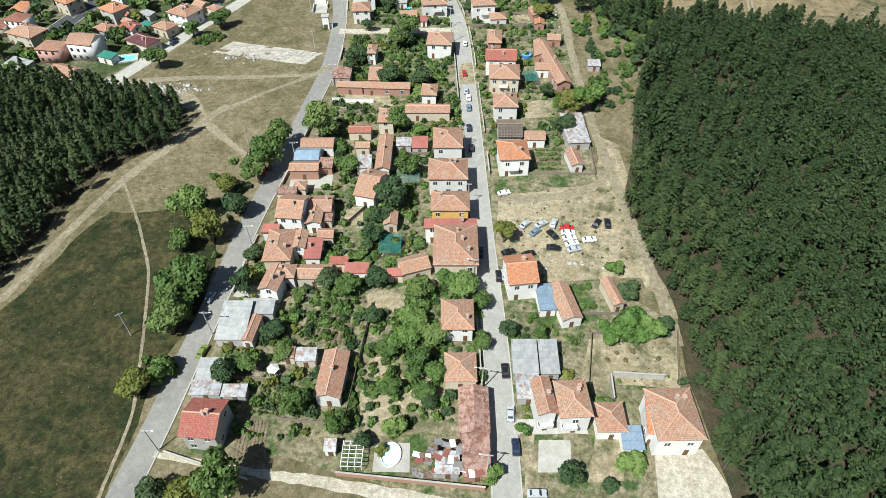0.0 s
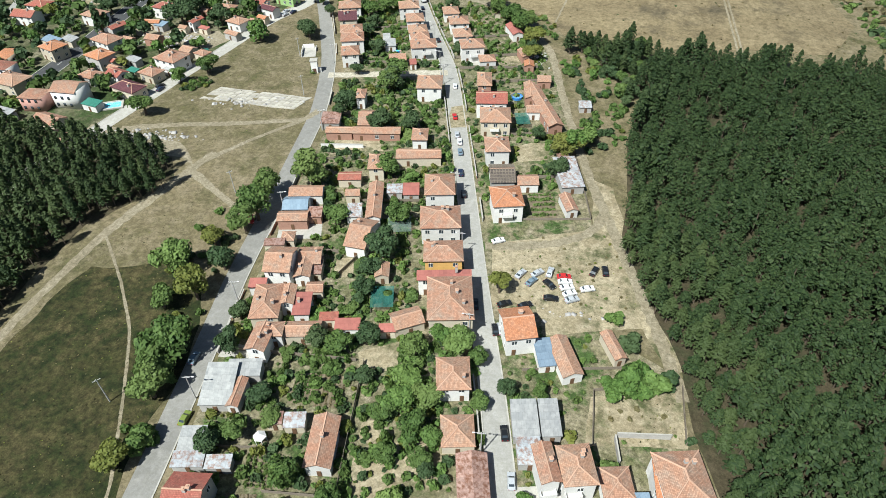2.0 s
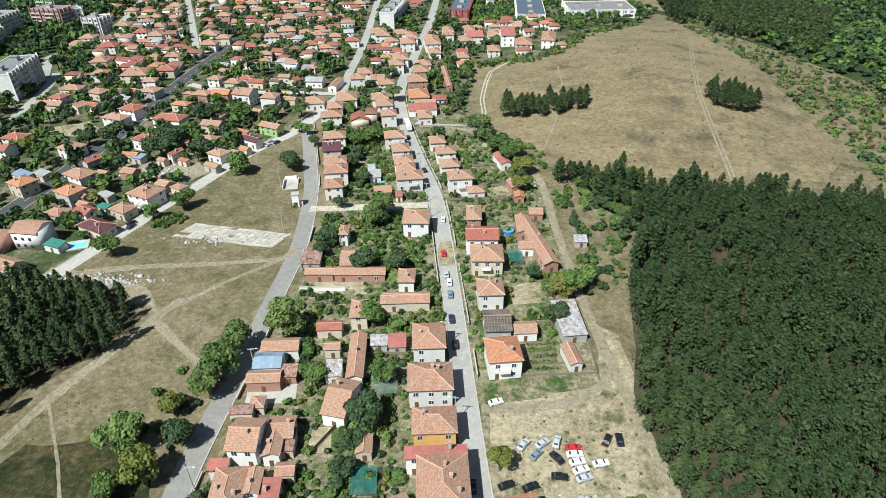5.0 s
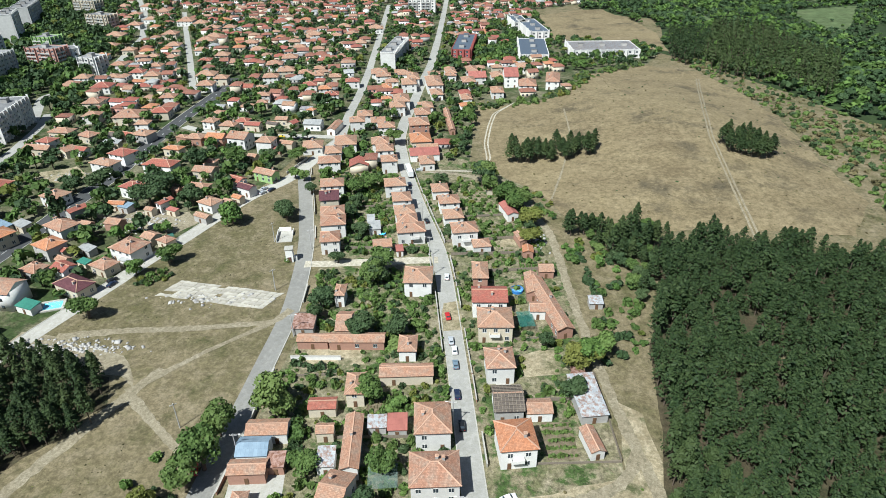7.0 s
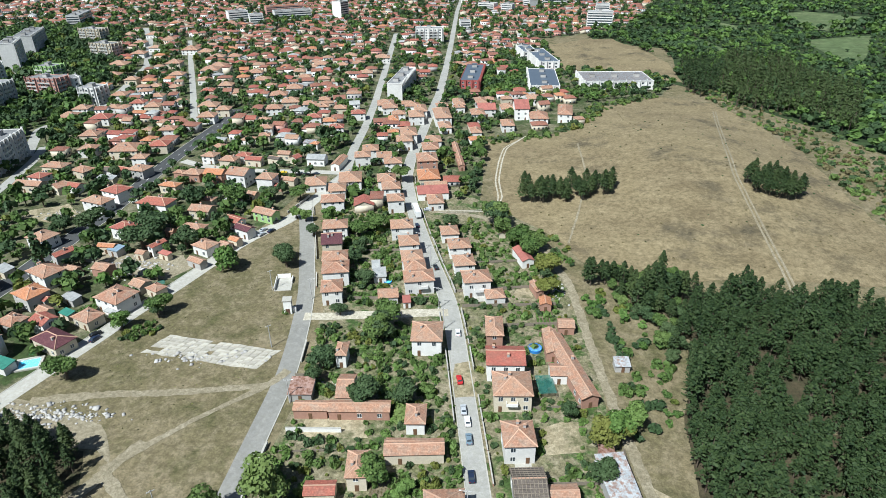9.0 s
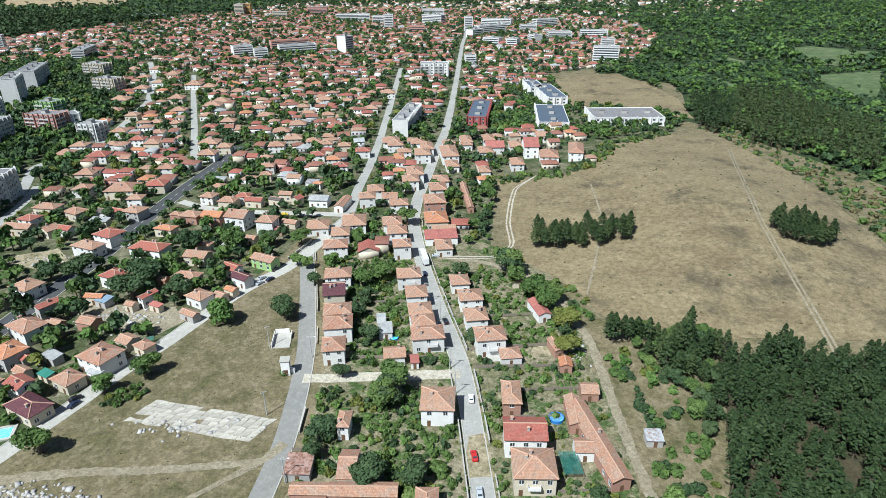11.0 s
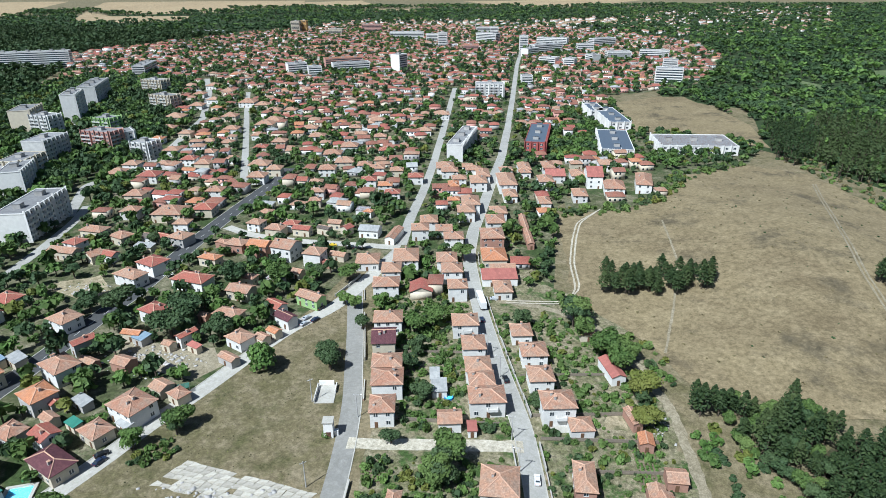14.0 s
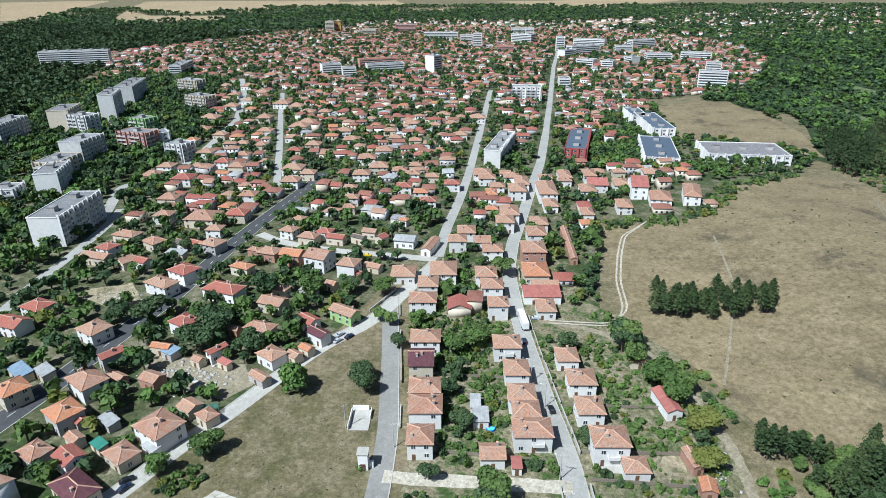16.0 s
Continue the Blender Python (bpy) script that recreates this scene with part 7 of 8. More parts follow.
far = big_mesh("far_houses", np.concatenate(vs), np.concatenate(qs), slots, np.concatenate(ix), np.concatenate(uvs))
tagged(new("far_houses", far), "hundreds of tile-roofed town houses in rows", "houses", kind="stuff")

# ---- trees of gardens and town ----
LEAVES = ["broad_leaves", "dark_leaves", "fresh_leaves", "yellow_leaves"]
foot = np.array([(f[0], f[1], max(f[2], f[3]) / 2, min(f[2], f[3]) / 2) for f in FOOT])


def free(x, y, r, gap=0.55, road=0.5):
    close = np.hypot(foot[:, 0] - x, foot[:, 1] - y) < foot[:, 2] + foot[:, 3] + r
    if close.any() and on_house(x, y, r * gap):
        return False
    if x < -100 and 230 < y < 420 and any(inside(q, x, y) for q in SITES):
        return False
    if 590 < y < 815 and x > 70 and inside(DRY_SLOPE, x, y):
        return False
    if y < 270 and any(inside(q, x, y) for q in CLEAR):
        return False
    return not near_road(x, y, r * (0.4 if y < 200 else 0.75) + road)


def sow(poly, spacing, seed, rmin, rmax, kind, keep=1.0, weights=(0.45, 0.35, 0.12, 0.08), gap=0.55):
    sp, rg = scatter(poly, spacing, seed)
    rows = []
    for x, y in sp:
        r = rg.uniform(rmin, rmax)
        if rg.random() < keep and free(x, y, r, gap):
            rows.append((x, y, r, rg.uniform(0.8, 1.2), int(rg.choice(4, p=weights))))
    return rows


PLOT = [(-61, 58), (-60, 120), (-55, 200), (-56, 240), (-16, 243), (-8, 190), (-1, 124), (2, 90), (4, 66), (-20, 64), (-50, 58)]
EASTPLOT = [(11, 66), (8, 110), (18, 106), (28, 108), (40, 98), (44, 95), (26, 92), (24, 80), (14, 64)]
EASTPLOT2 = [(3, 160), (-2, 190), (-7, 240), (-16, 262), (-25, 320), (-4, 328), (14, 312), (28, 270), (30, 200), (34, 170)]
MID2 = [(-58, 252), (-18, 254), (-30, 310), (-42, 370), (-74, 375), (-78, 345), (-68, 300)]
GARDEN = (0.4, 0.22, 0.28, 0.1)
grove("garden_bushes", "dense green garden bushes and fruit trees", sow(PLOT, 2.2, 31, 0.4, 1.7, "bush", 0.72, weights=GARDEN, gap=0.35) + sow(EASTPLOT, 2.5, 32, 0.4, 1.5, "bush", 0.6, weights=GARDEN) + sow(EASTPLOT2, 2.4, 33, 0.4, 1.7, "bush", 0.62, weights=GARDEN) + sow(MID2, 2.2, 34, 0.4, 1.8, "bush", 0.75, weights=GARDEN),
      "bush", 60, LEAVES, 5, category="bushes")
grove("wild_shrubs", "overgrown bright green shrubs on an empty plot", sow([(-26, 82), (-6, 84), (-4, 106), (-12, 110), (-24, 108)], 1.9, 61, 0.5, 1.3, "bush", 0.8, weights=(0.35, 0.2, 0.35, 0.1)) + sow([(-25, 62), (-6, 64), (-4, 82), (-24, 82)], 2.8, 62, 0.3, 1.0, "bush", 0.5), "bush", 70, LEAVES, 15, category="bushes")
SCRUB = [(38, 185), (54, 200), (58, 240), (40, 264), (30, 300), (16, 322), (22, 300), (33, 262), (36, 215)]
grove("forest_scrub", "green scrub along the forest edge", sow(SCRUB, 4.4, 35, 1.0, 2.6, "bush", 0.75), "bush", 150, LEAVES, 6, category="bushes")
grove("dry_bushes", "dry brown weeds and low bushes", sow([(25, 78), (46, 79), (48, 94), (28, 91)], 3.4, 36, 0.3, 0.8, "bush", 0.5) + sow([(8, 113), (28, 112), (42, 116), (42, 160), (30, 150), (8, 146)], 3.2, 37, 0.2, 0.55, "bush", 0.45),
      "bush", 60, ["dry_scrub", "broad_leaves", "dry_scrub", "yellow_leaves"], 7, category="bushes")
grove("street_bushes", "leafy bushes along the west street", sow([(-75, 70), (-71, 70), (-70, 130), (-69, 165), (-80, 160), (-88, 135), (-78, 100)], 4.0, 38, 1.0, 2.2, "bush", 0.6), "bush", 160, LEAVES, 8, category="bushes")
town_rows = sow([(-85, 385), (-60, 340), (0, 345), (5, 450), (60, 520), (150, 580), (190, 760), (-600, 760), (-470, 560), (-330, 400), (-260, 300), (-215, 200), (-150, 190), (-140, 222), (-130, 246), (-116, 272), (-103, 319)], 5.2, 41, 1.4, 3.9, "broad", 0.56, gap=0.4, weights=(0.4, 0.44, 0.1, 0.06))
town_rows += sow(BLOCKS, 6.5, 47, 2.2, 4.8, "broad", 0.62, gap=0.4, weights=(0.3, 0.55, 0.12, 0.03)) + sow([(78, 520), (140, 548), (172, 600), (172, 645), (95, 640), (84, 560)], 5.5, 49, 1.5, 3.6, "broad", 0.6)
town_rows += sow([(6, 545), (45, 545), (44, 640), (10, 690), (6, 640)], 4.6, 52, 1.8, 3.8, "broad", 0.85, weights=(0.4, 0.2, 0.35, 0.05))
grove("town_trees", "leafy garden trees between the town houses", town_rows, "broad", 72, LEAVES, 9, category="trees")
far_rows = sow([(-600, 760), (190, 760), (220, 930), (330, 1230), (330, 1480), (120, 1750), (-100, 1880), (-500, 1850), (-900, 1750), (-850, 1500), (-700, 1050)], 8.0, 42, 2.2, 4.6, "broad", 0.7, gap=0.3, weights=(0.35, 0.5, 0.1, 0.05))
grove("far_town_trees", "green trees among the far town roofs", [r for r in far_rows if inside(TOWN, r[0], r[1])], "broad", 36, LEAVES, 10, category="trees")
woods_mats = ["broad_leaves", "dark_leaves", "dark_leaves", "fresh_leaves"]
OPEN = FIELDS + GREENS + [DRY_SLOPE]


def wild(name, label, poly, spacing, seed, lo, hi, cards, mats, keep=0.85, tall=(0.6, 1.0), kind="broad", where=None):
    """Woods in one piece, thinned by slow drifts, open where fields and bare slopes lie."""
    sp, rg = scatter(poly, spacing, seed)
    drift = np.sin(sp[:, 0] * 0.021 + seed) + np.sin(sp[:, 1] * 0.017 + 2 * seed) + np.sin((sp[:, 0] + sp[:, 1]) * 0.034)
    ok = (rg.random(len(sp)) < keep + 0.12 * drift) & (where(sp[:, 0], sp[:, 1]) if where else True)
    for q in OPEN:
        ok &= ~inside(q, sp[:, 0], sp[:, 1]) | (rg.random(len(sp)) < 0.015)
    grove(name, label, [(x, y, rg.uniform(lo, hi) * (1 + 0.1 * d), rg.uniform(*tall), int(rg.integers(len(mats)))) for (x, y), d in zip(sp[ok], drift[ok])], kind, cards, mats, seed)


wild("valley_woods", "dense green woods in the valley", WOODS, 12.0, 43, 3.2, 6.8, 34, woods_mats, where=lambda x, y: ((y > 850) | (x > 520)) & (y < 1900) & (x < 1250))
wild("valley_thicket", "thick green scrub and trees behind the hill", [(215, 200), (232, 300), (238, 400), (220, 470), (190, 560), (172, 620), (190, 660), (195, 750), (130, 800), (140, 850), (520, 850), (520, 300), (300, 200)], 6.5, 53, 1.8, 4.6, 56, woods_mats, 0.8)
wild("hill_scrub", "scattered green scrub on the back of the hill", [(176, 270), (178, 354), (186, 412), (183, 470), (174, 530), (166, 565), (190, 565), (222, 470), (240, 400), (234, 300), (215, 220)], 3.8, 55, 0.7, 2.4, 44, ["broad_leaves", "dark_leaves", "dry_scrub", "fresh_leaves"], 0.6, (0.7, 1.1), "bush")
wild("ridge_pines", "dark pine plantation beyond the hill", [(191, 664), (232, 677), (210, 599), (173, 541), (166, 571)], 5.0, 44, 2.6, 3.6, 70, ["pine_needles"], 1.2, (0.9, 1.2), "pine")
wild("valley_pines", "long dark pine plantation in the valley", [(242, 690), (278, 665), (302, 564), (235, 451), (219, 497), (185, 520), (191, 563)], 5.4, 54, 2.6, 3.6, 60, ["pine_needles"], 1.2, (0.9, 1.2), "pine")
wild("west_woods", "dark green woods beyond the blocks", WOODS_W, 11.5, 45, 4.0, 7.5, 30, ["pine_needles", "pine_needles", "dark_leaves", "pine_needles"], 0.95, (0.8, 1.1))
wild("far_belt", "far green belt of trees at the edge of the fields", [(-1600, 1780), (-672, 1610), (-460, 1885), (-20, 1810), (140, 1660), (320, 1660), (1500, 2050), (1700, 3000), (-200, 3000), (-2100, 2700)], 19.0, 46, 5.0, 10.0, 22, ["broad_leaves", "dark_leaves", "dark_leaves"], 0.7, (0.55, 0.8))

grove("hill_edge_bushes", "green bushes along the foot of the hill", sow([(6, 430), (25, 434), (48, 440), (70, 456), (95, 503), (140, 543), (130, 552), (84, 515), (58, 466), (40, 450), (6, 444)], 4.0, 48, 1.0, 3.0, "bush", 0.75) + sow([(-4, 340), (14, 325), (24, 300), (34, 280), (40, 284), (30, 306), (20, 326), (4, 344)], 4.0, 49, 0.9, 2.4, "bush", 0.5), "bush", 90, LEAVES, 17, category="bushes")
sp, rg = scatter([(60, 275), (150, 262), (205, 300), (220, 390), (180, 515), (130, 540), (90, 500), (66, 455), (30, 435), (15, 345), (40, 300)], 7.0, 66)
grove("hill_tufts", "low dry tufts and thistles on the hill", [(x, y, rg.uniform(0.2, 0.8), 0.7, int(rg.choice(2, p=[0.8, 0.2]))) for x, y in sp if rg.random() < 0.55 and not near_road(x, y, 0.5)], "bush", 18, ["dry_scrub", "dark_leaves"], 18, category="weeds")

rows = []
for poly, gap, seed in (([(-73, 40), (-73, 100), (-76, 130), (-90, 160), (-104, 160), (-112, 138), (-119, 112), (-122, 92), (-140, 62), (-150, 30)], 1.7, 81), ([(-66, 214), (-68, 245), (-78, 290), (-86, 325), (-92, 318), (-106, 282), (-126, 236), (-132, 206), (-100, 186)], 2.0, 82),
                        ([(26, 79), (46, 80), (48, 93), (29, 91)], 1.5, 83), ([(6, 118), (30, 113), (43, 118), (42, 150), (8, 143)], 1.9, 84)):
    sp, rg = scatter(poly, gap, seed)
    for x, y in sp:
        if rg.random() < 0.55 + 0.3 * math.sin(x * 0.31) * math.sin(y * 0.23) and not near_road(x, y, 0.3):
            rows.append((x, y, rg.uniform(0.1, 0.28), rg.uniform(0.5, 0.8), int(rg.choice(4, p=[0.42, 0.3, 0.18, 0.1]))))
grove("meadow_scrub", "green scrub at the corner of the dry meadow", sow([(-121, 228), (-120, 237), (-115, 241), (-109, 238), (-112, 231)], 2.2, 58, 0.8, 1.9, "bush", 0.85), "bush", 90, LEAVES, 23, category="bushes")
grove("meadow_tufts", "tufts of dry grass and thistles on the meadows", rows, "bush", 10, ["meadow_grass", "dry_scrub", "yellow_leaves", "meadow_grass"], 22, category="weeds")

# ---- cars ----


def car_mesh(paint):
    """Body with bonnet, cabin and boot, wheel arches cut by dark wheels."""
    bm = bmesh.new()
    prof = [(-2.1, 0.35), (-2.15, 0.75), (-2.0, 0.95), (-1.55, 1.0), (-1.05, 1.42), (0.35, 1.45), (0.95, 1.0), (1.95, 0.85), (2.12, 0.65), (2.1, 0.35)]
    rows = []
    for y, k in ((-0.86, 0.0), (-0.78, 1.0), (0.78, 1.0), (0.86, 0.0)):
        rows.append([bm.verts.new((x * (1 if k else 0.985), y * (0.82 if z > 1.2 else 1), z if k or z < 0.9 else z - 0.06)) for x, z in prof])
    for r, s in zip(rows, rows[1:]):
        for i in range(len(prof)):
            j = (i + 1) % len(prof)
            bm.faces.new((r[i], r[j], s[j], s[i]))
    bm.faces.new(rows[0])
    bm.faces.new(list(reversed(rows[-1])))
    bmesh.ops.recalc_face_normals(bm, faces=bm.faces[:])
    me = bpy.data.meshes.new("body")
    bm.to_mesh(me)
    bm.free()
    me.materials.append(MATS[paint])
    return me


def glass_mesh():
    v = [(0.93, -0.62, 1.04), (0.93, 0.62, 1.04), (0.42, 0.58, 1.44), (0.42, -0.58, 1.44), (-1.5, -0.62, 1.06), (-1.5, 0.62, 1.06), (-1.1, 0.58, 1.42), (-1.1, -0.58, 1.42)]
    v = [(x + (0.03 if x > 0 else -0.03), y, z + 0.015) for x, y, z in v]
    v += [(s * a, s2 * b, c) for s2 in (-1, 1) for s, a, b, c in ((1, 0.8, 0.815, 1.04), (-1, 1.35, 0.815, 1.04), (-1, 1.0, 0.71, 1.36), (1, 0.3, 0.71, 1.36))]
    return mesh_of("glass", v, [(0, 1, 2, 3), (5, 4, 7, 6), (8, 9, 10, 11), (13, 12, 15, 14)], ["window_glass"])


def wheel_mesh(name, r, y, mat):
    bm = bmesh.new()
    bmesh.ops.create_cone(bm, cap_ends=True, segments=14, radius1=r, radius2=r, depth=y, matrix=Matrix.Rotation(radians(90), 4, "X"))
    me = bpy.data.meshes.new(name)
    bm.to_mesh(me)
    bm.free()
    me.materials.append(MATS[mat])
    return me


TYRE, RIM, GLASS = wheel_mesh("wheel", 0.31, 0.2, "tyre_rubber"), wheel_mesh("rim", 0.19, 0.22, "rim_metal"), glass_mesh()
HEAD = boxes_mesh("headlight", [(-0.05, -0.16, -0.07, 0.05, 0.16, 0.07)], ["lamp_glass"], bevel=0.02)
TAIL = boxes_mesh("tail_light", [(-0.05, -0.14, -0.09, 0.05, 0.14, 0.09)], ["tail_glass"], bevel=0.02)
CARS = {}


def car(x, y, yaw, colour):
    m = pose(x, y, gz(x, y) + 0.06, 0, 0, yaw)
    if colour in CARS:
        return copy_thing(CARS[colour], m)
    root = new("car")
    child("body", car_mesh(colour + "_car_paint"), root)
    child("glass", GLASS, root)
    for sx in (-1.3, 1.32):
        for sy in (-0.78, 0.78):
            child("rim", RIM, child("wheel", TYRE, root, pose(sx, sy, 0.31)))
    for sy in (-0.58, 0.58):
        child("headlight", HEAD, root, pose(2.08, sy, 0.68))
        child("tail_light", TAIL, root, pose(-2.12, sy, 0.78))
    root.matrix_basis = m @ Matrix.Diagonal((0.93, 0.93, 0.93, 1))
    CARS[colour] = tagged(root, colour + " passenger car parked on the ground", "car", "parked cars")
    return root


car(7.3, 80.0, 95, "black")
car(9.6, 61.5, 94, "navy")
car(8.5, 69.1, 90, "silver")
car(13.6, 52.0, 4, "silver")
car(5.6, 109.1, 95, "black")
car(7.1, 109.4, 96, "silver")
car(0.5, 117.5, 92, "black")
car(-67.4, 96.8, 82, "steel")
car(-63.6, 80.4, 81, "green")
car(6.8, 142.8, 21, "white")
car(12.8, 129.3, 52, "silver")
car(15.6, 126.5, 48, "steel")
car(17.4, 129.8, 38, "silver")
car(20.9, 130.3, 72, "silver")
car(20.4, 125.6, -52, "black")
car(24.6, 128.7, 4, "red")
car(24.7, 126.8, 4, "white")
car(25.0, 124.6, 13, "white")
car(25.5, 122.4, 21, "white")
car(25.9, 120.2, 20, "silver")
car(30.4, 124.3, 12, "white")
car(20.4, 120.5, -5, "black")
car(33.1, 131.1, 61, "black")
car(36.1, 131.3, 88, "black")
car(8.1, 118.0, 23, "black")
car(13.5, 117.7, 23, "black")
car(-8.6, 212.4, 99, "red")
car(-7.3, 199.7, 95, "silver")
car(-6.2, 195.2, 95, "white")
car(-5.8, 188.7, 95, "steel")
car(-5.2, 176.3, 95, "navy")
car(-3.9, 164.8, 95, "black")
car(-9.4, 236.1, 92, "white")
car(-68.4, 149.5, -71, "red")
car(-128.8, 229.8, 69, "navy")
car(-93.1, 310.5, 61, "navy")
car(-96.3, 307.1, 61, "silver")
car(-93.8, 319.7, 69, "black")
car(-96.9, 311.4, 61, "silver")
car(-93.6, 379.3, 9, "black")
car(-106.7, 381.8, 9, "yellow")
car(-31.3, 310.5, 109, "black")
car(-28.9, 317.2, 103, "navy")
car(-29.5, 306.1, 109, "steel")
car(-129.9, 232.4, 46, "black")
car(-18.8, 279.6, 106, "black")
car(-24.9, 334.6, 8, "silver")

truck = new("truck")
tagged(truck, "white box truck parked on the street", "truck")
truck.matrix_basis = pose(-30.2, 331.0, 0.06, 0, 0, 104)
child("cargo_box", boxes_mesh("cargo_box", [(-6.5, -1.2, 0.9, 3.6, 1.2, 3.6)], ["white_car_paint"], bevel=0.05), truck)
child("cab", boxes_mesh("cab", [(3.8, -1.15, 0.6, 6.0, 1.15, 2.9)], ["white_car_paint"], bevel=0.15), truck)
child("windscreen", boxes_mesh("windscreen", [(5.9, -1.0, 1.7, 6.03, 1.0, 2.6)], ["window_glass"]), truck)
child("chassis", boxes_mesh("chassis", [(-6.4, -0.5, 0.55, 5.5, 0.5, 0.9)], ["tyre_rubber"]), truck)
for sx in (-5.0, -3.8, 4.6):
    for sy in (-1.0, 1.0):
        child("wheel", wheel_mesh("wheel", 0.48, 0.3, "tyre_rubber"), truck, pose(sx, sy, 0.48))

# ---- poles ----


def utility_pole(x, y, yaw=0, h=8.6, lamp=True):
    root = new("utility_pole")
    root.matrix_basis = pose(x, y, gz(x, y), 0, 0, yaw)
    tagged(root, "grey concrete street pole with cross arm and lamp", "utility pole", "street poles")
    bm = bmesh.new()
    bmesh.ops.create_cone(bm, cap_ends=True, segments=10, radius1=0.17, radius2=0.1, depth=h + 0.3, matrix=Matrix.Translation((0, 0, h / 2 - 0.15)))
    me = bpy.data.meshes.new("post")
    bm.to_mesh(me)
    bm.free()
    me.materials.append(MATS["pole_concrete"])
    child("post", me, root)
    child("cross_arm", boxes_mesh("cross_arm", [(-0.9, -0.06, h - 0.5, 0.9, 0.06, h - 0.38)], ["pole_concrete"]), root)
    for u in (-0.8, -0.3, 0.3, 0.8):
        child("insulator", boxes_mesh("insulator", [(u - 0.04, -0.04, h - 0.38, u + 0.04, 0.04, h - 0.2)], ["frame_paint"]), root)
    if lamp:
        child("lamp_arm", boxes_mesh("lamp_arm", [(-1.5, -0.04, h - 0.1, 0.05, 0.04, h - 0.02)], ["pole_concrete"]), root)
        child("lamp_head", boxes_mesh("lamp_head", [(-1.95, -0.14, h - 0.16, -1.4, 0.14, h)], ["frame_paint"], bevel=0.04), root)
    return root


for x, y, lamp in ((-82.7, 84.2, False), (-63.2, 85.9, True), (-64.4, 55.8, True), (-77.6, 163.2, False), (-62.0, 115.4, True), (2.2, 75.1, True), (-0.9, 107.1, True), (-3.6, 136.9, True), (-6.2, 165.3, True), (3.8, 55.5, True),
                   (-69.4, 227.5, False), (-78.8, 262, False), (-14.2, 238.7, True), (-16.3, 251.4, True), (-20.8, 281.3, True), (-25.6, 293.9, True), (-62.8, 256.3, True), (-56.8, 201.8, True), (-59.0, 153.4, True)):
    utility_pole(x, y, 0 if x > -40 else 180 if lamp else 40, 8.6, lamp)

# ---- gardens, pools, fences, small things ----


def crop_rows(name, label, corner, along, across, rows, leaf, size=0.45, seed=1):
    """A vegetable plot: rows of plants with bare soil between."""
    a, b, c = Vector((*corner, 0)), Vector((*along, 0)), Vector((*across, 0))
    patch("plot_soil", "dug brown soil of a vegetable plot", [corner, (corner[0] + along[0], corner[1] + along[1]), (corner[0] + along[0] + across[0], corner[1] + along[1] + across[1]), (corner[0] + across[0], corner[1] + across[1])], "dug_soil", 0.05, 0.2, 2)
    rg = np.random.default_rng(seed)
    spots = []
    n = int(b.length / (size * 1.5))
    for r in range(rows):
        for k in range(n):
            if rg.random() < 0.86:
                q = a + c * ((r + 0.5) / rows) + b * ((k + 0.5) / n)
                spots.append((q.x + rg.uniform(-0.1, 0.1), q.y + rg.uniform(-0.1, 0.1), size * rg.uniform(0.7, 1.2), 1.0, 0))
    grove(name, label, spots, "bush", 26, [leaf], seed, category="crops")


crop_rows("vine_rows", "rows of green vegetables in brown soil", (-41.9, 85.5), (0.5, 8.5), (5.5, 0.3), 5, "broad_leaves", 0.5, 51)
crop_rows("bean_rows", "sparse rows of drying plants in soil", (-36.0, 85.0), (-0.2, 9), (7, -0.3), 6, "dry_scrub", 0.3, 52)
crop_rows("tomato_rows", "rows of leafy tomato plants", (-46.2, 65.3), (-1.2, 7.2), (6, 0), 5, "broad_leaves", 0.55, 53)
crop_rows("seedling_rows", "sparse seedlings in freshly dug soil", (-48.7, 55.6), (-0.9, 8.4), (6.8, 0.2), 9, "dry_scrub", 0.16, 54)
crop_rows("cabbage_rows", "rows of bushy green crops", (17.0, 154.2), (8, 0.5), (-0.4, 12.5), 5, "broad_leaves", 0.75, 55)
crop_rows("bean_patch", "dense green rows of beans", (17.2, 235), (0, 16), (5.8, 0), 5, "fresh_leaves", 0.55, 56)
crop_rows("onion_rows", "green rows of vegetables by the lane", (-56, 231), (6.5, 0), (-0.5, 6), 5, "fresh_leaves", 0.5, 57)
crop_rows("potato_rows", "furrowed plot with low plants", (-29.8, 170), (0, 7), (6, 0), 7, "dry_scrub", 0.18, 58)
crop_rows("pepper_rows", "bright green bed of peppers", (24.5, 172.5), (0.2, 6), (4, 0), 4, "fresh_leaves", 0.45, 59)


def ring_mesh(name, rx, ry, w, z0, z1, mat, n=28):
    v, f = [], []
    for k in range(n):
        a = 2 * math.pi * k / n
        for r, z in ((0, z0), (0, z1), (w, z1), (w, z0)):
            v.append(((rx + r) * math.cos(a), (ry + r) * math.sin(a), z))
    for k in range(n):
        i, j = 4 * k, 4 * ((k + 1) % n)
        for s in range(4):
            t = (s + 1) % 4
            f.append((i + s, i + t, j + t, j + s))
    return mesh_of(name, v, f, [mat])


def disc_mesh(name, rx, ry, z, mat, n=28):
    return mesh_of(name, [(rx * math.cos(2 * math.pi * k / n), ry * math.sin(2 * math.pi * k / n), z) for k in range(n)], [tuple(range(n))], [mat])


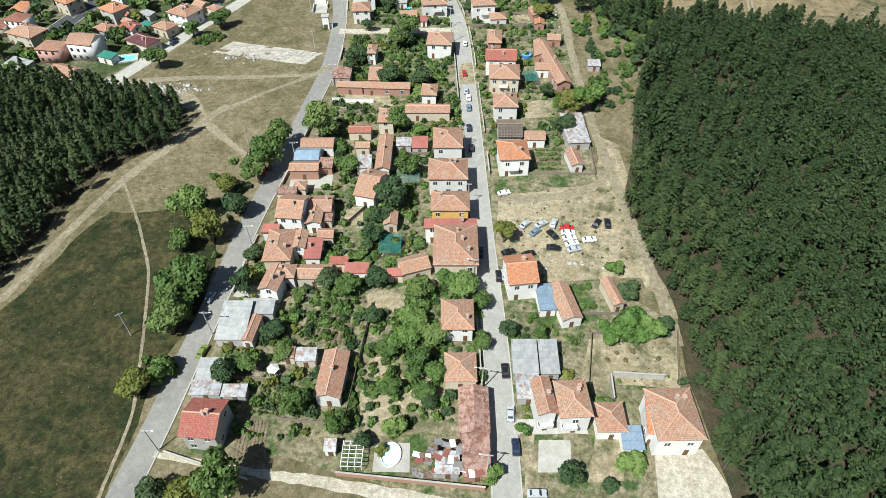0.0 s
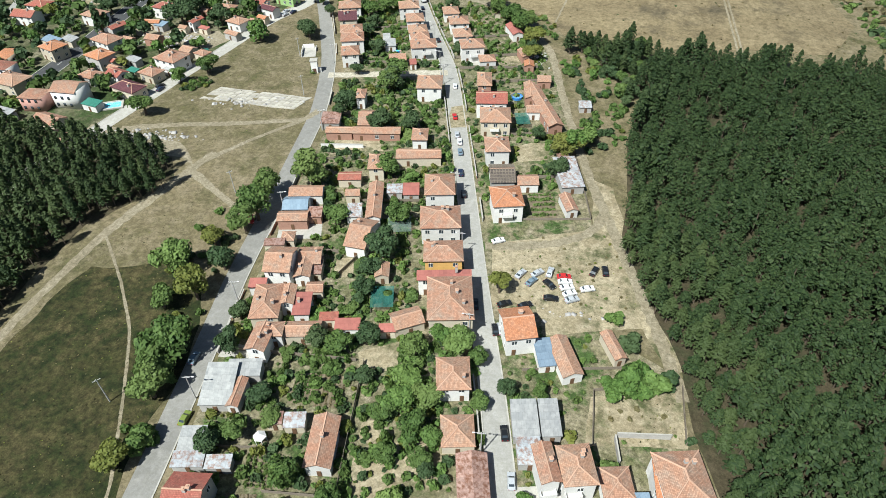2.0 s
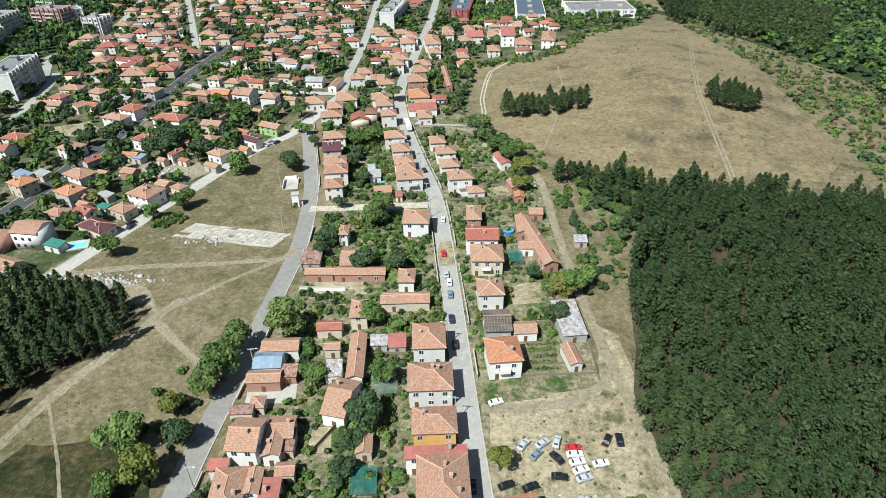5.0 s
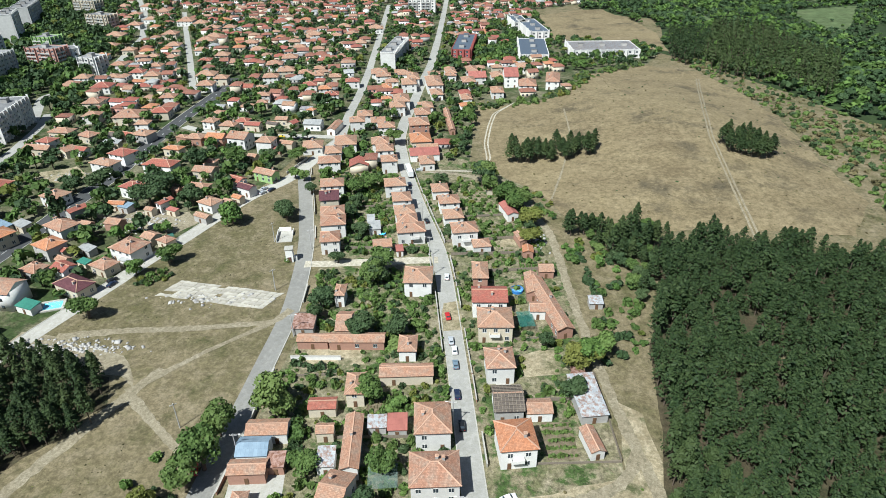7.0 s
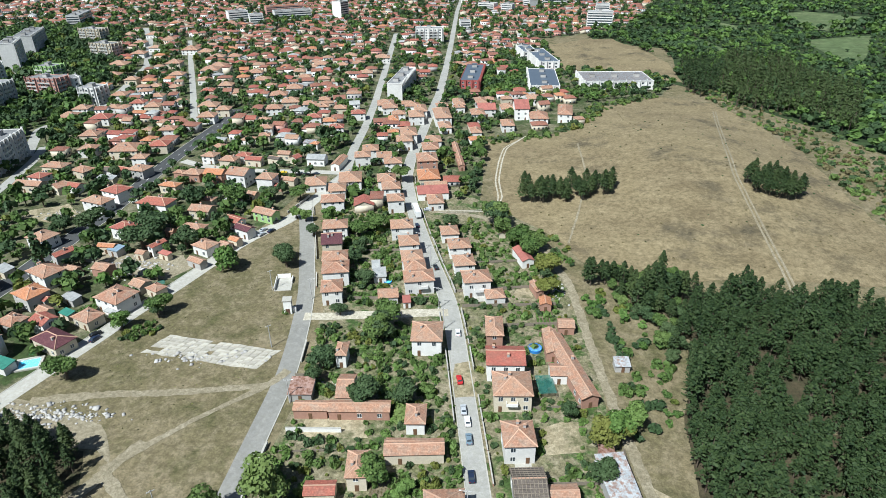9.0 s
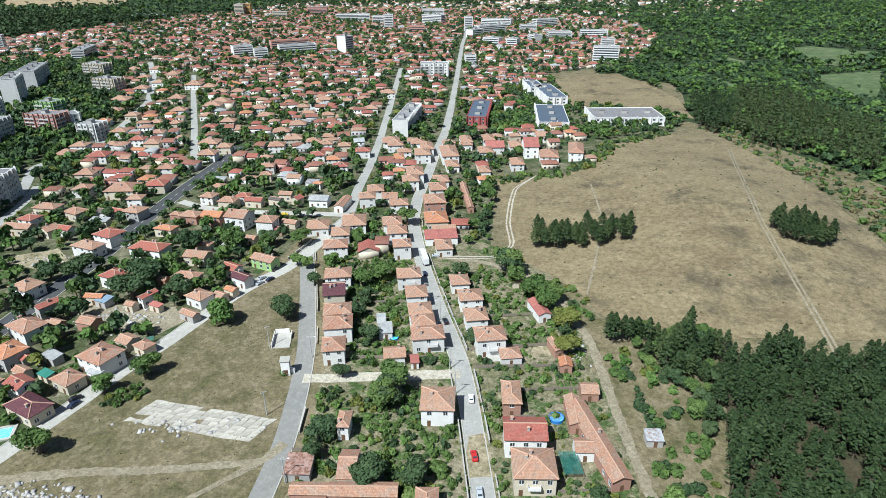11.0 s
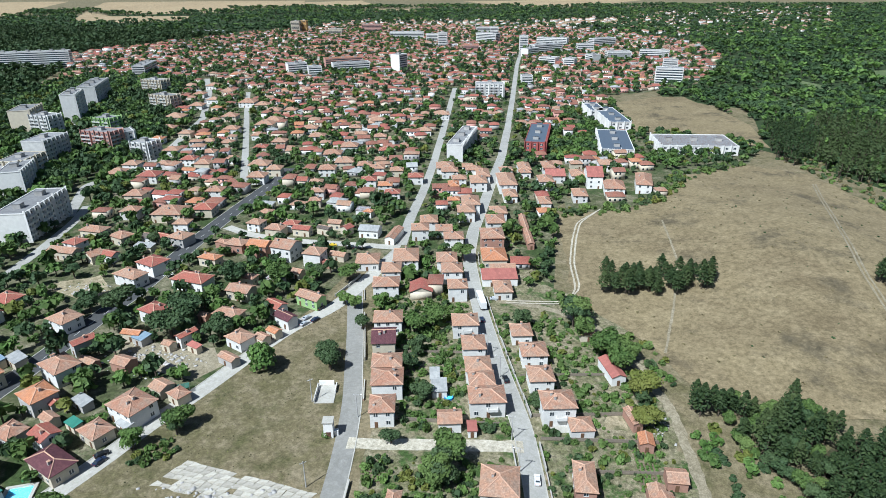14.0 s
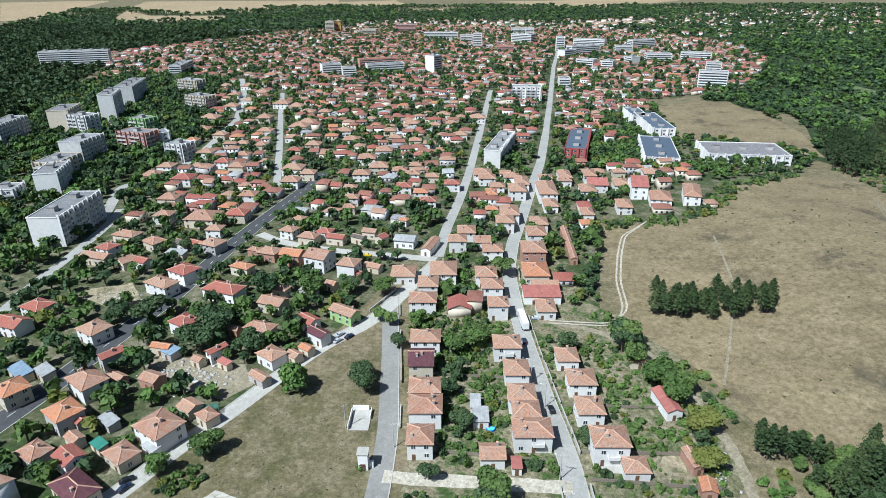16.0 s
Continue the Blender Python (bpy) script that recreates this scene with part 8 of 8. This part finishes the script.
def round_pool(x, y, rx, ry, h, wall, floor, label):
    root = new("swimming_pool")
    root.matrix_basis = pose(x, y, gz(x, y))
    tagged(root, label, "pool")
    child("pool_wall", ring_mesh("pool_wall", rx, ry, 0.15, 0, h, wall), root)
    child("pool_floor", disc_mesh("pool_floor", rx + 0.02, ry + 0.02, 0.12, floor), root)
    child("water", disc_mesh("water", rx + 0.02, ry + 0.02, h - 0.2, "pool_water"), root).visible_shadow = False


round_pool(15.2, 228.2, 2.1, 2.1, 1.0, "blue_liner", "blue_liner", "round blue above-ground garden pool")
round_pool(-36.4, 268.3, 1.3, 1.3, 0.7, "blue_liner", "pool_paint", "small round inflatable paddling pool")
round_pool(-16.0, 58.2, 2.0, 2.6, 0.5, "white_plaster", "pool_liner", "oval pale-blue pool with white rim")
patch("pool_deck", "white concrete deck round the oval pool", [(-19.3, 54.4), (-11.8, 54.8), (-12.4, 61.2), (-19.6, 60.6)], "pale_concrete", 0.06, 0.1)
big = new("swimming_pool")
big.matrix_basis = pose(-142.7, 216.7, 0, 0, 0, 20)
tagged(big, "rectangular turquoise pool with pale paved rim", "pool")
child("pool_rim", boxes_mesh("pool_rim", [(-3.9, -3.2, 0, 3.9, -2.3, 0.5), (-3.9, 2.3, 0, 3.9, 3.2, 0.5), (-3.9, -2.3, 0, -3.0, 2.3, 0.5), (3.0, -2.3, 0, 3.9, 2.3, 0.5)], ["pale_concrete"]), big)
child("pool_floor", boxes_mesh("pool_floor", [(-3.0, -2.3, 0.02, 3.0, 2.3, 0.1)], ["pool_paint"]), big)
child("water", boxes_mesh("water", [(-3.0, -2.3, 0.38, 3.0, 2.3, 0.4)], ["pool_water"]), big).visible_shadow = False

kiosk = new("transformer_kiosk")
kiosk.matrix_basis = pose(-69.0, 247.6, 0, 0, 0, 8)
tagged(kiosk, "tall white-plastered transformer kiosk beside the street", "kiosk")
child("wall", boxes_mesh("wall", [(-1.35, -1.35, -0.2, 1.35, 1.35, 5.4)], ["white_plaster"]), kiosk)
child("roof", boxes_mesh("roof", [(-1.6, -1.6, 5.4, 1.6, 1.6, 5.65)], ["pale_concrete"], bevel=0.03), kiosk)
child("door", boxes_mesh("door", [(-0.7, -1.4, 0.1, 0.7, -1.34, 2.2)], ["rusty_sheets"]), kiosk)
child("vent", boxes_mesh("vent", [(1.34, -0.5, 3.6, 1.4, 0.5, 4.4)], ["weathered_wood"]), kiosk)
child("cabinet", boxes_mesh("cabinet", [(1.5, -0.4, 0, 2.7, 0.6, 1.9)], ["frame_paint"], bevel=0.03), kiosk, None, "grey metal switch cabinet")

ruin = new("concrete_ruin")
ruin.matrix_basis = pose(-75.5, 266.0, 0, 0, 0, 8)
tagged(ruin, "roofless white concrete ruin with broken slabs", "ruin")
child("slab", boxes_mesh("slab", [(-3.2, -4.5, 0, 3.0, 5.0, 0.25)], ["pale_concrete"], bevel=0.05), ruin)
for bx in ((-3.2, -4.5, 0.25, -2.9, 4.0, 1.7), (-2.9, 4.7, 0.25, 2.0, 5.0, 1.9), (2.7, 0.5, 0.25, 3.0, 4.7, 1.3)):
    child("broken_wall", boxes_mesh("broken_wall", [bx], ["white_plaster"], bevel=0.04), ruin)


def net_frame(x, y, w, d, yaw, mat, label):
    """A shade net sagging over posts."""
    root = new("shade_net")
    root.matrix_basis = pose(x, y, 0, 0, 0, yaw)
    tagged(root, label, "net")
    n = 8
    v = [(-w / 2 + w * i / n, -d / 2 + d * j / n, 2.3 - 0.35 * abs(math.sin(math.pi * 2 * i / n)) * abs(math.sin(math.pi * 2 * j / n)) + 0.1 * random.random()) for j in range(n + 1) for i in range(n + 1)]
    f = [(j * (n + 1) + i, j * (n + 1) + i + 1, (j + 1) * (n + 1) + i + 1, (j + 1) * (n + 1) + i) for j in range(n) for i in range(n)]
    child("netting", mesh_of("netting", v, f, [mat]), root)
    for sx in (-1, 1):
        for sy in (-1, 1):
            child("post", boxes_mesh("post", [(-0.05, -0.05, 0, 0.05, 0.05, 2.35)], ["weathered_wood"]), root, pose(sx * w / 2.05, sy * d / 2.05, 0))


net_frame(-24.0, 117.5, 6.0, 7.5, 5, "shade_net", "dark green shade net stretched over garden posts")
net_frame(-22.5, 147.0, 7.0, 7.0, 5, "grey_net", "grey-green netting stretched over garden posts")
net_frame(16.4, 209.0, 5.0, 8.0, 5, "shade_net", "dark green shade net beside the house")
net_frame(-122.0, 262.0, 5.0, 3.0, 30, "shade_net", "dark green shade net on a fence")

frame_house = new("greenhouse_frame")
frame_house.matrix_basis = pose(-23.6, 57.0, 0, 0, 0, 3)
tagged(frame_house, "bare pale timber greenhouse frame without glass", "greenhouse")
for k in range(7):
    y = -2.7 + 0.9 * k
    child("rafter", boxes_mesh("rafter", [(-2.1, y - 0.06, 2.0, 2.1, y + 0.06, 2.14)], ["frame_paint"]), frame_house)
for sx in (-2.1, -0.7, 0.7, 2.1):
    child("beam", boxes_mesh("beam", [(sx - 0.07, -2.8, 2.14, sx + 0.07, 2.8, 2.26)], ["frame_paint"]), frame_house)
    for sy in (-2.75, 2.75):
        child("post", boxes_mesh("post", [(sx - 0.06, sy - 0.06, 0, sx + 0.06, sy + 0.06, 2.0)], ["frame_paint"]), frame_house)

gaz = new("garden_gazebo")
gaz.matrix_basis = pose(-45.2, 76.0, 0)
tagged(gaz, "small white pointed garden gazebo", "gazebo")
v = [(1.5 * math.cos(k * math.pi / 3), 1.5 * math.sin(k * math.pi / 3), 2.0) for k in range(6)] + [(0, 0, 3.0)]
child("canopy", mesh_of("canopy", v, [(k, (k + 1) % 6, 6) for k in range(6)], ["white_plaster"]), gaz)
for k in range(6):
    child("post", boxes_mesh("post", [(-0.05, -0.05, 0, 0.05, 0.05, 2.0)], ["frame_paint"]), gaz, pose(1.35 * math.cos(k * math.pi / 3), 1.35 * math.sin(k * math.pi / 3), 0))

# scrap sheets on the low roofs and yard by the oval pool
rg = random.Random(77)
sheet = {m: boxes_mesh("metal_sheet", [(-0.9, -0.6, 0, 0.9, 0.6, 0.03)], [m]) for m in ("tin_sheets", "rusty_sheets", "red_sheets", "fibre_cement", "white_plaster")}
for k in range(46):
    m = rg.choice(list(sheet))
    ob = new("metal_sheet", sheet[m])
    x, y = rg.uniform(-11, 3.2), rg.uniform(54.0, 60.5)
    ob.matrix_basis = pose(x, y, rg.uniform(2.75, 3.0) if -2.2 < x < 4 or -8 < x < -2.2 and y > 56 else 0.12 + 0.05 * rg.random(), rg.uniform(-4, 4), rg.uniform(-4, 4), rg.uniform(-25, 25) + rg.choice((0, 90)))
    tagged(ob, {"tin_sheets": "loose pale tin sheet", "rusty_sheets": "loose rusty metal sheet", "red_sheets": "loose red painted sheet", "fibre_cement": "loose grey corrugated sheet", "white_plaster": "loose white board"}[m] + " lying on a scrap roof", "sheet", "scrap sheets")

# ---- garden walls and fences ----


def garden_wall(x0, y0, x1, y1, h=1.1, mat="grey_plaster", label="low plastered garden wall with coping"):
    a, b = Vector((x0, y0)), Vector((x1, y1))
    n, yaw = (b - a).length, math.degrees(math.atan2(y1 - y0, x1 - x0))
    root = new("garden_wall")
    root.matrix_basis = pose(x0, y0, gz(x0, y0), 0, 0, yaw)
    tagged(root, label, "wall", "garden walls")
    child("wall", boxes_mesh("wall", [(0, -0.11, -0.4, n, 0.11, h)], [mat]), root)
    child("coping", boxes_mesh("coping", [(-0.05, -0.17, h, n + 0.05, 0.17, h + 0.09)], ["pale_concrete"]), root)


def fence(x0, y0, x1, y1, h=1.2):
    a, b = Vector((x0, y0)), Vector((x1, y1))
    n, yaw = (b - a).length, math.degrees(math.atan2(y1 - y0, x1 - x0))
    root = new("fence")
    root.matrix_basis = pose(x0, y0, gz(x0, y0), 0, 0, yaw)
    tagged(root, "weathered wooden garden fence on posts", "fence", "garden fences")
    child("paling", boxes_mesh("paling", [(0, -0.03, h * 0.15, n, 0.03, h)], ["weathered_wood"]), root)
    for k in range(int(n / 4) + 1):
        child("post", boxes_mesh("post", [(-0.06, -0.06, -0.1, 0.06, 0.06, h + 0.15)], ["weathered_wood"]), root, pose(min(4.0 * k, n), 0.09, 0))


rg = random.Random(5)
for line, offs, lo, hi in ((EAST, (-3.9, 3.9), 50, 400), (WEST, (3.9,), 58, 335), (PALE, (-4.2,), 215, 370)):
    v, f, p, nrm, w = ribbon(line, 1.0, 0, 11.0)
    for off in offs:
        q = p + nrm * off
        for (xa, ya), (xb, yb) in zip(q, q[1:]):
            if not lo < ya < hi or (line is EAST and off > 0 and 112 < ya < 150) or 240 < ya < 256 and line is not PALE or rg.random() < 0.3:
                continue
            m = Vector((xa, ya)).lerp(Vector((xb, yb)), 0.5)
            if on_house(m.x, m.y, 0.8) or on_house(xa, ya, 0.5) or on_house(xb, yb, 0.5):
                continue
            garden_wall(xa, ya, xa + (xb - xa) * 0.93, ya + (yb - ya) * 0.93, rg.choice((0.8, 1.1, 1.4)), rg.choice(("grey_plaster", "grey_plaster", "pale_concrete", "bare_brick")))
for seg in ((-58, 100, -28, 98), (-58, 137, -38, 136), (-57, 74, -44, 74), (-42, 64.5, -28, 64), (-27, 62, -26, 98), (-56, 183, -40, 184), (-58, 213, -46, 213), (6, 152.5, 35, 154), (35, 154, 34, 186), (8, 174, 26, 175), (3, 200, 28, 202),
            (1, 228, 16, 229), (-1, 240, 26, 242), (26, 78, 28, 92), (46, 79, 48.5, 94), (28, 92, 47, 95), (-8, 252, 25, 254), (-55, 256, -19, 257), (-10, 262, 20, 266), (-14, 282, 16, 286), (-60, 292, -30, 294), (-40, 160, -12, 161), (-38, 126, -30, 140), (12, 97, 42, 99)):
    fence(*seg, rg.choice((0.9, 1.2, 1.4)))
garden_wall(-63, 55.5, -44, 51.0, 0.7, "pale_concrete", "low pale stone wall along the lane")
garden_wall(-26.5, 53.2, 3.5, 52.2, 1.5, "bare_brick", "rusty-brown yard wall by the lane")
garden_wall(-55, 190.5, -40, 190.7, 1.6, "white_plaster", "white-painted garden wall")
garden_wall(31, 80, 31, 74, 1.8, "grey_plaster", "grey concrete enclosure wall")
garden_wall(31.5, 80.5, 43, 80.5, 1.8, "grey_plaster", "grey concrete enclosure wall")

# logs and rubble on the bare plots
rg2 = np.random.default_rng(12)
vs, qs, k = [], [], 0
for cx, cy, sx, sy, n in ((-125, 195, 20, 4, 260), (24, 115, 8, 3, 14), (-140, 278, 16, 10, 220), (-200, 326, 9, 6, 60), (-42, 208, 6, 3, 120), (26, 262, 4, 6, 60), (-90, 222, 20, 5, 80)):
    for _ in range(n):
        x, y, s = cx + rg2.normal(0, sx / 2), cy + rg2.normal(0, sy / 2), abs(rg2.normal(0.25, 0.2)) + 0.08
        bv, bf = box_arrays(-s, -s * 0.7, -s * 0.3, s, s * 0.7, s * 0.5)
        m = np.array(pose(x, y, gz(x, y), rg2.uniform(-20, 20), rg2.uniform(-20, 20), rg2.uniform(0, 360)))
        vs.append(np.array(bv) @ m[:3, :3].T + m[:3, 3])
        qs.append(np.array(bf) + k)
        k += 8
tagged(new("rubble", big_mesh("rubble", np.concatenate(vs), np.concatenate(qs), ["grey_plaster"])), "scattered pale stones and rubble", "rubble", kind="stuff")

# cracked concrete slab: uneven plates with weeds in the joints
slab = new("concrete_slab")
tagged(slab, "broken white concrete slab with weeds in its joints", "slab", kind="structure")
slab.matrix_basis = pose(-109.5, 227.0, 0, 0, 0, -11)
rg = random.Random(31)
nu, nv = 17, 6
grid = {(i, j): (i * 2.35 + rg.uniform(-0.4, 0.4) + 0.5 * j, j * 1.75 - 3.5 + rg.uniform(-0.3, 0.3)) for i in range(nu + 1) for j in range(nv + 1)}
for i in range(nu):
    for j in range(nv):
        if rg.random() < 0.025 or (i < 2 and j < 2 and rg.random() < 0.5):
            continue
        q = [Vector((*grid[c], 0)) for c in ((i, j), (i + 1, j), (i + 1, j + 1), (i, j + 1))]
        mid = sum(q, Vector()) / 4
        q = [mid + (p - mid) * rg.uniform(0.9, 1.0) - mid for p in q]
        z = 0.09 + rg.uniform(0, 0.06)
        v = [(p.x, p.y, -0.15) for p in q] + [(p.x, p.y, z + rg.uniform(-0.01, 0.02)) for p in q]
        child("plate", mesh_of("plate", v, [(4, 5, 6, 7), (0, 1, 5, 4), (1, 2, 6, 5), (2, 3, 7, 6), (3, 0, 4, 7)], ["slab_white"]), slab, pose(mid.x, mid.y, 0))
